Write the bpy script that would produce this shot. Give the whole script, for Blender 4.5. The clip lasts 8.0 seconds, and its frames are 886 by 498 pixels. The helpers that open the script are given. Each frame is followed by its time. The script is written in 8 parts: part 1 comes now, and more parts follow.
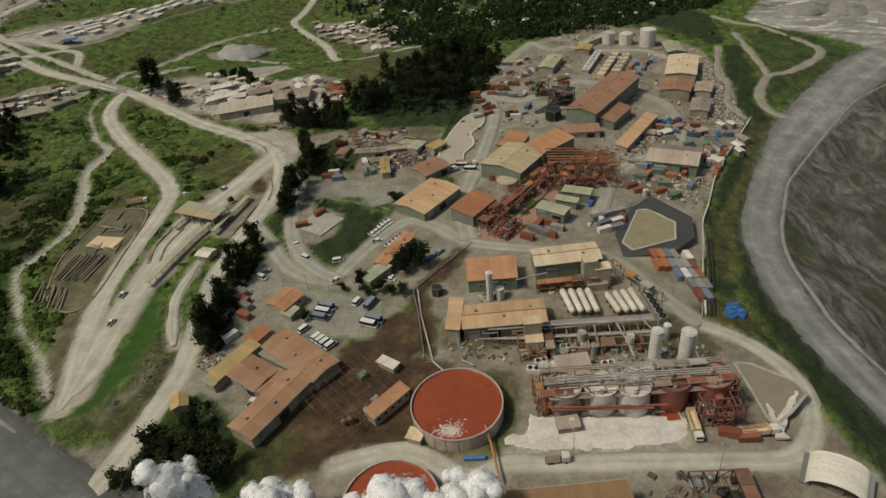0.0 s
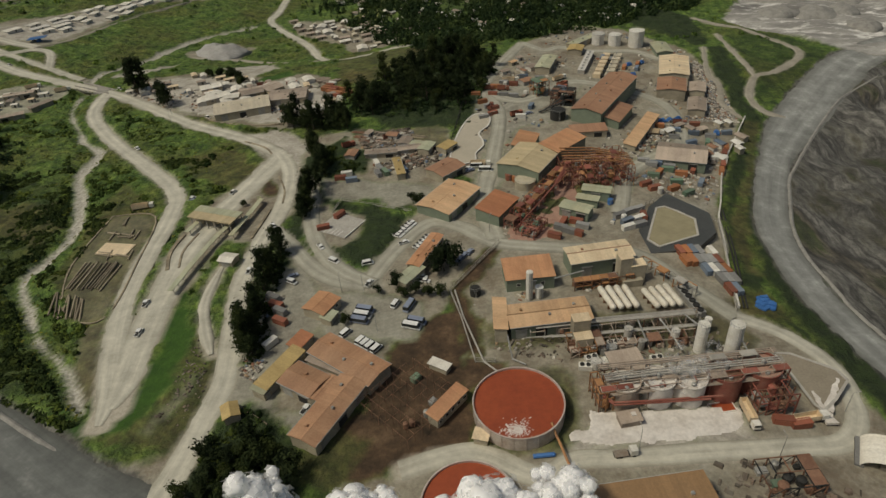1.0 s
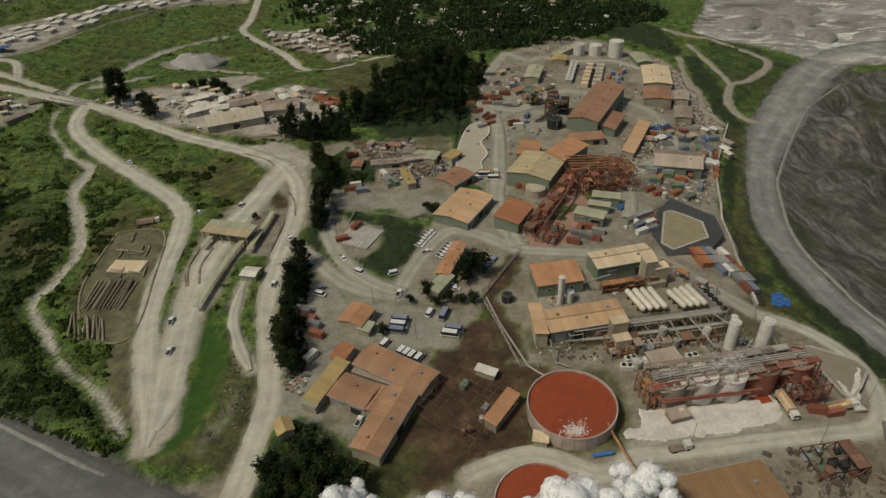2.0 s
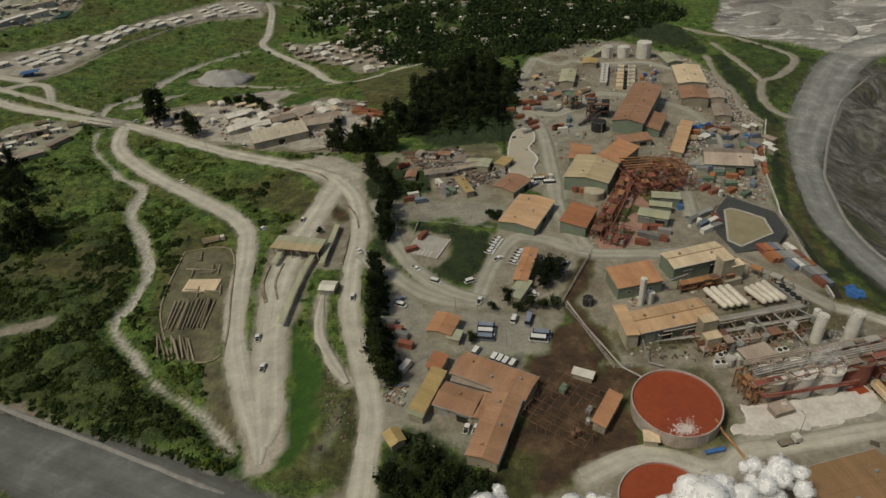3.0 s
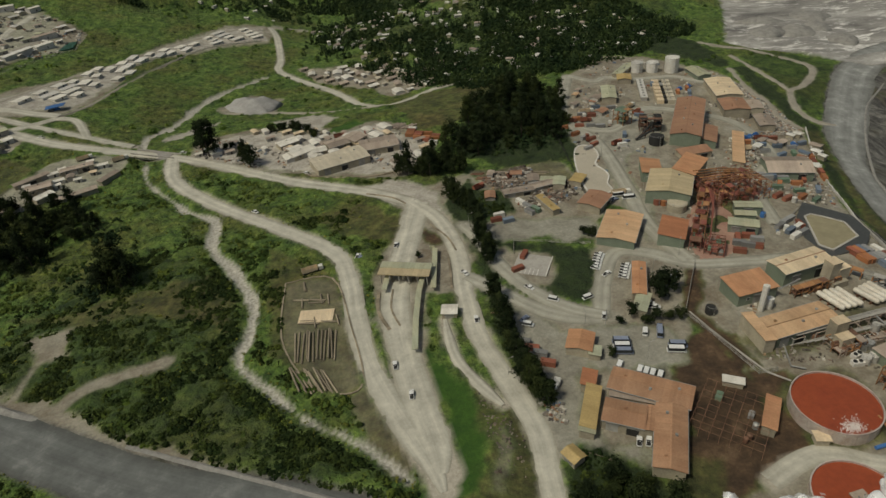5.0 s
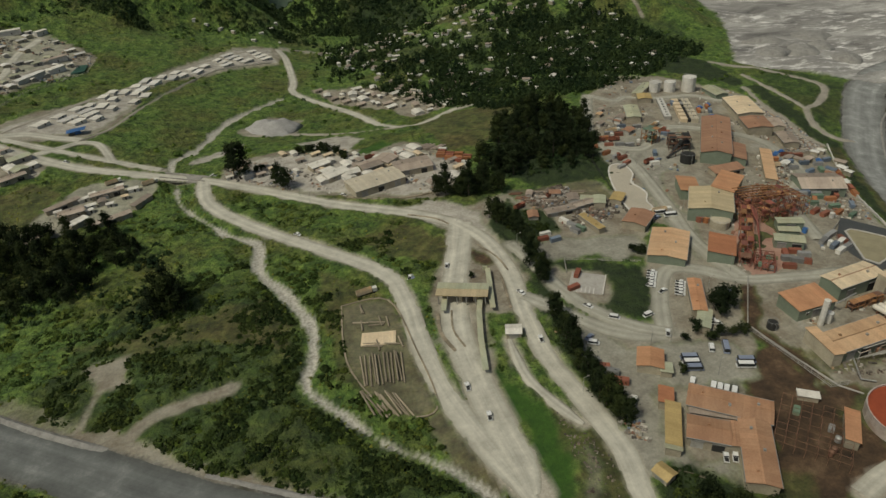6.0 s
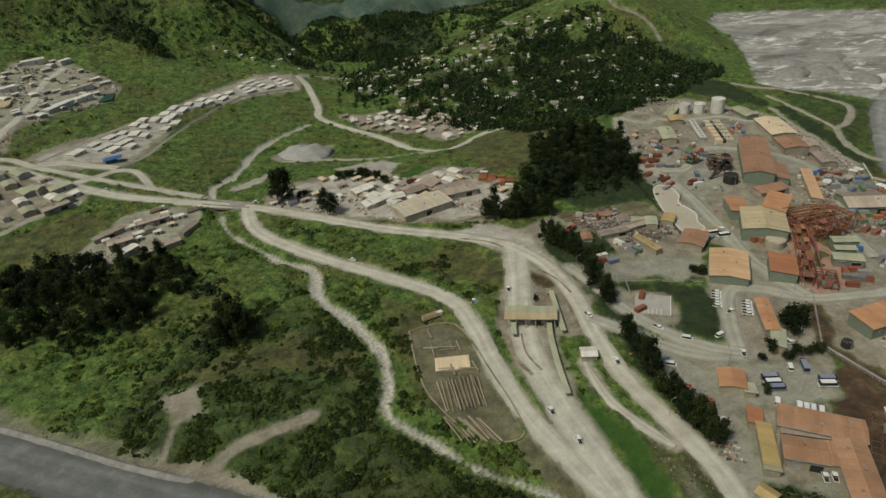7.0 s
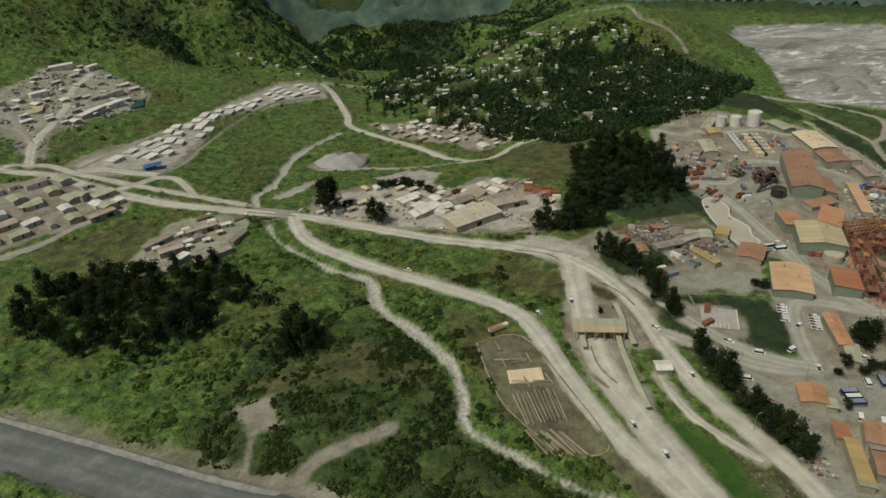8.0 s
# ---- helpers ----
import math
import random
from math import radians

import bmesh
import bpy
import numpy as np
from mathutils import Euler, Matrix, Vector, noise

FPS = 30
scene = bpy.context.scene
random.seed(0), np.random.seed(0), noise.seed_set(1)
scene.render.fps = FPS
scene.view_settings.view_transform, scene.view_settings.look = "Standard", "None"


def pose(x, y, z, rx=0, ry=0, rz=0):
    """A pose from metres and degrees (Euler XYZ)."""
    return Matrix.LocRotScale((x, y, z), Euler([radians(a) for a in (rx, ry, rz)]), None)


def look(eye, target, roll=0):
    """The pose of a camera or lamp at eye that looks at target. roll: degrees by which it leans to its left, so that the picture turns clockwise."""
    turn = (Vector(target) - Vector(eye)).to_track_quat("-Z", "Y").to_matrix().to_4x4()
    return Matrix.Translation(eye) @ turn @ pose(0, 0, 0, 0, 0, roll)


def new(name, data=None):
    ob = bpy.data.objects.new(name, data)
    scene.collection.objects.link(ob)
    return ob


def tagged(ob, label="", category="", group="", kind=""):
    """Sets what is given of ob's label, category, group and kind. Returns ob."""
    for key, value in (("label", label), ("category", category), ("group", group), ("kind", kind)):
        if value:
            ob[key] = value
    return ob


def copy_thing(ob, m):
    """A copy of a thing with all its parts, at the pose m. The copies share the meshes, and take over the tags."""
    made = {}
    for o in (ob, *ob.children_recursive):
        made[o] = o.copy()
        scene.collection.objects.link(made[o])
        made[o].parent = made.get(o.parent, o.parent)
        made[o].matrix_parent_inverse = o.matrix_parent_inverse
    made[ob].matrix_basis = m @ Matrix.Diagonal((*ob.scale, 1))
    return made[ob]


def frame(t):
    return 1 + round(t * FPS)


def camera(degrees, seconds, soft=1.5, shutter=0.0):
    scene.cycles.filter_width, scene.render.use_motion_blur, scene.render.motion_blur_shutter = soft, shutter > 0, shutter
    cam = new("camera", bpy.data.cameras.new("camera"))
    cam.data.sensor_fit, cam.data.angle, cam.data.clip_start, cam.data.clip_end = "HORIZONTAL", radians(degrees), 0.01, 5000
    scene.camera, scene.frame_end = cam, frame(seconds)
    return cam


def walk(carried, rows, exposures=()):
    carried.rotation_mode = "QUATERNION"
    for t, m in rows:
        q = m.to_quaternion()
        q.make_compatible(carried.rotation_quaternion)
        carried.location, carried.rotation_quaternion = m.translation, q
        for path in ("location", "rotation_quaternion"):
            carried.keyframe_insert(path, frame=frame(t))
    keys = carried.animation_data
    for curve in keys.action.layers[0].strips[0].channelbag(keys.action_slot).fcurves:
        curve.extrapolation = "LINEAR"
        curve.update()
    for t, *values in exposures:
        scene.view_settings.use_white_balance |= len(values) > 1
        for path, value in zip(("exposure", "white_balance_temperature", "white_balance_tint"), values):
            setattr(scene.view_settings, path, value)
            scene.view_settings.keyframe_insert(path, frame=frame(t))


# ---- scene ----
cam = camera(70.5, 8.0)
PATH = [
    (0, (-1.69, 3.011, 157.597), (-8.04, 84.56, 100.1), -7.0),
    (0.5, (-17.172, 3.259, 159.298), (-19.97, 84.91, 101.65), -5.9),
    (1, (-34.532, 3.82, 161.465), (-33.58, 85.07, 103.17), -5.2),
    (1.2, (-41.258, 4.016, 162.021), (-40.01, 85.52, 104.12), -5.1),
    (2.3, (-78.041, 4.787, 168.433), (-66.89, 85.59, 110.58), -3.3),
    (2.5, (-85.173, 5.623, 169.574), (-74.07, 86.67, 111.97), -3.8),
    (3, (-102.661, 7.944, 172.203), (-92.51, 89.19, 114.8), -5.3),
    (3.5, (-119.224, 10.415, 174.616), (-107.57, 91.32, 117.02), -5.6),
    (4, (-137.456, 13.18, 177.566), (-123.16, 93.68, 120.02), -5.8),
    (4.5, (-154.199, 16.726, 180.287), (-138.95, 97.43, 123.24), -5.9),
    (6, (-206.496, 30.06, 188.516), (-186.3, 111.76, 134.52), -5.3),
    (6.5, (-223.249, 34.868, 191.012), (-202.65, 116.97, 137.81), -5.7),
    (7, (-241.299, 40.24, 193.601), (-219.3, 123.24, 142.35), -5.6),
    (7.5, (-257.438, 45.765, 196.237), (-233.64, 128.82, 145.79), -5.0),
    (8, (-275.342, 52.093, 198.574), (-252.39, 135.39, 148.22), -4.8),
]
# the film's warm white balance
EXPOSE = [(0.0, -0.36, 6950, 4), (2.5, -0.53, 6950, 4), (4.5, -0.49, 6850, 3), (6.5, -0.33, 6700, 1), (8.0, -0.21, 6600, 0)]
walk(cam, [(t, look(eye, target, roll)) for t, eye, target, roll in PATH], EXPOSE)

# ---- world and light ----
world = bpy.data.worlds.new("overcast_sky")
scene.world = world
world.use_nodes = True
wn = world.node_tree.nodes
sky = wn.new("ShaderNodeTexSky")
sky.sky_type, sky.sun_disc = "NISHITA", False
SUN_EL, SUN_AZ = 58.0, 250.0
sky.sun_elevation, sky.sun_rotation = radians(SUN_EL), radians(SUN_AZ)
sky.air_density, sky.dust_density, sky.ozone_density = 1.0, 4.0, 1.0
world.node_tree.links.new(sky.outputs[0], wn["Background"].inputs[0])
wn["Background"].inputs[1].default_value = 0.066
sun = new("sun", bpy.data.lights.new("sun", "SUN"))
sun.data.energy, sun.data.angle, sun.data.color = 2.5, radians(9), (1.0, 0.93, 0.82)
_e, _a = radians(SUN_EL), radians(SUN_AZ)
sun.matrix_world = look((0, 0, 400), (-400 * math.sin(_a) * math.cos(_e), -400 * math.cos(_a) * math.cos(_e), 400 - 400 * math.sin(_e)))


# ---- number helpers ----
def sp(v, s):
    return s * np.logaddexp(0, v / s)


def sig(v):
    return 1 / (1 + np.exp(-np.clip(v, -40, 40)))


def seg_dist(x, y, pts):
    d = np.full(np.shape(x), 1e9)
    for (ax, ay), (bx, by) in zip(pts, pts[1:]):
        ux, uy = bx - ax, by - ay
        k = np.clip(((x - ax) * ux + (y - ay) * uy) / (ux * ux + uy * uy + 1e-9), 0, 1)
        d = np.minimum(d, np.hypot(x - ax - k * ux, y - ay - k * uy))
    return d


def inside(x, y, pts):
    """Signed distance to a polygon, positive within."""
    c = np.zeros(np.shape(x), bool)
    for (ax, ay), (bx, by) in zip(pts, pts[1:] + pts[:1]):
        if ay != by:
            c ^= ((ay > y) != (by > y)) & (x < (bx - ax) * (y - ay) / (by - ay) + ax)
    d = seg_dist(x, y, pts + pts[:1])
    return np.where(c, d, -d)


_tables = {}


def vnoise(x, y, size, seed=0):
    """Smooth value noise from 0 to 1, with cells of that many metres."""
    if seed not in _tables:
        _tables[seed] = np.random.RandomState(seed).rand(256, 256)
    tab = _tables[seed]
    u, v = np.asarray(x) / size, np.asarray(y) / size
    i, j = np.floor(u).astype(int), np.floor(v).astype(int)
    a, b = u - i, v - j
    a, b = a * a * (3 - 2 * a), b * b * (3 - 2 * b)
    t = lambda p, q: tab[p % 256, q % 256]
    return (t(i, j) * (1 - a) + t(i + 1, j) * a) * (1 - b) + (t(i, j + 1) * (1 - a) + t(i + 1, j + 1) * a) * b


def smooth(pts, n=8):
    """A rounded line through the points."""
    out = []
    p = [pts[0]] + list(pts) + [pts[-1]]
    for a, b, c, d in zip(p, p[1:], p[2:], p[3:]):
        for i in range(n):
            t = i / n
            out.append(tuple(0.5 * (2 * b[k] + (c[k] - a[k]) * t + (2 * a[k] - 5 * b[k] + 4 * c[k] - d[k]) * t * t + (3 * b[k] - a[k] - 3 * c[k] + d[k]) * t ** 3) for k in (0, 1)))
    return out + [tuple(pts[-1])]


# ---- the lie of the land ----
# the crest behind the village: place, height, steepness of its sides
RIDGE = [(-178, 1112, -22, 0.62), (-140, 1088, 2, 0.62), (-90, 1062, 7, 0.6), (-14, 1040, 1, 0.55), (51, 1010, 3, 0.5), (121, 985, 4, 0.4), (158, 945, 12, 0.3), (170, 890, 30, 0.27), (185, 842, 40, 0.26), (206, 796, 45, 0.26), (234, 742, 31, 0.3), (256, 696, 10, 0.36), (268, 650, -12, 0.4)]


def crest(x, y):
    """Height of the ridge's sides, falling away from its crest."""
    best, h = np.full(np.shape(x), 1e9), np.full(np.shape(x), -400.0)
    for (ax, ay, az, ag), (bx, by, bz, bg) in zip(RIDGE, RIDGE[1:]):
        ux, uy = bx - ax, by - ay
        k = np.clip(((x - ax) * ux + (y - ay) * uy) / (ux * ux + uy * uy), 0, 1)
        d = np.hypot(x - ax - k * ux, y - ay - k * uy)
        top = az + (bz - az) * k - (ag + (bg - ag) * k) * (np.sqrt(d * d + 100) - 10)
        h = np.where(d < best, top, h)
        best = np.minimum(best, d)
    return h


def spur(x, y):
    """Sharp spurs and gullies that run down the mountain sides."""
    a = 1 - np.abs(2 * vnoise(x + 0.75 * y, 0.4 * y - 0.2 * x, 58, 44) - 1)
    return a ** 1.3 + 0.35 * (1 - np.abs(2 * vnoise(x + 0.5 * y, 0.4 * y - 0.2 * x, 24, 45) - 1))


def base_height(x, y):
    """A flat valley floor that falls to the pit and the stream, and hills behind."""
    pit = 0.2 * sp(x - 60, 20) * (1 - 0.7 * sig((y - 360) / 30))
    h = -60 * np.tanh(pit / 60)
    h = h - 22 * sig((y - 530) / 20) * np.exp(-((x + 130) / 150) ** 2)
    h = h + 0.16 * sp(-x - 272, 20) * sig((y - 490) / 50)
    side, front = 0.62 * sp(-x - 180 - 0.05 * (y - 900), 18), 0.62 * sp(y - 0.05 * x - 965, 30)
    h = h + np.minimum(320, -14 * np.logaddexp(-side / 14, -front / 14) + 9.7) * sig((-x - 150) / 15) * sig((y - 850) / 30)
    h = h - 24 * sig((y - 880) / 40) * np.exp(-((x + 70) / 110) ** 2)
    h = h - 120 * np.exp(-((y - 0.2 * x - 1400) / 190) ** 2) * sig((x + 190) / 40)
    h = h + 0.4 * sp(0.6 * x + 0.8 * y - 1050, 40) * sig((x - 330) / 40)
    h = h + 0.3 * sp(y - 1700, 100)
    h = h + 8 * np.logaddexp(0, (crest(x, y) - h) / 8) * sig((y - 585) / 12)
    gorge = 1 - np.abs(2 * vnoise(x + 0.6 * y, y - 0.5 * x, 120, 8) - 1)
    left = sig((-x - 210) / 25)
    rough = (gorge - 0.5) * (10 + 46 * left) + (vnoise(x, y, 40, 9) - 0.5) * 12 + (vnoise(x, y, 16, 14) - 0.5) * 5 + (spur(x, y) - 0.55) * 52 * sig((y - 965 - 345 * sig((x + 190) / 20)) / 15)
    return h + sig((y - 945) / 12) * rough + sig((y - 1700) / 150) * ((vnoise(x, y, 420, 10) - 0.35) * 260 + gorge * 60)


def gz(x, y):
    return float(base_height(np.float64(x), np.float64(y)))


# name: width, line
ROADS = {
    "main_road": (10, [(-560, 650), (-480, 596), (-440, 581), (-410, 556), (-362, 522), (-307, 493), (-269, 471), (-233, 440), (-189, 398), (-147, 366), (-121, 341)]),
    "west_road": (10, [(-269, 468), (-264, 430), (-236, 385), (-200, 342), (-172, 305), (-167, 277), (-168, 245), (-167, 214), (-161, 183), (-154.5, 160), (-153, 147)]),
    "checkpoint_road": (14, [(-118, 339), (-131, 304), (-142, 275), (-150, 245), (-152, 215), (-152, 185), (-151, 165), (-152, 154)]),
    "east_road": (9, [(-121, 341), (-111, 315), (-110, 281), (-116, 248), (-119, 216), (-116, 186), (-114, 162), (-117, 145), (-121, 125), (-130, 100)]),
    "link_road": (8, [(-112, 259), (-101, 243), (-88, 223), (-76, 213), (-65, 209)]),
    "parking_road": (8, [(-65, 209), (-53, 232), (-37, 251), (-22, 245), (-7, 230), (20, 222), (48, 215), (62, 195), (75, 173)]),
    "pit_road": (16, [(400, 480), (340, 468), (282, 436), (250, 408), (220, 378), (196, 353), (173, 326), (157, 303), (136, 266), (124, 241), (118, 218), (116, 195), (116, 178), (120, 155), (128, 125), (136, 90), (140, 60)]),
    "plant_road": (7, [(75, 173), (89, 164), (98, 148), (95, 130), (84, 117), (65, 115), (17, 115), (1, 116), (-12, 112), (-30, 122), (-52, 118)]),
    "haul_road": (21, [(-560, 412), (-420, 304), (-367, 265), (-322, 232), (-263, 188), (-202, 150), (-152, 114), (-92, 80), (-40, 58)]),
    "hill_road": (8, [(-190, 886), (-184, 839), (-184, 741), (-188, 706), (-175, 674), (-138, 612), (-105, 527), (-56, 555), (-12, 550)]),
    "strip_track": (4, [(-424, 592), (-388, 650), (-348, 710), (-300, 794), (-245, 852), (-198, 886), (-160, 896), (-111, 872)]),
    "upper_lane": (7, [(-478, 602), (-448, 601), (-424, 582), (-392, 562), (-366, 546), (-339, 529), (-300, 502)]),
    "loop_track": (7, [(-392, 548), (-378, 558), (-365, 568), (-352, 565), (-344, 549), (-337, 528)]),
    "plaza_road": (10, [(-424, 586), (-405, 588), (-385, 580), (-365, 574)]),
    "compound_road": (8, [(-460, 600), (-467, 652), (-463, 700), (-461, 760), (-464, 820), (-452, 874)]),
    "compound_loop": (6, [(-467, 652), (-490, 705), (-505, 745), (-512, 790)]),
    "compound_lane": (5, [(-461, 715), (-440, 765), (-405, 834)]),
    "spur_track": (5, [(-130, 232), (-132, 208), (-128, 191), (-122, 176)]),
    "mill_road": (9, [(-8, 232), (-9, 269), (1, 310), (12, 368), (10, 420), (49, 500)]),
    "crest_track": (4, [(206, 500), (203, 476), (200, 445), (199, 430), (196, 413)]),
    "rim_track": (5, [(205, 545), (216, 527), (232, 511), (242, 483), (250, 458), (240, 439), (212, 418), (197, 412), (184, 393), (178, 377), (181, 364), (191, 357)]),
    "edge_track": (4, [(183, 470), (165, 417), (166, 402), (157, 373), (162, 356)]),
    "yard_road": (8, [(-100, 305), (-96, 285), (-93, 258), (-86, 236), (-75, 219), (-62, 209)]),
    "bush_track": (7, [(-252, 247), (-264, 244), (-283, 241), (-292, 232), (-298, 215)]),
    "chute_track": (3, [(-308, 268), (-312, 248), (-317, 232)]),
    "compound_track": (5, [(-480, 462), (-436, 477), (-412, 497), (-385, 515)]),
    "mill_lane": (8.5, [(10, 400), (28, 384), (52, 398), (70, 410), (100, 392), (118, 372), (118, 345), (108, 318), (84, 300), (66, 282), (58, 262), (52, 246)]),
    "fuel_lane": (7, [(49, 500), (62, 478), (75, 482), (96, 470), (128, 465), (140, 448), (158, 440)]),
    "hill_track": (5, [(150, 850), (197, 794), (198, 761), (208, 745), (220, 712), (217, 690)]),
    "drain_track": (2.6, [(-366, 570), (-345, 600), (-330, 645), (-293, 738), (-260, 794), (-202, 823)]),
    "camp_road": (5, [(-105, 527), (-150, 548), (-196, 570), (-236, 576)]),
}
WIDER = {"pit_road": lambda x, y: 1 + 0.85 * sig((y - 335) / 12), "haul_road": lambda x, y: 1 + 0.75 * sig((x + 205) / 18)}
TAPER = {"west_road": lambda k: 1.0 if k < 0.85 else 1.0 - 0.75 * (k - 0.85) / 0.15, "checkpoint_road": lambda k: 1.0 if k < 0.8 else 1.0 - 0.7 * (k - 0.8) / 0.2}
YARD_ROADS = ("mill_road", "mill_lane", "fuel_lane", "yard_road", "parking_road", "link_road")
EARTH_TRACKS = ("bush_track", "chute_track", "hill_track")
STREAM = [(-203, 683), (-243, 635), (-262, 598), (-280, 540), (-294, 516), (-288, 475), (-283, 438), (-262, 401), (-252, 383), (-236, 367), (-236, 337), (-223, 304), (-215, 278), (-216, 253), (-221, 236), (-208, 214), (-194, 193), (-181, 181), (-170, 167), (-163, 155)]
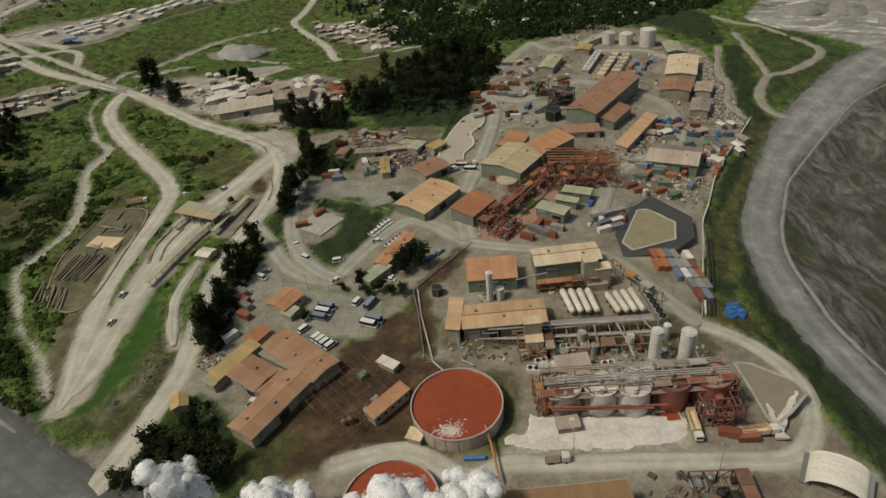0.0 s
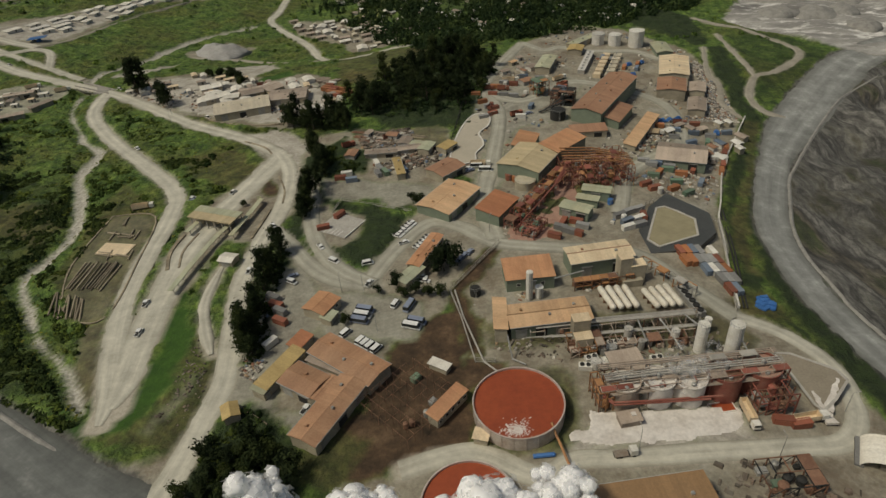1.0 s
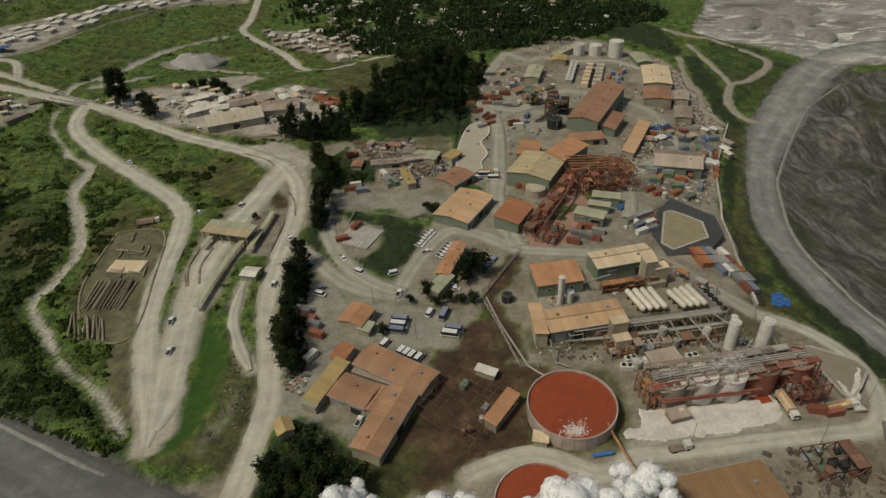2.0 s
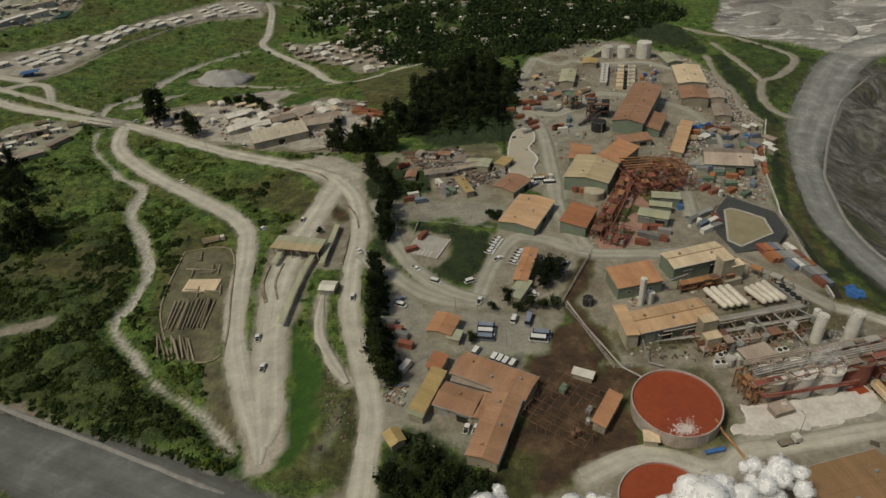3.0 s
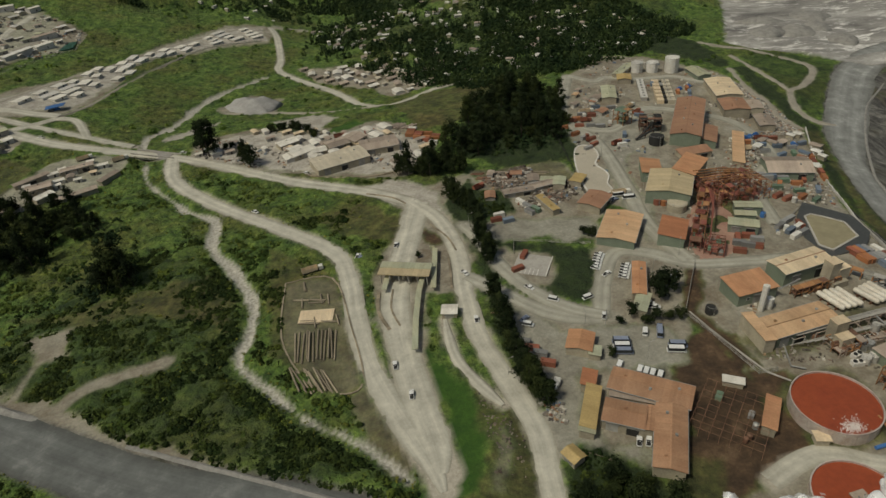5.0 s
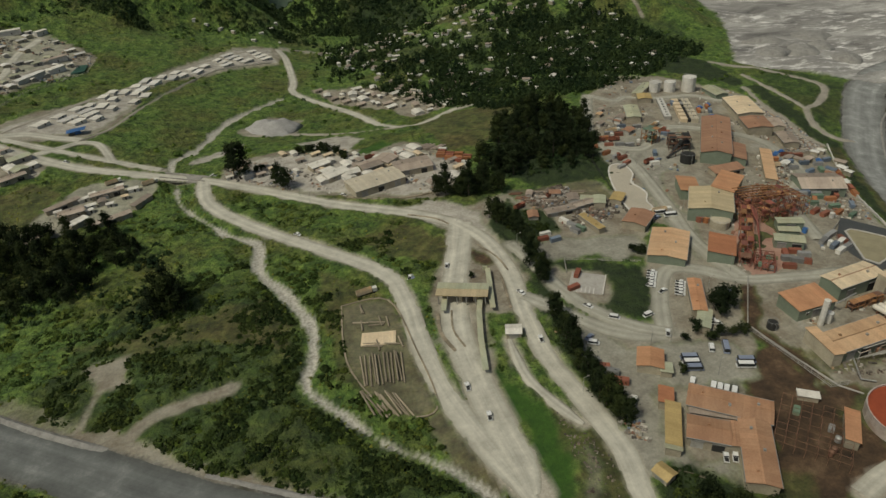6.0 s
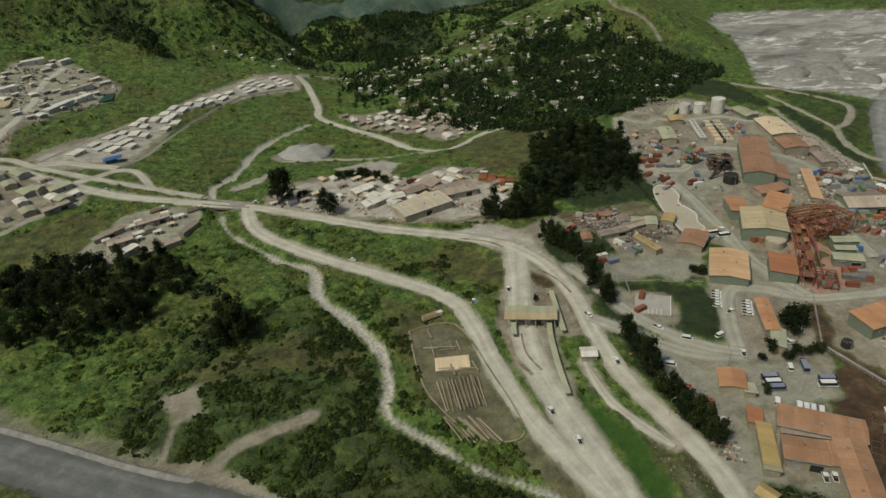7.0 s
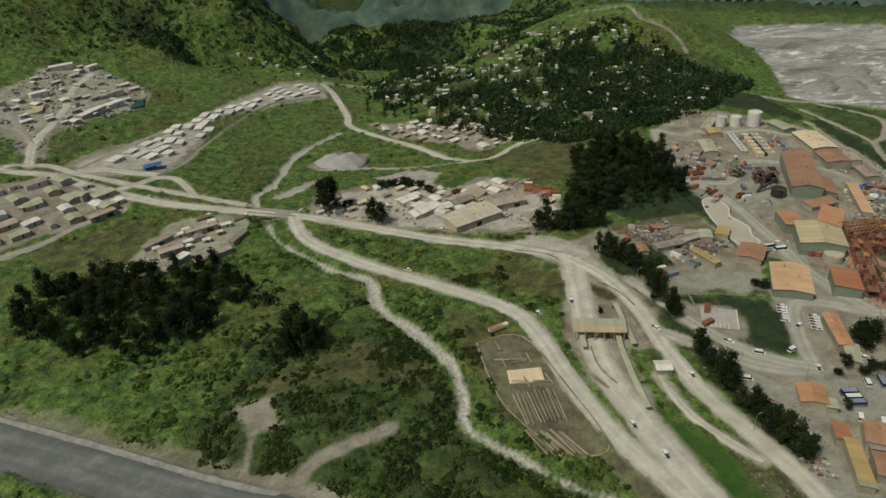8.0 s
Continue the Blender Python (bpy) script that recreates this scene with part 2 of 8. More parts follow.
# kind of ground: g gravel, b brown earth, k dark rock, p pale slurry, t tailings, v dark low green, l lawn, y grey packed yard; a capital letter: thinly spread
ZONES = [
    ("g", [(-26, 159), (-31, 199), (-15, 227), (-20, 245), (-6, 280), (-28, 306), (-5, 381), (5, 418), (49, 502), (100, 539), (133, 523), (168, 462), (170, 409), (158, 350), (102, 255), (78, 178), (98, 156), (98, 136), (110, 100), (104, 70), (-50, 70), (-50, 110), (-2, 124), (3, 142), (0, 155)]),
    ("g", [(-110, 240), (-87, 227), (-65, 213), (-52, 255), (1, 297), (-2, 243), (-24, 204), (-45, 168), (-77, 186), (-102, 152), (-108, 160), (-108, 172), (-102, 216)]),
    ("g", [(-90, 183), (-50, 180), (-60, 150), (-83, 134), (-95, 143), (-107, 154), (-112, 165)]),
    ("g", [(-128, 322), (-154, 280), (-160, 238), (-158, 188), (-153, 149), (-147, 167), (-143, 216), (-134, 253), (-119, 248), (-102, 282), (-102, 332)]),
    ("g", [(-143, 374), (-113, 356), (-77, 363), (-83, 334), (-101, 268), (-111, 272), (-119, 304), (-131, 321), (-131, 349)]),
    ("g", [(-74, 361), (-20, 353), (-21, 320), (-14, 302), (-42, 264), (-79, 289), (-79, 340)]),
    ("g", [(-262, 460), (-249, 498), (-212, 508), (-186, 500), (-149, 469), (-118, 478), (-87, 414), (-103, 375), (-140, 380), (-186, 406), (-233, 442)]),
    ("p", [(-183, 536), (-149, 500), (-166, 472), (-186, 500)]),
    ("g", [(-383, 422), (-375, 445), (-353, 487), (-323, 492), (-300, 480), (-301, 462), (-316, 439), (-344, 427), (-366, 409)]),
    ("P", [(-383, 422), (-375, 445), (-353, 487), (-323, 492), (-300, 480), (-301, 462), (-316, 439), (-344, 427), (-366, 409)]),
    ("g", [(-500, 567), (-452, 573), (-438, 578), (-413, 564), (-380, 529), (-384, 511), (-402, 501), (-415, 497), (-444, 483), (-480, 472)]),
    ("V", [(-345, 262), (-300, 330), (-245, 330), (-224, 292), (-219, 252), (-226, 236), (-202, 202), (-166, 156), (-200, 166), (-262, 206), (-300, 238)]),
    ("G", [(-430, 330), (-394, 312), (-367, 289), (-336, 268), (-312, 246), (-322, 236), (-344, 255), (-368, 274), (-394, 297), (-430, 324)]),
    ("B", [(-332, 304), (-314, 299), (-276, 305), (-235, 306), (-222, 281), (-226, 257), (-245, 272), (-266, 286), (-293, 284)]),
    ("B", [(-440, 470), (-400, 490), (-384, 500), (-362, 480), (-372, 452), (-385, 425), (-410, 440)]),
    ("g", [(-545, 800), (-517, 848), (-503, 890), (-471, 904), (-446, 889), (-406, 847), (-388, 824), (-389, 792), (-395, 759), (-415, 748), (-431, 720), (-447, 689), (-458, 674), (-452, 620), (-475, 625), (-482, 660), (-515, 700), (-540, 750)]),
    ("P", [(-540, 800), (-517, 848), (-503, 885), (-471, 900), (-446, 885), (-410, 840), (-400, 759), (-440, 710), (-480, 670), (-515, 710), (-535, 750)]),
    ("g", [(-438, 602), (-409, 640), (-379, 656), (-348, 708), (-304, 800), (-265, 850), (-242, 878), (-198, 893), (-188, 880), (-194, 818), (-219, 810), (-249, 798), (-276, 764), (-311, 744), (-327, 712), (-332, 649), (-346, 603), (-362, 578), (-410, 574)]),
    ("p", [(-430, 598), (-405, 632), (-379, 650), (-348, 700), (-304, 792), (-265, 843), (-242, 870), (-200, 884), (-196, 825), (-219, 816), (-249, 804), (-278, 770), (-314, 748), (-331, 712), (-337, 652), (-350, 608), (-366, 588), (-410, 586)]),
    ("g", [(-245, 590), (-216, 628), (-188, 609), (-196, 568), (-239, 575)]),
    ("g", [(-169, 704), (-105, 681), (-44, 608), (-48, 571), (-92, 561), (-105, 604), (-151, 649)]),
    ("t", [(229, 542), (274, 606), (323, 684), (357, 779), (420, 850), (472, 850), (545, 815), (680, 740), (900, 560), (900, 420), (460, 440), (345, 440), (300, 440), (284, 458), (262, 490), (240, 515)]),
    ("k", [(520, 430), (345, 422), (300, 428), (262, 414), (220, 380), (176, 335), (142, 283), (126, 235), (121, 203), (127, 159), (138, 60), (520, 60)]),
    ("B", [(-205, 320), (-186, 300), (-175, 283), (-176, 227), (-174, 199), (-189, 207), (-206, 235), (-208, 280)]),
    ("g", [(-560, 424), (-417, 319), (-350, 268), (-320, 246), (-300, 240), (-261, 206), (-200, 164), (-150, 124), (-70, 75), (-70, 58), (-150, 104), (-261, 178), (-320, 220), (-417, 290), (-560, 398)]),
    ("g", [(-78, 100), (-68, 116), (-26, 122), (-2, 124), (2, 100), (-20, 82), (-60, 85)]),
    ("b", [(-53, 176), (-29, 190), (-27, 157), (-31, 144), (-26, 122), (-43, 119), (-66, 116), (-74, 122), (-66, 137), (-58, 152), (-57, 168)]),
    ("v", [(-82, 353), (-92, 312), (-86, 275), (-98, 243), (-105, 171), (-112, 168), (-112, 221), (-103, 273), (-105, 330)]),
    ("v", [(-66, 268), (-46, 258), (-59, 240), (-66, 225), (-72, 223), (-79, 230), (-86, 243), (-88, 256), (-84, 268)]),
    ("g", [(-317, 286), (-299, 285), (-295, 266), (-310, 262)]),
    ("p", [(-196, 528), (-164, 546), (-146, 508), (-160, 482), (-182, 500)]),
    ("l", [(-158, 470), (-134, 488), (-129, 475), (-149, 465)]),
    ("v", [(-202, 500), (-180, 495), (-168, 478), (-162, 458), (-172, 468), (-186, 486)]),
    ("p", [(-282, 509), (-258, 534), (-242, 550), (-251, 522), (-274, 503)]),
    ("p", [(30, 142), (58, 141), (58, 156), (40, 162), (28, 156)]),
    ("b", [(-33, 200), (-12, 226), (-6, 229), (-24, 198), (-20, 160), (-28, 158)]),
    ("B", [(-33, 200), (-12, 226), (-6, 229), (-24, 198), (-20, 160), (-28, 158)]),
    ("l", [(-143, 214), (-137, 205), (-131, 190), (-132, 164), (-140, 146), (-150, 142), (-160, 143), (-166, 150), (-158, 150), (-147, 158), (-144, 175), (-143, 200)]),
    ("B", [(-137, 205), (-129, 192), (-122, 180), (-119, 165), (-121, 148), (-125, 134), (-142, 136), (-160, 141), (-142, 143), (-132, 163), (-131, 190)]),
    ("G", [(-130, 168), (-123, 172), (-121, 150), (-128, 138), (-138, 142), (-132, 155)]),
    ("v", [(167, 364), (175, 357), (140, 298), (111, 251), (91, 185), (101, 159), (111, 120), (116, 90), (108, 90), (103, 132), (98, 151), (89, 178), (86, 191), (104, 250), (143, 323)]),
    ("g", [(-230, 172), (-188, 148), (-150, 128), (-124, 132), (-119, 165), (-112, 160), (-116, 128), (-110, 100), (-150, 92), (-190, 110)]),
    ("v", [(-60, 363), (-14, 354), (-6, 376), (-12, 384), (-40, 382), (-66, 374)]),
    ("B", [(-98, 470), (-70, 440), (-40, 470), (-30, 520), (-60, 548), (-92, 520)]),
    ("B", [(-20, 165), (18, 158), (24, 150), (75, 150), (76, 172), (50, 176), (10, 180), (-20, 176)]),
    ("B", [(25, 238), (50, 262), (68, 289), (60, 300), (30, 285), (12, 255), (2, 235)]),
    ("g", [(-31, 117), (9, 117), (9, 164), (-27, 162)]),
    ("B", [(-32, 120), (6, 120), (6, 152), (-30, 154)]),
    ("B", [(60, 176), (96, 170), (96, 184), (84, 188)]),
    ("p", [(0, 122), (11, 130), (56, 130), (54, 120), (34, 117), (1, 118)]),
    ("b", [(-128, 312), (-124, 296), (-118, 286), (-114, 290), (-116, 303), (-122, 314)]),
    ("B", [(-150, 352), (-128, 322), (-140, 300), (-165, 318), (-180, 345)]),
    ("K", [(-104, 216), (-93, 222), (-88, 202), (-93, 180), (-97, 164), (-108, 158), (-108, 172), (-104, 190)]),
    ("K", [(-70, 205), (-48, 196), (-44, 180), (-60, 168), (-72, 180)]),
    ("B", [(-101, 526), (-36, 543), (-10, 515), (-40, 450), (-93, 440)]),
    ("B", [(24, 815), (11, 846), (29, 898), (64, 878), (64, 838)]),
    ("B", [(98, 160), (100, 200), (112, 245), (134, 290), (146, 300), (125, 240), (112, 200), (116, 150), (128, 95), (112, 95)]),
    ("v", [(98, 160), (100, 200), (112, 245), (134, 290), (150, 300), (127, 240), (114, 200), (118, 150), (130, 95), (112, 95)]),
    ("V", [(-130, 820), (-60, 710), (0, 600), (230, 590), (250, 670), (150, 720), (20, 770), (-80, 850)]),
    ("B", [(39, 290), (60, 296), (66, 286), (38, 261), (18, 236), (4, 240), (22, 268)]),
    ("g", [(-93, 272), (-84, 276), (-66, 260), (-68, 251), (-76, 237), (-93, 245), (-96, 259)]),
    ("B", [(-31, 124), (-33, 140), (-26, 153), (-10, 154), (5, 143), (6, 128), (-4, 118), (-22, 117)]),
    ("b", [(-34, 118), (-33, 150), (-27, 160), (-14, 157), (-24, 149), (-29, 138), (-28, 122)]),
    ("b", [(-76, 117), (-65, 135), (-59, 148), (-52, 162), (-45, 140), (-55, 119)]),
    ("p", [(-152, 370), (-130, 374), (-112, 360), (-103, 345), (-106, 322), (-120, 326), (-136, 350)]),
    ("p", [(-255, 462), (-245, 490), (-212, 500), (-150, 462), (-120, 470), (-92, 414), (-105, 382), (-140, 386), (-186, 412), (-230, 446)]),
    ("B", [(160, 352), (140, 300), (106, 246), (92, 205), (96, 200), (112, 245), (146, 298), (170, 350)]),
    ("v", [(150, 530), (180, 475), (190, 480), (198, 520), (205, 545), (170, 600), (130, 560)]),
    ("v", [(186, 470), (170, 417), (170, 402), (161, 373), (166, 354), (176, 358), (172, 375), (182, 400), (192, 430), (196, 470)]),
    ("b", [(-198, 285), (-174, 281), (-171, 204), (-181, 202), (-193, 213), (-202, 244)]),
    ("G", [(-198, 285), (-174, 281), (-171, 204), (-181, 202), (-193, 213), (-202, 244)]),
    ("g", [(-178, 199), (-171, 201), (-165, 182), (-161, 163), (-166, 158), (-172, 174)]),
    ("B", [(-178, 199), (-171, 201), (-165, 182), (-161, 163), (-166, 158), (-172, 174)]),
    ("y", [(-104, 226), (-91, 226), (-86, 206), (-72, 205), (-42, 194), (-46, 171), (-66, 176), (-84, 184), (-97, 163), (-92, 155), (-94, 147), (-84, 142), (-86, 134), (-92, 143), (-104, 150), (-112, 146), (-120, 148), (-119, 166), (-108, 169), (-103, 190)]),
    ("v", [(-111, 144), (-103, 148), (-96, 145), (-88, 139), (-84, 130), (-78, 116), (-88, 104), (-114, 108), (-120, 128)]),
    ("b", [(-62, 164), (-54, 152), (-56, 139), (-59, 128), (-73, 114), (-84, 116), (-84, 128), (-72, 136), (-64, 146)]),
    ("V", [(-72, 136), (-60, 130), (-73, 114), (-84, 116), (-84, 128)]),
    ("v", [(-126, 158), (-126, 172), (-119, 178), (-116, 165), (-119, 143), (-127, 134), (-134, 140)]),
    ("B", [(-126, 158), (-126, 172), (-119, 178), (-116, 165), (-119, 143), (-127, 134), (-134, 140)]),
    ("v", [(-84, 278), (-63, 270), (-46, 257), (-57, 228), (-66, 222), (-77, 237), (-69, 244), (-66, 264), (-84, 273)]),
    ("y", [(-90, 302), (-75, 299), (-35, 288), (-32, 276), (-41, 269), (-52, 267), (-61, 276), (-90, 284)]),
    ("v", [(-94, 345), (-68, 330), (-68, 306), (-88, 306), (-96, 320)]),
    ("b", [(-76, 362), (-22, 353), (-24, 322), (-68, 334)]),
    ("G", [(-76, 362), (-22, 353), (-24, 322), (-68, 334)]),
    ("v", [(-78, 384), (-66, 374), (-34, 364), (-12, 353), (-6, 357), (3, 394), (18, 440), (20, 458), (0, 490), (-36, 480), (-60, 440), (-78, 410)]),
    ("y", [(2, 402), (25, 418), (55, 420), (74, 410), (52, 353), (23, 346), (8, 323), (3, 287), (-9, 253), (-18, 254), (-6, 306), (6, 346), (-2, 373)]),
    ("y", [(112, 342), (118, 341), (88, 301), (72, 285), (56, 252), (48, 252), (66, 286), (79, 304)]),
    ("V", [(214, 495), (238, 510), (255, 490), (270, 447), (232, 412), (200, 382), (185, 368), (180, 374), (186, 394), (197, 413), (200, 440)]),
]


def paint(x, y):
    """How much of each kind of ground lies at the points."""
    wob = (vnoise(x, y, 9, 1) - 0.5) * 5 + (vnoise(x, y, 2.5, 2) - 0.5) * 2.5
    m = {k: np.zeros(x.shape) for k in "gbkpvlty"}
    for kind, pts in ZONES:
        px, py = [p[0] for p in pts], [p[1] for p in pts]
        s = (x > min(px) - 9) & (x < max(px) + 9) & (y > min(py) - 9) & (y < max(py) + 9)
        a = np.clip((inside(x[s], y[s], pts) + wob[s]) / 2.5 + 0.5, 0, 1)
        if kind.isupper():
            a = a * 0.55
        for k in m:
            m[k][s] = np.maximum(m[k][s], a) if k == kind.lower() else m[k][s] * (1 - a)
    road, rock_road, grey = np.zeros(x.shape), np.zeros(x.shape), np.zeros(x.shape)
    for name, (w, pts) in ROADS.items():
        line = smooth(pts, 4)
        px, py = [p[0] for p in pts], [p[1] for p in pts]
        s = (x > min(px) - 20) & (x < max(px) + 20) & (y > min(py) - 20) & (y < max(py) + 20)
        wide = WIDER[name](x[s], y[s]) * 1.08 if name in WIDER else 1.0
        near = np.clip((w / 2 * wide + 1.0 - seg_dist(x[s], y[s], line) + wob[s] * 0.35) / 2.0, 0, 1)
        into = rock_road if name in ("pit_road", "haul_road") else m["g"] if name in EARTH_TRACKS else road
        into[s] = np.maximum(into[s], near)
        if name in YARD_ROADS:
            grey[s] = np.maximum(grey[s], near)
    d = seg_dist(x, y, smooth(STREAM, 4))
    m["s"] = np.clip(((2.4 + 2.5 * vnoise(x, y, 11, 5)) * (1 - 0.55 * sig((y - 388) / 7) + 0.62 * sig((y - 500) / 6) - 0.36 * sig((262 - y) / 10)) - d + wob * 0.4) / 1.2, 0, 1) * (1 - road)
    m["gully"] = np.exp(-(d / 7) ** 2)
    m["r"], m["pale"], m["flat"] = road, road * (1 - grey), np.maximum(road, rock_road)
    m["y"] = np.maximum(m["y"], grey)
    m["k"] = np.maximum(m["k"], rock_road)
    return m


# ---- materials ----
def tree_of(name):
    m = bpy.data.materials.new(name)
    m.use_nodes = True
    n, l = m.node_tree.nodes, m.node_tree.links
    return m, n, l, n["Principled BSDF"]


def noise_node(n, l, pos, scale, detail=4, rough=0.6):
    a = n.new("ShaderNodeTexNoise")
    a.inputs["Scale"].default_value, a.inputs["Detail"].default_value, a.inputs["Roughness"].default_value = scale, detail, rough
    l.new(pos, a.inputs["Vector"])
    return a.outputs["Fac"]


def ramp(n, l, fac, stops):
    r = n.new("ShaderNodeValToRGB")
    while len(r.color_ramp.elements) < len(stops):
        r.color_ramp.elements.new(0.5)
    for e, (p, c) in zip(r.color_ramp.elements, stops):
        e.position, e.color = p, (*c, 1) if len(c) == 3 else c
    l.new(fac, r.inputs["Fac"])
    return r.outputs["Color"]


def mix(n, l, fac, a, b, kind="MIX"):
    x = n.new("ShaderNodeMix")
    x.data_type, x.blend_type = "RGBA", kind
    for socket, v in ((x.inputs[0], fac), (x.inputs[6], a), (x.inputs[7], b)):
        if isinstance(v, (int, float)):
            socket.default_value = v
        elif isinstance(v, tuple):
            socket.default_value = (*v, 1)
        else:
            l.new(v, socket)
    return x.outputs[2]


def surface(name, base, spot=None, rough=0.8, metal=0.0, big=0.15, fine=1.5, amount=0.5, vary=0.25, bump=0.15, island=False, sheets=False):
    """A weathered surface: base colour, a second colour in stains, grain, and a small difference from thing to thing."""
    m, n, l, out = tree_of(name)
    pos = n.new("ShaderNodeNewGeometry").outputs["Position"]
    spot = spot or tuple(0.6 * c for c in base)
    f = noise_node(n, l, pos, big, 5, 0.65)
    col = ramp(n, l, f, [(0.42, base), (0.42 + 0.35 / max(amount, 0.05) * 0.5, spot)])
    if sheets:
        own = n.new("ShaderNodeTexCoord").outputs["Object"]
        run = n.new("ShaderNodeMapping")
        run.inputs["Scale"].default_value = (0.45, 0.06, 0.06)
        l.new(own, run.inputs["Vector"])
        streaks = noise_node(n, l, run.outputs["Vector"], 1.0, 5, 0.7)
        col = mix(n, l, 0.4, col, ramp(n, l, streaks, [(0.3, (0.6, 0.55, 0.5)), (0.5, (0.97, 0.97, 0.97)), (0.72, (1.15, 1.14, 1.12))]), "MULTIPLY")
        sep = n.new("ShaderNodeSeparateXYZ")
        l.new(own, sep.inputs[0])
        step = n.new("ShaderNodeMath")
        step.operation, step.inputs[1].default_value = "SNAP", 2.3
        l.new(sep.outputs["X"], step.inputs[0])
        white = n.new("ShaderNodeTexWhiteNoise")
        white.noise_dimensions = "1D"
        l.new(step.outputs[0], white.inputs["W"])
        col = mix(n, l, 0.3, col, ramp(n, l, white.outputs["Value"], [(0.0, (0.72, 0.7, 0.68)), (0.8, (1.0, 1.0, 1.0)), (1.0, (1.18, 1.15, 1.1))]), "MULTIPLY")
    g = noise_node(n, l, pos, fine, 3)
    col = mix(n, l, 0.35, col, ramp(n, l, g, [(0.3, (0.55, 0.55, 0.55)), (0.7, (1.15, 1.15, 1.15))]), "MULTIPLY")
    rnd = n.new("ShaderNodeNewGeometry").outputs["Random Per Island"] if island else n.new("ShaderNodeObjectInfo").outputs["Random"]
    col = mix(n, l, 1.0, col, ramp(n, l, rnd, [(0.0, (1 - vary,) * 3), (1.0, (1 + 0.5 * vary,) * 3)]), "MULTIPLY")
    l.new(col, out.inputs["Base Color"])
    out.inputs["Roughness"].default_value, out.inputs["Metallic"].default_value = rough, metal
    if bump:
        b = n.new("ShaderNodeBump")
        b.inputs["Strength"].default_value, b.inputs["Distance"].default_value = bump, 0.3
        l.new(g, b.inputs["Height"])
        l.new(b.outputs["Normal"], out.inputs["Normal"])
    return m


def ground_material():
    m, n, l, out = tree_of("land")
    pos = n.new("ShaderNodeNewGeometry").outputs["Position"]
    a1, a2, a3 = [n.new("ShaderNodeAttribute") for _ in range(3)]
    a1.attribute_name, a2.attribute_name, a3.attribute_name = "zone_a", "zone_b", "zone_c"
    s1, s2 = n.new("ShaderNodeSeparateColor"), n.new("ShaderNodeSeparateColor")
    l.new(a1.outputs["Color"], s1.inputs[0])
    l.new(a2.outputs["Color"], s2.inputs[0])
    big, mid, fine = noise_node(n, l, pos, 0.018, 4), noise_node(n, l, pos, 0.11, 5, 0.7), noise_node(n, l, pos, 0.7, 4, 0.7)
    green = ramp(n, l, mid, [(0.3, (0.02, 0.043, 0.011)), (0.45, (0.066, 0.122, 0.022)), (0.64, (0.15, 0.222, 0.046))])
    dry = ramp(n, l, mid, [(0.3, (0.036, 0.042, 0.01)), (0.5, (0.105, 0.108, 0.026)), (0.75, (0.185, 0.165, 0.052))])
    tuft = ramp(n, l, noise_node(n, l, pos, 0.3, 6, 0.72), [(0.34, (0.36, 0.38, 0.38)), (0.48, (1.02, 1.02, 1.02)), (0.64, (1.6, 1.56, 1.42))])
    green, dry = mix(n, l, 0.85, green, tuft, "MULTIPLY"), mix(n, l, 0.85, dry, tuft, "MULTIPLY")
    col = mix(n, l, ramp(n, l, big, [(0.46, (0, 0, 0)), (0.64, (0.72, 0.72, 0.72))]), green, dry)
    col = mix(n, l, s2.outputs["Green"], col, ramp(n, l, mid, [(0.3, (0.02, 0.06, 0.006)), (0.7, (0.052, 0.118, 0.012))]))
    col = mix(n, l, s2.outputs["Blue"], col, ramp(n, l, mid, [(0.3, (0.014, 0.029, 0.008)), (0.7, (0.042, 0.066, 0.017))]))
    gravel = ramp(n, l, mid, [(0.25, (0.185, 0.168, 0.13)), (0.5, (0.292, 0.268, 0.208)), (0.75, (0.39, 0.357, 0.282))])
    stain = noise_node(n, l, pos, 0.045, 6, 0.75)
    gravel = mix(n, l, ramp(n, l, stain, [(0.46, (0, 0, 0)), (0.64, (0.75, 0.75, 0.75))]), gravel, (0.15, 0.112, 0.076))
    gravel = mix(n, l, ramp(n, l, stain, [(0.3, (0.8, 0.8, 0.8)), (0.42, (0, 0, 0))]), gravel, (0.36, 0.345, 0.3))
    col = mix(n, l, s1.outputs["Red"], col, gravel)
    col = mix(n, l, s1.outputs["Green"], col, ramp(n, l, mid, [(0.3, (0.024, 0.016, 0.009)), (0.55, (0.085, 0.052, 0.028)), (0.72, (0.17, 0.112, 0.066))]))
    col = mix(n, l, s1.outputs["Blue"], col, ramp(n, l, mid, [(0.3, (0.045, 0.042, 0.038)), (0.48, (0.12, 0.114, 0.104)), (0.66, (0.26, 0.25, 0.23))]))
    fall = n.new("ShaderNodeMapping")
    fall.inputs["Rotation"].default_value, fall.inputs["Scale"].default_value = (0, 0, 0.12), (1.5, 0.45, 1.0)
    warp = n.new("ShaderNodeVectorMath")
    warp.operation = "MULTIPLY_ADD"
    warp.inputs[1].default_value = (26, 26, 0)
    wn_ = n.new("ShaderNodeTexNoise")
    wn_.inputs["Scale"].default_value = 0.02
    l.new(pos, wn_.inputs["Vector"])
    l.new(wn_.outputs["Color"], warp.inputs[0])
    l.new(pos, warp.inputs[2])
    l.new(warp.outputs[0], fall.inputs["Vector"])
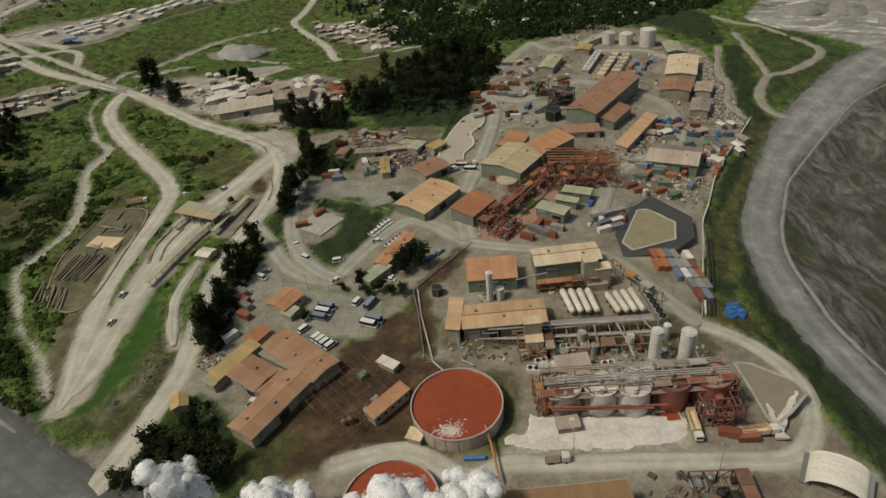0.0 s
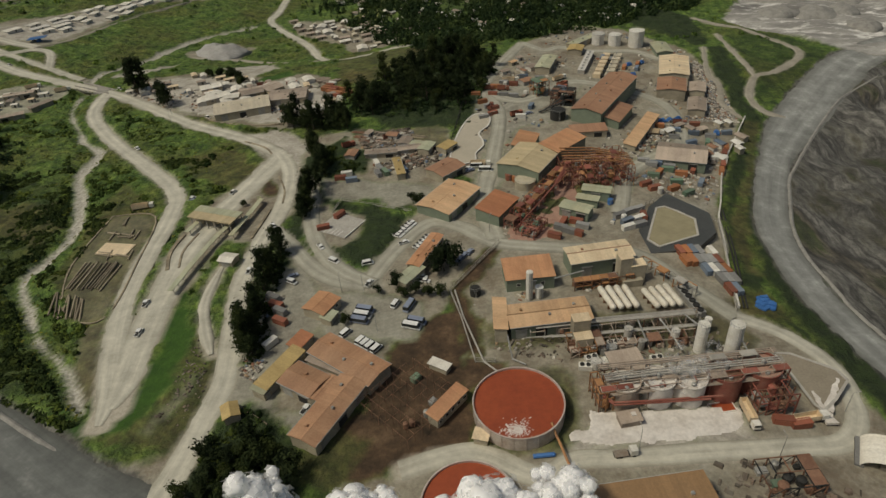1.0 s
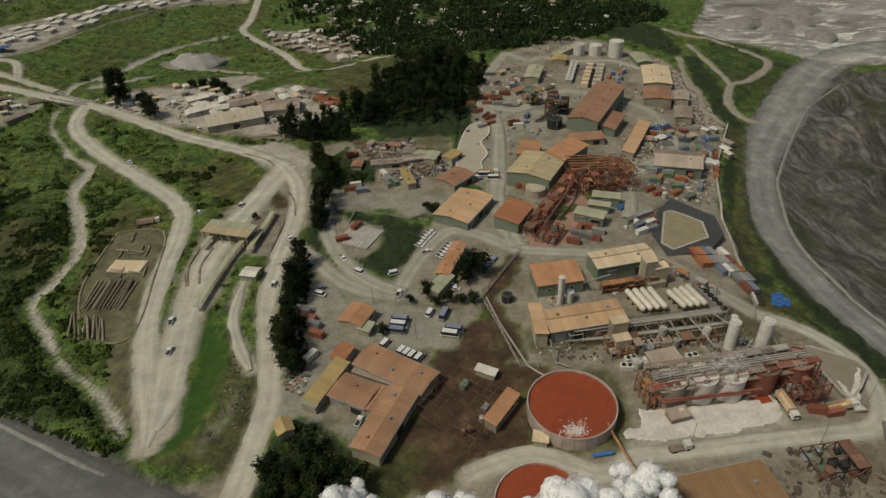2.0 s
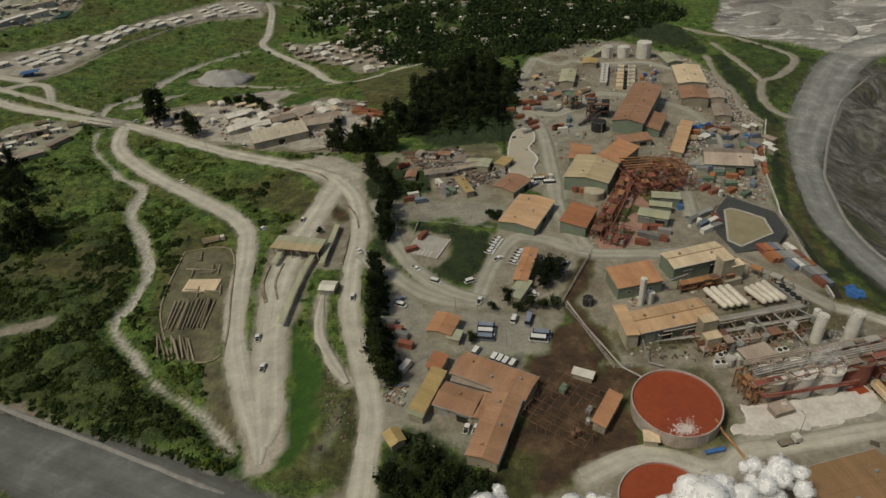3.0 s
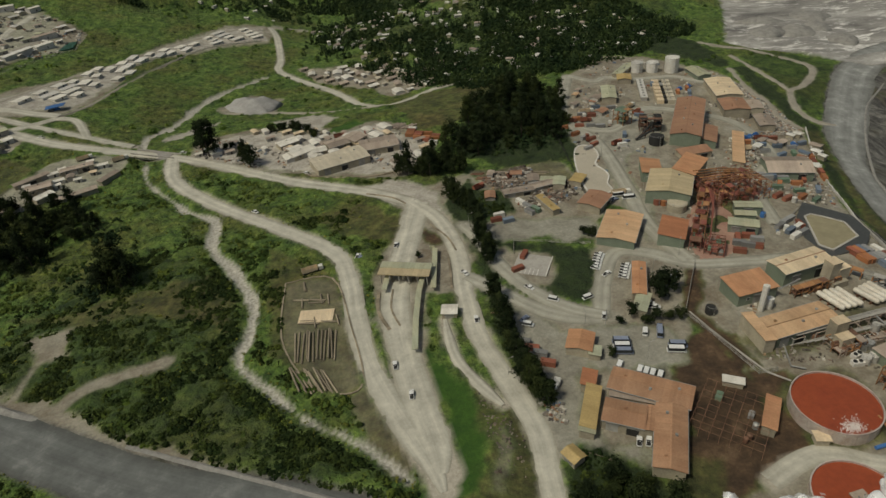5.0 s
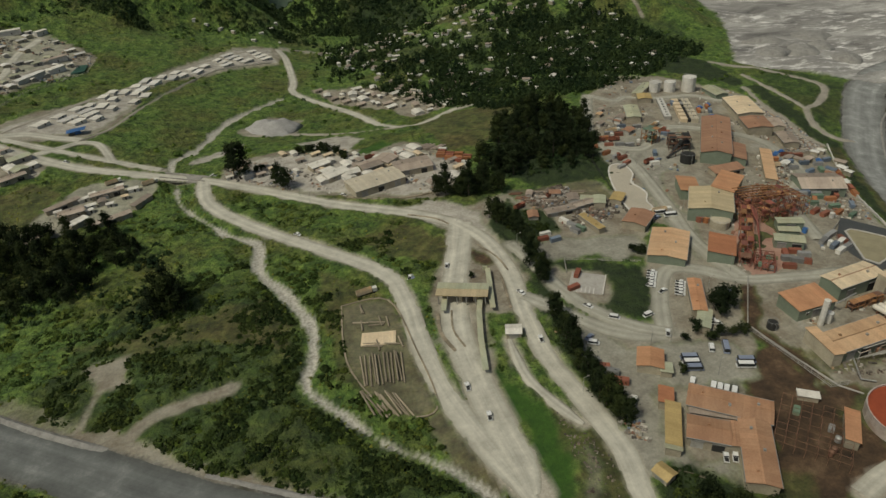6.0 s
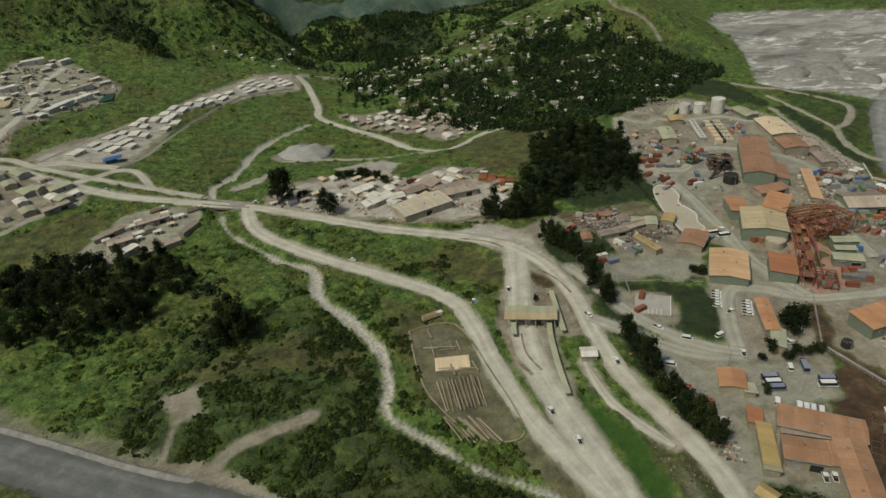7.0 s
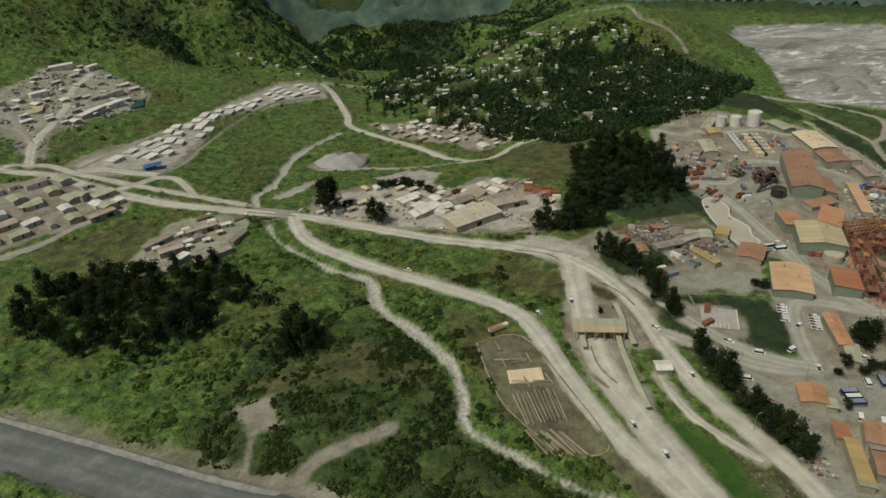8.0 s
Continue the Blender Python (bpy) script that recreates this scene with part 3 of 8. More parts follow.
    spoil = ramp(n, l, noise_node(n, l, fall.outputs[0], 0.021, 9, 0.6), [(0.33, (0.04, 0.058, 0.016)), (0.4, (0.075, 0.07, 0.05)), (0.45, (0.15, 0.147, 0.132)), (0.485, (0.06, 0.058, 0.054)), (0.515, (0.2, 0.194, 0.178)), (0.55, (0.12, 0.116, 0.106)), (0.58, (0.042, 0.04, 0.038)), (0.62, (0.13, 0.115, 0.085)), (0.66, (0.045, 0.058, 0.02))])
    runs = ramp(n, l, noise_node(n, l, fall.outputs[0], 0.15, 7, 0.7), [(0.36, (0.3, 0.3, 0.3)), (0.5, (0.72, 0.72, 0.72)), (0.63, (1.35, 1.34, 1.3))])
    spoil = mix(n, l, 0.85, spoil, runs, "MULTIPLY")
    col = mix(n, l, mix(n, l, 0.88, (0, 0, 0), s1.outputs["Blue"]), col, spoil)
    flow = n.new("ShaderNodeMapping")
    flow.inputs["Rotation"].default_value, flow.inputs["Scale"].default_value = (0, 0, 0.5), (0.6, 1.5, 1.0)
    l.new(pos, flow.inputs["Vector"])
    streak = ramp(n, l, noise_node(n, l, flow.outputs[0], 0.02, 9, 0.68), [(0.3, (0.1, 0.096, 0.09)), (0.42, (0.22, 0.21, 0.195)), (0.52, (0.3, 0.288, 0.265)), (0.6, (0.42, 0.405, 0.375))])
    wash = noise_node(n, l, flow.outputs[0], 0.07, 7, 0.7)
    field = noise_node(n, l, pos, 0.009, 3)
    pale = mix(n, l, 1.0, ramp(n, l, wash, [(0.52, (0, 0, 0)), (0.6, (1, 1, 1))]), ramp(n, l, field, [(0.4, (0.12, 0.12, 0.12)), (0.58, (1, 1, 1))]), "MULTIPLY")
    streak = mix(n, l, pale, streak, (0.76, 0.74, 0.7))
    s3 = n.new("ShaderNodeSeparateColor")
    l.new(a3.outputs["Color"], s3.inputs[0])
    col = mix(n, l, s3.outputs["Red"], col, streak)
    packed = ramp(n, l, mid, [(0.25, (0.2, 0.192, 0.155)), (0.5, (0.3, 0.288, 0.235)), (0.75, (0.395, 0.38, 0.315))])
    packed = mix(n, l, ramp(n, l, stain, [(0.5, (0, 0, 0)), (0.66, (0.6, 0.6, 0.6))]), packed, (0.15, 0.132, 0.105))
    col = mix(n, l, s3.outputs["Blue"], col, packed)
    col = mix(n, l, s2.outputs["Red"], col, ramp(n, l, mid, [(0.2, (0.29, 0.265, 0.215)), (0.6, (0.46, 0.42, 0.345)), (0.85, (0.55, 0.51, 0.43))]))
    col = mix(n, l, a1.outputs["Alpha"], col, ramp(n, l, mid, [(0.3, (0.26, 0.235, 0.2)), (0.55, (0.45, 0.42, 0.36)), (0.8, (0.6, 0.57, 0.5))]))
    col = mix(n, l, a2.outputs["Alpha"], col, ramp(n, l, fine, [(0.25, (0.27, 0.255, 0.215)), (0.65, (0.53, 0.505, 0.435))]))
    col = mix(n, l, 0.45, col, ramp(n, l, fine, [(0.25, (0.4, 0.4, 0.4)), (0.7, (1.3, 1.3, 1.3))]), "MULTIPLY")
    l.new(col, out.inputs["Base Color"])
    out.inputs["Roughness"].default_value = 0.95
    b = n.new("ShaderNodeBump")
    b.inputs["Strength"].default_value, b.inputs["Distance"].default_value = 0.5, 0.8
    l.new(fine, b.inputs["Height"])
    b2 = n.new("ShaderNodeBump")
    b2.inputs["Distance"].default_value = 5.0
    rough_ = n.new("ShaderNodeMath")
    rough_.operation = "MAXIMUM"
    l.new(s3.outputs["Green"], rough_.inputs[0])
    half_ = n.new("ShaderNodeMath")
    half_.operation, half_.inputs[1].default_value = "MULTIPLY", 0.45
    l.new(s1.outputs["Blue"], half_.inputs[0])
    l.new(half_.outputs[0], rough_.inputs[1])
    l.new(rough_.outputs[0], b2.inputs["Strength"])
    l.new(noise_node(n, l, pos, 0.16, 6, 0.65), b2.inputs["Height"])
    l.new(b.outputs["Normal"], b2.inputs["Normal"])
    l.new(b2.outputs["Normal"], out.inputs["Normal"])
    return m


def road_material(name, dark, mid_col, light):
    m, n, l, out = tree_of(name)
    pos = n.new("ShaderNodeNewGeometry").outputs["Position"]
    mid, fine = noise_node(n, l, pos, 0.09, 5, 0.7), noise_node(n, l, pos, 0.8, 4, 0.7)
    a = n.new("ShaderNodeAttribute")
    a.attribute_name = "across"
    worn = ramp(n, l, a.outputs["Fac"], [(0.0, (0.62, 0.61, 0.58)), (0.12, (0.86, 0.86, 0.85)), (0.28, (1.08, 1.08, 1.08)), (0.5, (0.92, 0.92, 0.92)), (0.7, (1.1, 1.1, 1.1)), (0.88, (0.86, 0.86, 0.85)), (1.0, (0.62, 0.61, 0.58))])
    col = ramp(n, l, mid, [(0.25, dark), (0.55, mid_col), (0.8, light)])
    col = mix(n, l, 1.0, col, worn, "MULTIPLY")
    lay = n.new("ShaderNodeAttribute")
    lay.attribute_name = "lay"
    drag = noise_node(n, l, lay.outputs["Vector"], 1.0, 6, 0.7)
    col = mix(n, l, 0.6, col, ramp(n, l, drag, [(0.3, (0.7, 0.7, 0.7)), (0.5, (1.0, 1.0, 1.0)), (0.68, (1.32, 1.32, 1.31))]), "MULTIPLY")
    col = mix(n, l, 0.25, col, ramp(n, l, fine, [(0.25, (0.6, 0.6, 0.6)), (0.7, (1.15, 1.15, 1.15))]), "MULTIPLY")
    l.new(col, out.inputs["Base Color"])
    out.inputs["Roughness"].default_value = 0.9
    return m


def leaf_material(name, dark, light, size, clumps):
    """Leaves that let some light through; clumps of stuff differ by their own tint, trees by their own chance."""
    m, n, l, out = tree_of(name)
    pos = n.new("ShaderNodeNewGeometry").outputs["Position"]
    col = ramp(n, l, noise_node(n, l, pos, size, 4), [(0.35, dark), (0.65, light)])
    if clumps:
        own = n.new("ShaderNodeAttribute")
        own.attribute_name = "tint"
        rnd_ = own.outputs["Fac"]
    else:
        rnd_ = n.new("ShaderNodeObjectInfo").outputs["Random"]
    col = mix(n, l, 1.0, col, ramp(n, l, rnd_, [(0.0, (0.5, 0.56, 0.5)), (0.5, (0.95, 0.95, 0.95)), (1.0, (1.55, 1.4, 1.05))]), "MULTIPLY")
    leaf = n.new("ShaderNodeNewGeometry").outputs["Random Per Island"]
    col = mix(n, l, 1.0, col, ramp(n, l, leaf, [(0.0, (0.87, 0.87, 0.87)), (1.0, (1.13, 1.13, 1.13))]), "MULTIPLY")
    l.new(col, out.inputs["Base Color"])
    out.inputs["Roughness"].default_value = 0.9
    out.inputs["Specular IOR Level"].default_value = 0.2
    thin = n.new("ShaderNodeBsdfTranslucent")
    l.new(col, thin.inputs["Color"])
    both = n.new("ShaderNodeMixShader")
    both.inputs[0].default_value = 0.3
    l.new(out.outputs[0], both.inputs[1])
    l.new(thin.outputs[0], both.inputs[2])
    l.new(both.outputs[0], n["Material Output"].inputs["Surface"])
    return m


M = {
    "land": ground_material(), "road": road_material("gravel_road", (0.34, 0.322, 0.268), (0.52, 0.498, 0.418), (0.64, 0.615, 0.525)),
    "yard_road": road_material("grey_yard_road", (0.27, 0.26, 0.215), (0.38, 0.367, 0.305), (0.5, 0.482, 0.405)),
    "track": surface("gravel_track", (0.37, 0.34, 0.28), (0.26, 0.235, 0.19), 0.9, big=0.15, fine=0.7, vary=0.1),
    "haul_road": road_material("dark_haul_road", (0.09, 0.096, 0.092), (0.145, 0.152, 0.145), (0.26, 0.268, 0.255)),
    "dark_road": road_material("haul_road_rock", (0.155, 0.16, 0.15), (0.262, 0.267, 0.253), (0.46, 0.465, 0.44)),
    "leaf": leaf_material("tree_leaf", (0.014, 0.025, 0.01), (0.042, 0.058, 0.021), 0.25, False),
    "leaf_light": leaf_material("bush_leaf", (0.044, 0.08, 0.018), (0.115, 0.155, 0.038), 0.04, True),
    "meadow_leaf": leaf_material("meadow_bush_leaf", (0.062, 0.118, 0.024), (0.15, 0.215, 0.05), 0.04, True),
    "grass_blade": leaf_material("tall_grass", (0.1, 0.13, 0.024), (0.21, 0.22, 0.055), 0.05, True),
    "scrub_leaf": leaf_material("dark_bush_leaf", (0.018, 0.036, 0.009), (0.06, 0.084, 0.022), 0.06, True),
    "hill_leaf": leaf_material("hill_scrub_leaf", (0.03, 0.07, 0.022), (0.09, 0.14, 0.036), 0.02, True),
    "far_leaf": leaf_material("far_tree_leaf", (0.022, 0.045, 0.02), (0.06, 0.092, 0.034), 0.03, True),
    # far forest: aerial haze is mixed into this base colour as a blue tint
    "hazed_range": surface("hazed_distant_forest", (0.046, 0.085, 0.066), (0.145, 0.185, 0.13), 1.0, big=0.02, fine=0.11, vary=0.0, bump=0.0),
    "bark": surface("bark", (0.07, 0.055, 0.04), rough=0.95),
    "roof_orange": surface("rusted_orange_roof", (0.56, 0.3, 0.16), (0.44, 0.21, 0.11), 0.6, big=0.09, vary=0.15, sheets=True),
    "roof_tan": surface("tan_sheet_roof", (0.66, 0.44, 0.26), (0.55, 0.33, 0.185), 0.6, big=0.08, vary=0.12, sheets=True),
    "roof_brown": surface("brown_sheet_roof", (0.36, 0.2, 0.125), (0.43, 0.25, 0.155), 0.6, big=0.08, vary=0.15, sheets=True),
    "roof_rust": surface("weathered_rust_roof", (0.41, 0.225, 0.128), (0.51, 0.31, 0.185), 0.6, big=0.09, vary=0.18, sheets=True),
    "roof_umber": surface("umber_sheet_roof", (0.33, 0.2, 0.1), (0.27, 0.17, 0.09), 0.6, big=0.07, vary=0.1, sheets=True),
    "tank_wall": surface("pale_streaked_steel", (0.6, 0.53, 0.48), (0.42, 0.31, 0.25), 0.5, 0.2, big=0.3, vary=0.1),
    "roof_red": surface("red_brown_roof", (0.46, 0.2, 0.1), (0.36, 0.15, 0.08), 0.6, big=0.1, vary=0.15, sheets=True),
    "roof_cream": surface("cream_sheet_roof", (0.78, 0.64, 0.44), (0.66, 0.5, 0.33), 0.6, big=0.08, vary=0.1, sheets=True),
    "roof_white": surface("white_sheet_roof", (0.8, 0.77, 0.69), (0.68, 0.64, 0.55), 0.6, big=0.1, vary=0.15, sheets=True),
    "roof_green": surface("pale_green_roof", (0.44, 0.46, 0.33), (0.5, 0.46, 0.3), 0.6, big=0.08, vary=0.15, sheets=True),
    "roof_sage": surface("weathered_sage_roof", (0.56, 0.46, 0.29), (0.44, 0.36, 0.22), 0.6, big=0.08, vary=0.1, sheets=True),
    "roof_beige": surface("beige_sheet_roof", (0.6, 0.54, 0.42), (0.5, 0.44, 0.34), 0.6, big=0.1, vary=0.12, sheets=True),
    "red_floor": surface("red_stained_concrete", (0.4, 0.25, 0.19), (0.26, 0.13, 0.095), 0.8, big=0.12, fine=0.7, vary=0.0),
    "roof_olive": surface("golden_olive_roof", (0.5, 0.37, 0.16), (0.4, 0.29, 0.12), 0.6, big=0.08, vary=0.15, sheets=True),
    "roof_grey": surface("grey_brown_roof", (0.45, 0.37, 0.3), (0.33, 0.27, 0.22), 0.7, big=0.1, vary=0.35, sheets=True),
    "wall_green": surface("green_cladding", (0.23, 0.275, 0.205), (0.17, 0.2, 0.15), 0.6, big=0.12, vary=0.1),
    "wall_cream": surface("cream_wall", (0.45, 0.4, 0.3), rough=0.8, vary=0.25),
    "concrete": surface("concrete", (0.42, 0.4, 0.36), (0.3, 0.28, 0.25), 0.85, big=0.2),
    "pale": surface("pale_plaster", (0.68, 0.66, 0.61), (0.5, 0.47, 0.42), 0.8, big=0.2),
    "lime": surface("lime_caked_concrete", (0.72, 0.68, 0.63), (0.5, 0.45, 0.4), 0.85, big=0.16, fine=0.8, vary=0.02),
    "steel": surface("rusty_steel", (0.22, 0.115, 0.075), (0.32, 0.19, 0.12), 0.75, 0.2, big=0.3, vary=0.4),
    "red_steel": surface("red_oxide_steel", (0.28, 0.088, 0.062), (0.33, 0.16, 0.12), 0.7, 0.1, big=0.25, vary=0.35),
    "orange_steel": surface("orange_brown_steel", (0.45, 0.23, 0.1), (0.3, 0.15, 0.08), 0.7, 0.1, big=0.3, vary=0.4),
    "grey_steel": surface("galvanised_steel", (0.42, 0.42, 0.4), (0.3, 0.28, 0.25), 0.55, 0.35, big=0.4, vary=0.3),
    "dark": surface("dark_void", (0.03, 0.03, 0.028), rough=0.8),
    "white": surface("white_paint", (0.78, 0.76, 0.7), (0.62, 0.58, 0.5), 0.5, big=0.3, vary=0.12),
    "slurry": surface("red_slurry", (0.33, 0.075, 0.03), (0.26, 0.055, 0.025), 0.35, big=0.08, fine=0.5, vary=0.05, bump=0.05),
    "foam": surface("white_foam", (0.8, 0.76, 0.72), (0.6, 0.5, 0.45), 0.8),
    "pond": surface("silty_pond_water", (0.33, 0.29, 0.18), (0.28, 0.25, 0.16), 0.25, big=0.03, fine=0.2, vary=0.02, bump=0.02),
    "pale_pond": surface("pale_pond_silt", (0.5, 0.45, 0.36), (0.42, 0.38, 0.3), 0.5, big=0.05, vary=0.02),
    "sump_mud": surface("drying_mud", (0.3, 0.26, 0.2), (0.22, 0.19, 0.14), 0.8, big=0.1, vary=0.05),
    "green_water": surface("green_pond_water", (0.03, 0.09, 0.075), (0.04, 0.1, 0.08), 0.3, big=0.05, vary=0.02),
    "liner": surface("dark_pond_liner", (0.085, 0.09, 0.09), (0.13, 0.13, 0.125), 0.5, big=0.1),
    "blue": surface("blue_paint", (0.05, 0.16, 0.42), (0.1, 0.22, 0.45), 0.5),
    "box_red": surface("red_container_paint", (0.3, 0.1, 0.06), (0.25, 0.12, 0.08), 0.6, vary=0.4),
    "box_orange": surface("orange_container_paint", (0.42, 0.17, 0.07), (0.33, 0.15, 0.08), 0.6, vary=0.3),
    "box_blue": surface("blue_grey_container_paint", (0.15, 0.2, 0.27), (0.2, 0.22, 0.24), 0.6, vary=0.4),
    "box_grey": surface("grey_container_paint", (0.3, 0.3, 0.29), (0.22, 0.21, 0.2), 0.6, vary=0.4),
    "box_green": surface("green_container_paint", (0.14, 0.22, 0.15), (0.2, 0.22, 0.16), 0.6, vary=0.3),
    "car_white": surface("white_car_paint", (0.8, 0.8, 0.78), (0.75, 0.75, 0.73), 0.3, vary=0.1, bump=0),
    "car_silver": surface("silver_blue_car_paint", (0.28, 0.32, 0.42), rough=0.3, vary=0.3, bump=0),
    "glass": surface("dark_vehicle_glass", (0.03, 0.035, 0.04), rough=0.1, bump=0),
    "rubber": surface("black_rubber", (0.02, 0.02, 0.02), rough=0.9, bump=0),
    "vessel_paint": surface("dusty_white_paint", (0.74, 0.7, 0.6), (0.58, 0.5, 0.4), 0.55, big=0.25, fine=1.2, vary=0.12),
    "timber": surface("weathered_timber", (0.33, 0.28, 0.2), (0.22, 0.18, 0.125), 0.9, vary=0.4),
    "rubble": surface("grey_rubble", (0.3, 0.29, 0.265), (0.18, 0.172, 0.16), 0.95, big=0.25, fine=0.9, vary=0.05, bump=0.6),
    "rubble_pale": surface("pale_crushed_stone", (0.4, 0.39, 0.37), (0.28, 0.27, 0.255), 0.95, big=0.12, fine=0.8, vary=0.05, bump=0.6),
    "scrap": surface("mixed_scrap", (0.2, 0.175, 0.14), (0.15, 0.092, 0.065), 0.8, island=True, vary=0.7, big=0.2),
}


def goods_material():
    """Painted and bare goods of many colours, one for each piece."""
    m, n, l, out = tree_of("assorted_goods")
    rnd_ = n.new("ShaderNodeNewGeometry").outputs["Random Per Island"]
    r = ramp(n, l, rnd_, [(0.0, (0.36, 0.34, 0.3)), (0.24, (0.2, 0.18, 0.15)), (0.38, (0.28, 0.14, 0.09)), (0.46, (0.6, 0.57, 0.5)), (0.66, (0.14, 0.13, 0.115)), (0.76, (0.36, 0.25, 0.15)), (0.84, (0.16, 0.21, 0.28)), (0.89, (0.5, 0.46, 0.4)), (0.96, (0.08, 0.07, 0.06))])
    for node in n:
        if node.type == "VALTORGB":
            node.color_ramp.interpolation = "CONSTANT"
    pos = n.new("ShaderNodeNewGeometry").outputs["Position"]
    col = mix(n, l, 0.5, r, ramp(n, l, noise_node(n, l, pos, 1.3, 4), [(0.3, (0.5, 0.46, 0.42)), (0.7, (1.1, 1.1, 1.1))]), "MULTIPLY")
    l.new(col, out.inputs["Base Color"])
    out.inputs["Roughness"].default_value = 0.75
    return m


M["goods"] = goods_material()


def steam_material(name, alpha):
    """Thin white shells that gather into a soft cloud."""
    m, n, l, out = tree_of(name)
    pos = n.new("ShaderNodeNewGeometry").outputs["Position"]
    l.new(ramp(n, l, noise_node(n, l, pos, 0.12, 5), [(0.3, (0.96, 0.96, 0.97)), (0.7, (0.99, 0.99, 0.99))]), out.inputs["Base Color"])
    out.inputs["Roughness"].default_value = 1.0
    l.new(ramp(n, l, noise_node(n, l, pos, 0.35, 6, 0.7), [(0.3, (alpha * 0.8,) * 3), (0.6, (alpha * 1.2,) * 3)]), out.inputs["Alpha"])
    thin = n.new("ShaderNodeBsdfTranslucent")
    thin.inputs["Color"].default_value = (0.97, 0.97, 0.98, 1)
    both, clear = n.new("ShaderNodeMixShader"), n.new("ShaderNodeMixShader")
    both.inputs[0].default_value = 0.5 if alpha < 0.9 else 0.2
    l.new(out.outputs[0], both.inputs[1])
    l.new(thin.outputs[0], both.inputs[2])
    gap = n.new("ShaderNodeBsdfTransparent")
    l.new(out.inputs["Alpha"].links[0].from_socket, clear.inputs[0])
    l.remove(out.inputs["Alpha"].links[0])
    l.new(gap.outputs[0], clear.inputs[1])
    l.new(both.outputs[0], clear.inputs[2])
    l.new(clear.outputs[0], n["Material Output"].inputs["Surface"])
    out.inputs["Specular IOR Level"].default_value = 0.0
    return m


M["steam"] = steam_material("white_steam", 0.42)
M["steam_core"] = steam_material("dense_steam", 0.98)
M["thin_steam"] = steam_material("thin_steam", 0.16)


# ---- building helpers ----
def part(name, bm, material, parent=None, label="", at=None):
    me = bpy.data.meshes.new(name)
    bm.to_mesh(me)
    bm.free()
    me.materials.append(M[material])
    ob = new(name, me)
    if parent is not None:
        ob.parent = parent
    if at is not None:
        ob.matrix_basis = at
    if label:
        tagged(ob, label)
    return ob


def shared(name, me, parent, at):
    ob = new(name, me)
    ob.parent = parent
    ob.matrix_basis = at
    return ob


def thing(name, x, y, rz, label, category, group="", kind="", z=None):
    ob = new(name)
    ob.empty_display_size = 0.5
    ob.matrix_basis = pose(x, y, gz(x, y) if z is None else z, 0, 0, rz)
    return tagged(ob, label, category, group, kind)


def box(bm, x, y, z, sx, sy, sz, rz=0.0, m=None):
    """A box whose base centre is at x, y, z."""
    t = pose(x, y, z + sz / 2, 0, 0, rz) @ Matrix.Diagonal((sx, sy, sz, 1))
    bmesh.ops.create_cube(bm, size=1, matrix=(m @ t) if m else t)
    return bm


def boxes(*rows):
    bm = bmesh.new()
    for r in rows:
        box(bm, *r)
    return bm


def bar(bm, a, b, w, h=None):
    a, b = Vector(a), Vector(b)
    d = b - a
    t = Matrix.Translation((a + b) / 2) @ d.to_track_quat("Z", "Y").to_matrix().to_4x4() @ Matrix.Diagonal((w, h or w, d.length, 1))
    bmesh.ops.create_cube(bm, size=1, matrix=t)
    return bm


def pipe(bm, a, b, r, seg=8, r2=None):
    a, b = Vector(a), Vector(b)
    d = b - a
    t = Matrix.Translation((a + b) / 2) @ d.to_track_quat("Z", "Y").to_matrix().to_4x4()
    bmesh.ops.create_cone(bm, cap_ends=True, segments=seg, radius1=r, radius2=r if r2 is None else r2, depth=d.length, matrix=t)
    return bm


def prism(bm, outline, z0, z1):
    """An upright block over a flat outline."""
    lo = [bm.verts.new((x, y, z0)) for x, y in outline]
    hi = [bm.verts.new((x, y, z1)) for x, y in outline]
    bm.faces.new(hi)
    bm.faces.new(lo[::-1])
    for i in range(len(lo)):
        j = (i + 1) % len(lo)
        bm.faces.new((lo[i], lo[j], hi[j], hi[i]))
    return bm


def mesh_from(name, verts, faces, material):
    me = bpy.data.meshes.new(name)
    me.from_pydata(verts, [], faces)
    me.materials.append(M[material])
    me.update()
    return me


def lathe(bm, rows, seg=32, x=0.0, y=0.0):
    """A turned shape from rows of radius and height."""
    rings = [[bm.verts.new((x + r * math.cos(6.28318 * i / seg), y + r * math.sin(6.28318 * i / seg), z)) for i in range(seg)] for r, z in rows]
    for a, b in zip(rings, rings[1:]):
        for i in range(seg):
            bm.faces.new((a[i], a[(i + 1) % seg], b[(i + 1) % seg], b[i]))
    bm.faces.new(rings[0][::-1])
    bm.faces.new(rings[-1])
    return bm


# ---- ground, roads, stream ----
def spaced(lo, hi, step, far_lo, far_hi, grow=1.12):
    v = list(np.arange(lo, hi, step))
    s, x = step, v[-1]
    while x < far_hi:
        s *= grow
        x += s
        v.append(x)
    s, x = step, lo
    while x > far_lo:
        s *= grow
        x -= s
        v.insert(0, x)
    return np.array(v)


def ring_rail(r, z, seg=28, w=0.08):
    """One round rail."""
    bm = bmesh.new()
    q = [(r - w / 2, z - w / 2), (r + w / 2, z - w / 2), (r + w / 2, z + w / 2), (r - w / 2, z + w / 2)]
    vs = [[bm.verts.new((a * math.cos(math.tau * i / seg), a * math.sin(math.tau * i / seg), b)) for a, b in q] for i in range(seg)]
    for i in range(seg):
        for j in range(4):
            bm.faces.new((vs[i][j], vs[(i + 1) % seg][j], vs[(i + 1) % seg][(j + 1) % 4], vs[i][(j + 1) % 4]))
    return bm


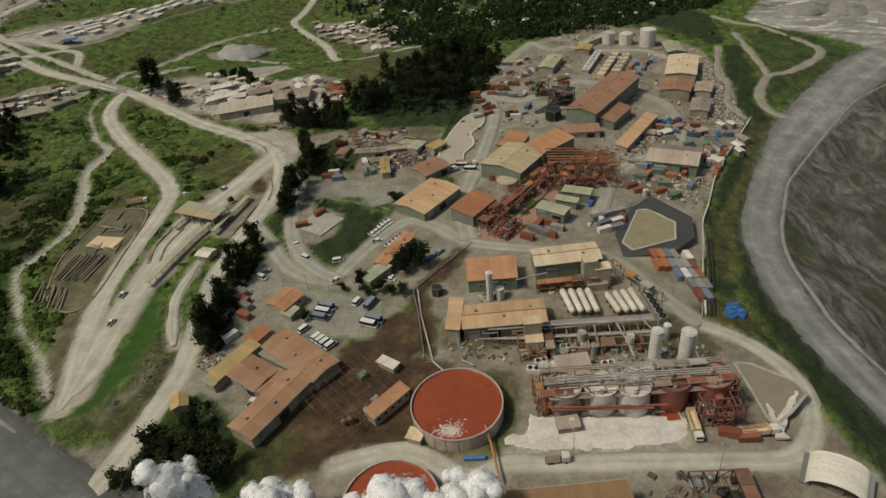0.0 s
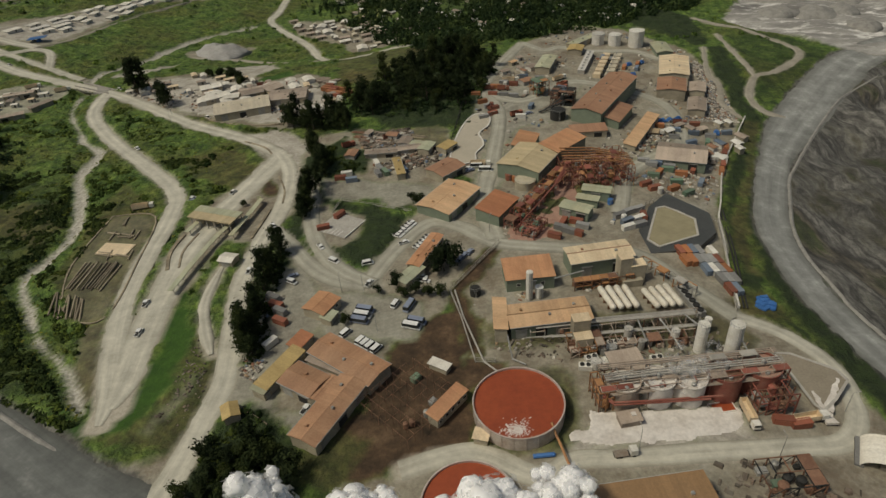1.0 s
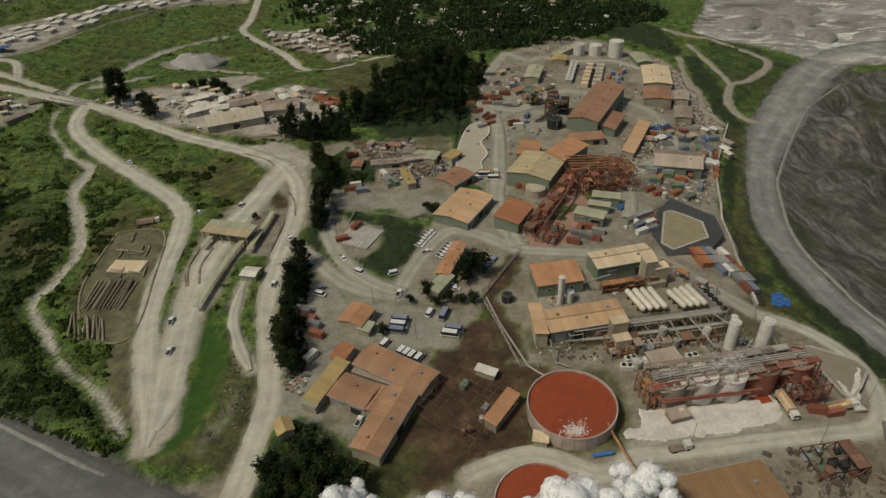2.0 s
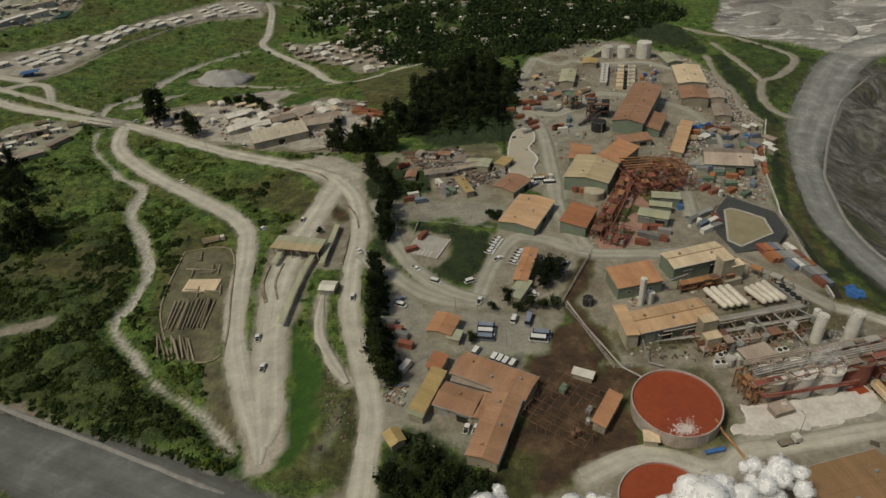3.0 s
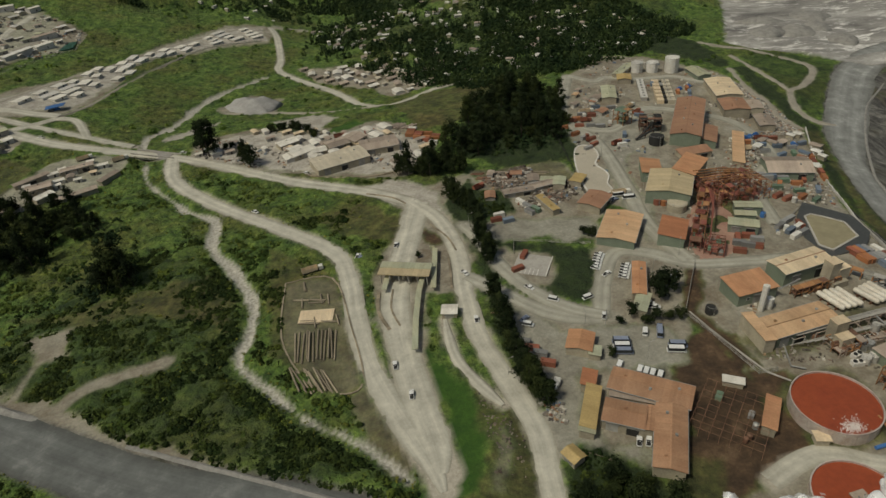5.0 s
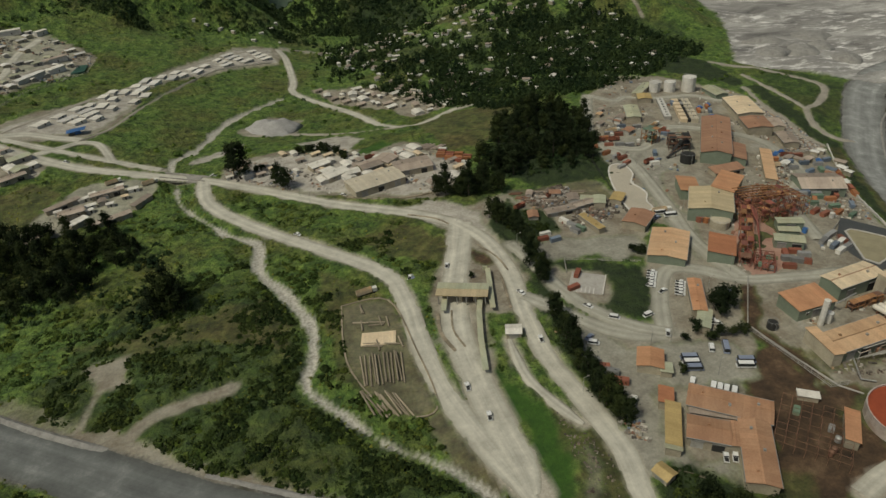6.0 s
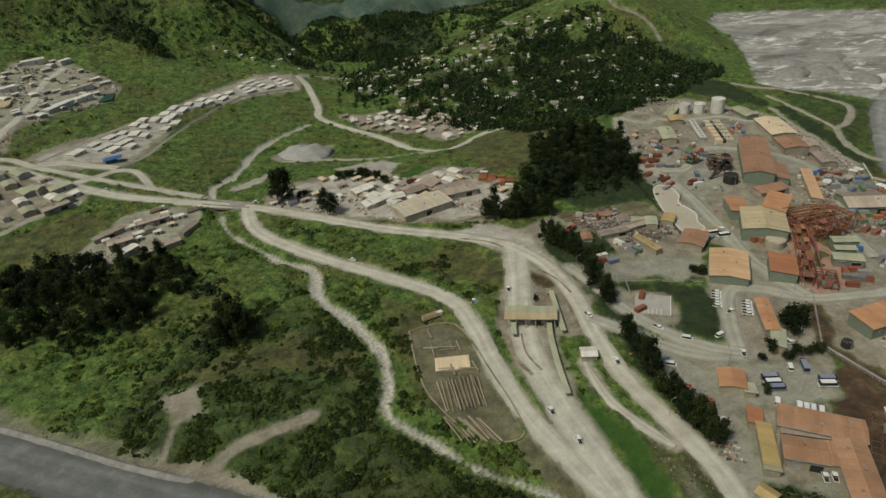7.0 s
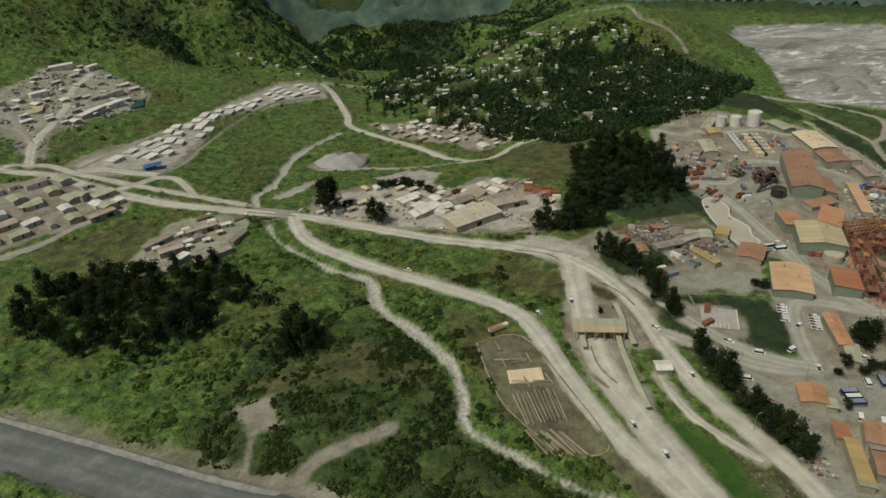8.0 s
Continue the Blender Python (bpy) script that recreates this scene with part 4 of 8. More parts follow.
def build_ground():
    xs, ys = spaced(-470, 250, 1.8, -3500, 3500, 1.06), spaced(92, 560, 1.8, -1500, 4300, 1.022)
    x, y = [a.ravel() for a in np.meshgrid(xs, ys)]
    m = paint(x, y)
    wild = np.clip(1 - m["g"] - m["b"] - m["p"] - m["r"] - m["s"] - m["k"] - m["l"] - m["t"] - m["y"], 0, 1)
    far = sig((y - 800) / 90)
    z = base_height(x, y)
    z = z + wild * ((vnoise(x, y, 7, 3) - 0.4) * 2.2 + (vnoise(x, y, 3.2, 4) - 0.4) * 1.5)
    wide = 1 - m["flat"]
    off_road = sig((x - 150) / 10) * sig((seg_dist(x, y, ROADS["pit_road"][1]) - 27) / 4)
    z = z + m["k"] * wide * np.maximum(off_road, 0.1) * ((vnoise(x, y, 22, 6) - 0.5) * 6 + (vnoise(x, y, 6, 7) - 0.5) * 2)
    gorge = 1 - np.abs(2 * vnoise(x + 0.6 * y, y - 0.5 * x, 120, 8) - 1)
    z = z + wild * sig((y - 640) / 60) * sig((945 - y) / 12) * ((vnoise(x, y, 40, 9) - 0.5) * 6)
    z = z + m["k"] * wide * ((0.3 - np.abs(vnoise(0.5 * x + 0.1 * y, y - 0.4 * x, 34, 15) - 0.5)) * 42 * sig((x - 175) / 15) + (0.3 - np.abs(vnoise(0.4 * x, y - 0.4 * x, 9, 25) - 0.5)) * 5) * off_road + m["t"] * (vnoise(x, y, 30, 16) - 0.5) * 6
    under = np.exp(-((x + 284) ** 2 + (y - 483) ** 2) / 18 ** 2)
    z = z - m["gully"] * np.maximum(under * 4.2, (1 - m["r"]) * 1.6) - m["s"] * 0.4 - m["flat"] * 0.15
    deep = np.clip((0.5 - 0.5 * gorge) * 1.5 + (0.75 - spur(x, y)) * 1.4 + 1.2 * (vnoise(x, y, 55, 18) - 0.5), 0, 1)
    m["v"] = np.maximum(m["v"], sig((y - 915) / 12) * wild * np.maximum(0.95 * deep, sig((y - 1330) / 60) * (0.6 + 0.4 * deep)))
    m["v"] = np.maximum(m["v"], 0.95 * wild * sig((0.6 * x + 0.8 * y - 1035) / 12) * sig((x - 330) / 20))
    nx, ny = len(xs), len(ys)
    me = bpy.data.meshes.new("ground")
    me.vertices.add(nx * ny)
    me.vertices.foreach_set("co", np.stack([x, y, z], 1).ravel())
    i = (np.arange(nx - 1)[None] + nx * np.arange(ny - 1)[:, None]).ravel()
    q = np.stack([i, i + 1, i + nx + 1, i + nx], 1)
    me.loops.add(q.size)
    me.loops.foreach_set("vertex_index", q.ravel())
    me.polygons.add(len(q))
    me.polygons.foreach_set("loop_start", np.arange(0, q.size, 4))
    me.polygons.foreach_set("use_smooth", np.ones(len(q), bool))
    me.update(calc_edges=True)
    m["wild"] = wild
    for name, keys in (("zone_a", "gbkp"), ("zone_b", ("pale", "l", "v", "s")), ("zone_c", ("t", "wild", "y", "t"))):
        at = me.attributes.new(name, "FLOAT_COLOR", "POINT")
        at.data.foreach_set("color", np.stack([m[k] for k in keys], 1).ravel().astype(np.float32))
    me.materials.append(M["land"])
    return tagged(new("ground", me), "valley floor of grass, gravel yards and earth between hills", "ground", kind="structure")


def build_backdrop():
    """The distant ranges that close the valley, with blue haze painted into their colour."""
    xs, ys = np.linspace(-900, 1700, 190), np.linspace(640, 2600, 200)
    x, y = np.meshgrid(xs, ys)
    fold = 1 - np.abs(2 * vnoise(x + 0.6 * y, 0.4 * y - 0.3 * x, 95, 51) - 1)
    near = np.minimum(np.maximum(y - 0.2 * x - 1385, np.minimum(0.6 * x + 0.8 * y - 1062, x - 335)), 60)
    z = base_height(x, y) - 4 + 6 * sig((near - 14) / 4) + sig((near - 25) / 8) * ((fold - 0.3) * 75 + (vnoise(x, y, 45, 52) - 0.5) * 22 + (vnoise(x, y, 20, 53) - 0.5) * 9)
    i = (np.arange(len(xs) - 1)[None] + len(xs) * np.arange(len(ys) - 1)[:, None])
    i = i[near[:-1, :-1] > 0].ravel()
    me = mesh_from("backdrop", np.stack([x, y, z], 2).reshape(-1, 3).tolist(), np.stack([i, i + 1, i + len(xs) + 1, i + len(xs)], 1).tolist(), "hazed_range")
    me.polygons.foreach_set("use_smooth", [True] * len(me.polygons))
    return tagged(new("backdrop", me), "distant forested mountain ranges with blue haze put into their colour", "mountains", kind="structure")


def build_road(name, width, pts, lift):
    line = np.array(smooth(pts, 10))
    step = np.gradient(line, axis=0)
    step /= np.linalg.norm(step, axis=1)[:, None]
    side = np.stack([-step[:, 1], step[:, 0]], 1)
    cols = np.linspace(-1, 1, 7)
    verts, across, lay, run = [], [], [], 0.0
    for k, (p, s) in enumerate(zip(line, side)):
        run += float(np.linalg.norm(p - line[k - 1])) if k else 0.0
        ends = min(1.0, 0.35 + 0.1 * min(k, len(line) - 1 - k)) if width < 7 else 1.0
        wl = width / 2 * ends * (float(WIDER[name](*p)) if name in WIDER else 1.0) * (TAPER[name](k / (len(line) - 1)) if name in TAPER else 1.0) * (0.92 + 0.16 * float(vnoise(p[0], p[1], 20, 11)) + 0.08 * float(vnoise(p[0], p[1], 5, 26)))
        for c in cols:
            q = p + s * c * wl
            verts.append((q[0], q[1], gz(*q) + (0.12 + lift if abs(c) < 1 else -0.05)))
            across.append((c + 1) / 2)
            lay += [c * wl * 0.3, run * 0.012, 0.0]
    n = len(cols)
    faces = [(r * n + c, (r + 1) * n + c, (r + 1) * n + c + 1, r * n + c + 1) for r in range(len(line) - 1) for c in range(n - 1)]
    me = mesh_from(name, verts, [f[::-1] for f in faces], "dark_road" if name == "pit_road" else "haul_road" if name == "haul_road" else "yard_road" if name in YARD_ROADS else "track" if width < 7 and name != "spur_track" else "road")
    me.attributes.new("across", "FLOAT", "POINT").data.foreach_set("value", across)
    me.attributes.new("lay", "FLOAT_VECTOR", "POINT").data.foreach_set("vector", lay)
    me.polygons.foreach_set("use_smooth", [True] * len(me.polygons))
    return tagged(new(name, me), "wide grey haul road of crushed rock" if name in ("pit_road", "haul_road") else "pale dusty gravel road with worn wheel tracks", "road", kind="structure")


def berm(name, pts, high, wide, label):
    """A low windrow of pushed-up rock along a road's edge."""
    line = np.array(smooth(pts, 14))
    step = np.gradient(line, axis=0)
    step /= np.linalg.norm(step, axis=1)[:, None]
    verts = []
    for i, (p, s) in enumerate(zip(line, step)):
        a = np.array([-s[1], s[0]])
        k = min(1, i / 9, (len(line) - 1 - i) / 9) * (0.55 + 0.9 * float(vnoise(p[0], p[1], 4, 28)))
        for c, h in ((-0.5, -0.6), (-0.28, 0.55 * k), (0.02, k), (0.25, 0.6 * k), (0.5, -0.6)):
            q = p + a * wide * (c + 0.12 * (float(vnoise(p[0] + 9 * c, p[1], 3, 29)) - 0.5))
            verts.append((q[0], q[1], gz(*q) + (h * high if h > 0 else h)))
    faces = [(r * 5 + c, r * 5 + c + 1, (r + 1) * 5 + c + 1, (r + 1) * 5 + c) for r in range(len(line) - 1) for c in range(4)]
    return tagged(new(name, mesh_from(name, verts, faces, "rubble")), label, "berm", kind="structure")


berm("berm_pit", [(285, 410), (264, 396), (240, 380), (214, 354), (190, 327), (167, 299), (157, 286), (145, 263), (133, 238), (127, 216), (126, 192), (126, 178), (130, 157), (138, 125), (146, 92)], 0.7, 2.6, "low windrow of grey rock along the pit road")
berm("berm_haul", [(-440, 334), (-372, 283), (-326, 247), (-300, 229)], 1.6, 4.5, "bank of pushed-up grey rock beside the haul road")
berm("berm_haul_lower", [(-262, 203), (-205, 166), (-160, 136)], 1.0, 3.0, "bank of pushed-up grey rock beside the haul road")
ground = build_ground()
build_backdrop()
for _i, (_name, (_w, _pts)) in enumerate((r for r in ROADS.items() if r[0] not in EARTH_TRACKS)):
    build_road(_name, _w, _pts, 0.02 * _i)


# ---- buildings ----
def building(name, x, y, length, width, rz, h, roof, wall, label, pitch=0.16, style="gable", over=0.5, doors=2, windows=0, category="building", group="", cap=""):
    """A clad shed: walls with gables, a roof of two sheets with thickness, a ridge cap, doors and windows of its own."""
    b = thing(name, x, y, rz, label, category, group)
    L, W = length / 2, width / 2
    rise = W * pitch if style == "gable" else width * pitch if style == "mono" else 0.15
    bm = bmesh.new()
    if style == "gable":
        prof = [(-W, -1.0), (W, -1.0), (W, h), (0, h + rise), (-W, h)]
    elif style == "mono":
        prof = [(-W, -1.0), (W, -1.0), (W, h + rise), (-W, h)]
    else:
        prof = [(-W, -1.0), (W, -1.0), (W, h), (-W, h)]
    e = [[bm.verts.new((sx * L, py, pz)) for py, pz in prof] for sx in (-1, 1)]
    bm.faces.new(e[0])
    bm.faces.new(e[1][::-1])
    for i in range(len(prof)):
        j = (i + 1) % len(prof)
        bm.faces.new((e[0][j], e[0][i], e[1][i], e[1][j]))
    bmesh.ops.recalc_face_normals(bm, faces=bm.faces)
    part("wall", bm, wall, b)
    th = 0.18
    a, c = L + over, W + over
    drop = rise * over / W
    if style == "gable":
        for s in (-1, 1):
            bm = bmesh.new()
            pts = [(s * c, h - drop + 0.05), (0, h + rise + 0.05), (0, h + rise + 0.05 + th), (s * c, h - drop + 0.05 + th)]
            f = [[bm.verts.new((k * a, py, pz)) for py, pz in pts] for k in (-1, 1)]
            bm.faces.new(f[0]), bm.faces.new(f[1][::-1])
            for i in range(4):
                j = (i + 1) % 4
                bm.faces.new((f[0][j], f[0][i], f[1][i], f[1][j]))
            bmesh.ops.recalc_face_normals(bm, faces=bm.faces)
            part("roof", bm, roof, b)
        part("ridge_cap", boxes((0, 0, h + rise + 0.16, 2 * a, 0.5, 0.12)), cap or roof, b)
    else:
        sl = rise / width if style == "mono" else 0
        bm = bmesh.new()
        f = [[bm.verts.new((k * a, q * c, (h + rise / 2 if style == "mono" else h) + q * c * sl + zz)) for q, zz in ((-1, 0.04), (1, 0.04), (1, 0.04 + th), (-1, 0.04 + th))] for k in (-1, 1)]
        bm.faces.new(f[0]), bm.faces.new(f[1][::-1])
        for i in range(4):
            j = (i + 1) % 4
            bm.faces.new((f[0][j], f[0][i], f[1][i], f[1][j]))
        bmesh.ops.recalc_face_normals(bm, faces=bm.faces)
        part("roof", bm, roof, b)
    if style == "gable" and length > 14:
        for s in (-1, 1):
            part("gutter", boxes((0, s * (c + 0.12), h - drop, 2 * a, 0.24, 0.22)), "grey_steel", b)
        for i in range(int(length / 9)):
            part("roof_vent", boxes((-L + (i + 0.5) * 2 * L / int(length / 9), (-0.35 if i % 2 else 0.3) * W, h + rise * 0.66, 0.9, 0.9, 1.0)), "grey_steel" if i % 3 else cap or roof, b)
    dh = min(h * 0.75, 5.0)
    for i in range(doors):
        px = -L + (i + 0.5) * 2 * L / doors
        dw = min(4.2, 1.2 * L / doors)
        door = part("roller_door", boxes((0, -0.04, 0, dw, 0.1, dh)), "dark" if i % 2 else "grey_steel", b, at=pose(px, -W, 0))
        part("door_hood", boxes((0, -0.25, dh, dw + 0.4, 0.5, 0.35)), "grey_steel", door)
    for i in range(windows):
        px = -L + (i + 0.5) * 2 * L / windows
        win = part("window", boxes((0, -0.02, 0, 1.7, 0.08, 1.4)), "white", b, at=pose(px, -W - 0.05, h * 0.42))
        part("pane", boxes((0, -0.06, 0.15, 1.4, 0.08, 1.1)), "glass", win, "dark glass pane")
    return b


def house(name, x, y, length, width, rz, h, roof, wall, label, group="", pitch=0.22):
    """A small house: walls, one folded sheet roof and a door."""
    b = thing(name, x, y, rz, label, "house", group)
    L, W, up = length / 2, width / 2, width / 2 * pitch
    bm = bmesh.new()
    e = [[bm.verts.new((s * L, py, pz)) for py, pz in ((-W, -1.2), (W, -1.2), (W, h), (0, h + up), (-W, h))] for s in (-1, 1)]
    bm.faces.new(e[0]), bm.faces.new(e[1][::-1])
    for i in range(5):
        j = (i + 1) % 5
        bm.faces.new((e[0][j], e[0][i], e[1][i], e[1][j]))
    bmesh.ops.recalc_face_normals(bm, faces=bm.faces)
    part("wall", bm, wall, b)
    bm = bmesh.new()
    c, dz = W + 0.45, up * 0.45 / W
    e = [[bm.verts.new((s * (L + 0.45), py, pz)) for py, pz in ((-c, h - dz), (0, h + up), (c, h - dz), (c, h - dz + 0.15), (0, h + up + 0.17), (-c, h - dz + 0.15))] for s in (-1, 1)]
    bm.faces.new(e[0]), bm.faces.new(e[1][::-1])
    for i in range(6):
        j = (i + 1) % 6
        bm.faces.new((e[0][j], e[0][i], e[1][i], e[1][j]))
    bmesh.ops.recalc_face_normals(bm, faces=bm.faces)
    part("roof", bm, roof, b)
    if name != "village_house":
        part("door", boxes((L * 0.2, -W - 0.03, 0, 1.1, 0.08, 2.0)), "dark", b)
    return b


BIG = [
    ("workshop", -26.4, 266.0, 27.5, 18.4, 52, 4.6, "roof_tan", "wall_green", "workshop with a tan sheet roof and green walls", 0.12, "gable", 3, 0),
    ("process_shed", -4.5, 252.6, 18.2, 12.5, 52, 6.0, "roof_red", "wall_green", "tall shed with a rust red roof and green cladding", 0.08, "mono", 0, 2),
    ("mill_building", 17.5, 292, 26, 23, 54, 8.2, "roof_sage", "wall_green", "high mill building with a pale green roof", 0.14, "gable", 0, 3),
    ("mill_building", 37.8, 304.5, 23.1, 12.5, 38.9, 9.5, "roof_orange", "wall_green", "high mill building with an orange roof", 0.1, "mono", 0, 0),
    ("mill_annex", 19.9, 316.7, 18.3, 11, 65.7, 5.6, "roof_orange", "wall_green", "lower mill annex with an orange roof", 0.1, "mono", 0, 0),
    ("crusher_building", 79, 370, 63, 18.5, 54, 9.2, "roof_brown", "wall_green", "long high building with a brown roof and green gable", 0.2, "gable", 0, 3),
    ("crusher_annex", 58.5, 331, 20, 8, -3, 3.6, "roof_brown", "wall_cream", "low brown roofed annex before the high building", 0.1, "mono", 2, 0),
    ("crusher_annex", 81.5, 349, 24, 9, 54, 5, "roof_brown", "wall_green", "lean-to annex with a brown roof beside the high building", 0.2, "mono", 0, 0),
    ("warehouse", 141.2, 420, 36.3, 18.9, 70.3, 6, "roof_cream", "wall_cream", "warehouse with a cream white sheet roof", 0.12, "gable", 2, 0),
    ("warehouse", 128.2, 388.6, 20.9, 17.4, 69.1, 6, "roof_brown", "wall_cream", "warehouse with a light brown roof", 0.12, "gable", 1, 2),
    ("store", 146.1, 389.2, 15.7, 9.5, 66.5, 4, "roof_grey", "wall_cream", "small store with a grey brown roof", 0.15, "gable", 1, 0),
    ("store", 136.3, 365, 19.3, 10, 67.1, 4, "roof_grey", "wall_cream", "small store with a pale grey roof", 0.15, "gable", 1, 0),
    ("long_store", 89.6, 329.8, 45, 6.5, 55, 4, "roof_tan", "wall_cream", "long narrow store with a tan roof", 0.12, "mono", 3, 0),
    ("store_shed", 102, 300.5, 25, 20, -23.9, 5, "roof_grey", "wall_green", "shed with a pinkish brown roof and green wall", 0.25, "gable", 2, 0),
    ("filter_building", 31, 207, 25.9, 11, 4, 7.6, "roof_cream", "wall_green", "tall building with a cream roof and green walls", 0.16, "gable", 2, 0),
    ("compressor_building", 1, 201.6, 19.1, 12.6, 0.3, 6.2, "roof_orange", "wall_green", "building with an orange brown roof and green walls", 0.08, "mono", 1, 2),
    ("oxygen_plant", 3.8, 174.7, 29.6, 11.9, 1.7, 6.2, "roof_tan", "wall_green", "long building with a tan ridged roof and green walls", 0.1, "gable", 4, 0),
    ("transformer_house", -13.8, 175.9, 16.7, 4.4, 84.5, 6.6, "roof_tan", "wall_cream", "narrow high annex with a tan roof", 0.1, "mono", 0, 0),
    ("control_building", 24.9, 148.8, 10.6, 9.2, 4.6, 5, "roof_grey", "wall_green", "square plant building with a flat pinkish grey roof", 0.05, "flat", 0, 0),
    ("workshop_hall", -69.2, 162.2, 29, 11, -40.3, 5, "roof_rust", "wall_cream", "long workshop with a rust brown roof", 0.16, "gable", 3, 0),
    ("workshop_hall", -75.1, 159.9, 20.5, 2.8, -33.7, 4, "roof_grey", "wall_cream", "narrow pale roofed passage between workshops", 0.06, "flat", 0, 0),
    ("workshop_hall", -83.9, 154.4, 14.1, 10.3, -35.6, 5, "roof_rust", "wall_cream", "workshop with a brown roof above a paved yard", 0.16, "gable", 2, 0),
    ("workshop_hall", -74.2, 140.5, 27.5, 10, 57.6, 5, "roof_rust", "wall_cream", "workshop wing with a brown roof and pale walls", 0.16, "gable", 3, 0),
    ("workshop_hall", -76.4, 149.6, 10.8, 7, 57, 4.7, "roof_rust", "wall_cream", "short brown roofed wing joining the workshops", 0.1, "gable", 0, 0),
    ("long_shed", -93.2, 162, 20, 5, 57.4, 4, "roof_olive", "wall_cream", "long shed with an olive yellow roof", 0.12, "mono", 3, 0),
    ("long_shed", -87.8, 174.8, 8, 5, 57.4, 4, "roof_red", "wall_cream", "end of a shed with a rust red roof", 0.12, "mono", 1, 0),
    ("office_annex", -98.7, 153.4, 3.4, 5.2, 57.4, 3.7, "roof_green", "wall_cream", "pale green roofed end of the long shed", 0.1, "mono", 1, 0),
    ("office", -81.9, 195, 10.8, 10, 57.6, 4, "roof_orange", "wall_cream", "small office with a bright orange roof", 0.18, "gable", 1, 2),
    ("office_annex", -78.6, 188.5, 5.2, 4.4, 62.6, 3, "roof_green", "wall_cream", "small annex with a pale green roof", 0.1, "mono", 1, 0),
    ("office_block", -39.5, 223.7, 23.8, 5.5, 61.5, 4.5, "roof_orange", "wall_cream", "narrow office block with an orange roof by the car park", 0.15, "gable", 0, 5),
    ("office_shed", -46.6, 208.4, 12.5, 5.5, 50.4, 4, "roof_green", "wall_cream", "small shed with a pale green roof", 0.12, "gable", 1, 0),
    ("gate_hut", -127.1, 233.4, 6.6, 5.9, -19.9, 3.5, "roof_white", "wall_cream", "small hut with a pale curved roof", 0.2, "gable", 1, 0),
    ("substation_shed", -36, 139, 15, 4.2, 46.7, 4.2, "roof_orange", "wall_cream", "long brown shed with an orange roof beside the switchyard", 0.1, "mono", 0, 5),
    ("pump_hut", -107.6, 145.3, 5.8, 5, -69.6, 3.2, "roof_olive", "wall_cream", "small hut with an olive yellow roof by the road", 0.3, "gable", 1, 0),
    ("plant_hall", 15, 92.5, 33, 18, 2.9, 9, "roof_umber", "wall_green", "broad plant hall with a light brown roof", 0.06, "gable", 3, 0),
    ("annex_hut", -26.5, 126.0, 4.2, 3.6, -20, 3, "roof_cream", "wall_cream", "tiny hut with a pale yellow roof", 0.1, "flat", 0, 0),
    ("switch_hut", -37.5, 157.5, 7, 3, -35, 2.6, "roof_white", "wall_cream", "small pale cabin in the brown yard", 0.1, "flat", 0, 0),
    ("pump_shed", 44.9, 261.4, 13, 5.6, -24.4, 5, "roof_green", "wall_green", "shed with a pale green roof", 0.12, "gable", 1, 0),
    ("pump_shed", 31.4, 246.4, 13.8, 6.6, -35, 5, "roof_green", "wall_green", "shed with a pale green roof beside red steelwork", 0.12, "gable", 2, 0),
    ("pump_shed", 39, 255, 10, 3.5, -28, 4, "roof_green", "wall_green", "narrow lean-to with a pale green roof", 0.1, "mono", 0, 0),
    ("tank_store", 56, 440, 25, 10, 66, 4.5, "roof_green", "wall_cream", "store with a pale green roof at the plant's end", 0.15, "gable", 1, 0),
    ("tank_store", 84, 468, 11.5, 10.5, 66, 4, "roof_olive", "wall_cream", "store with an olive roof near the fuel tanks", 0.15, "gable", 1, 0),
    ("tank_store", 146.9, 461.1, 22, 11, 85, 4, "roof_green", "wall_green", "store with a green roof near the white tank", 0.2, "gable", 1, 0),
    ("tank_store", 93.2, 486.9, 30, 6.4, 39.7, 4, "roof_green", "wall_cream", "long green roofed store by the fuel tanks", 0.15, "gable", 1, 0),
    ("scrapyard_shed", -26, 296, 16, 13, 40, 4.5, "roof_brown", "wall_cream", "shed with a brown roof beside the scrapyard", 0.15, "gable", 2, 0),
    ("camp_hall", -155.2, 409.2, 35.9, 20.2, 13, 5, "roof_beige", "wall_cream", "broad hall with a pale beige roof", 0.1, "gable", 3, 0),
    ("camp_hall", -126, 422.6, 25.4, 17.3, 0.4, 4.5, "roof_grey", "wall_cream", "hall with a beige brown roof", 0.12, "gable", 2, 0),
    ("camp_house", -153.8, 437.4, 15.2, 12.4, 16.9, 4, "roof_grey", "wall_cream", "camp building with a beige roof", 0.15, "gable", 1, 2),
    ("camp_house", -140.8, 442, 12.5, 13.8, 40, 4, "roof_grey", "wall_cream", "camp building with a tan roof", 0.15, "gable", 1, 2),
    ("camp_house", -178.1, 434.9, 17.4, 10, 24, 3.6, "roof_white", "wall_cream", "camp building with a white roof", 0.12, "gable", 1, 2),
    ("camp_house", -183, 441, 9, 8, 24, 3.6, "roof_white", "wall_cream", "small camp building with a white roof", 0.12, "gable", 1, 1),
    ("camp_house", -166.8, 431.8, 9.6, 8.3, 5, 3.6, "roof_white", "wall_cream", "small white roofed camp building", 0.12, "gable", 1, 1),
    ("camp_house", -187.4, 455.7, 14.3, 9, 21.8, 3.6, "roof_white", "wall_cream", "pale roofed camp building by trees", 0.12, "gable", 1, 2),
    ("compound_hall", -330.8, 467, 20.7, 5.6, 13.7, 4, "roof_grey", "wall_cream", "long compound building with a pale brown roof", 0.12, "gable", 2, 3),
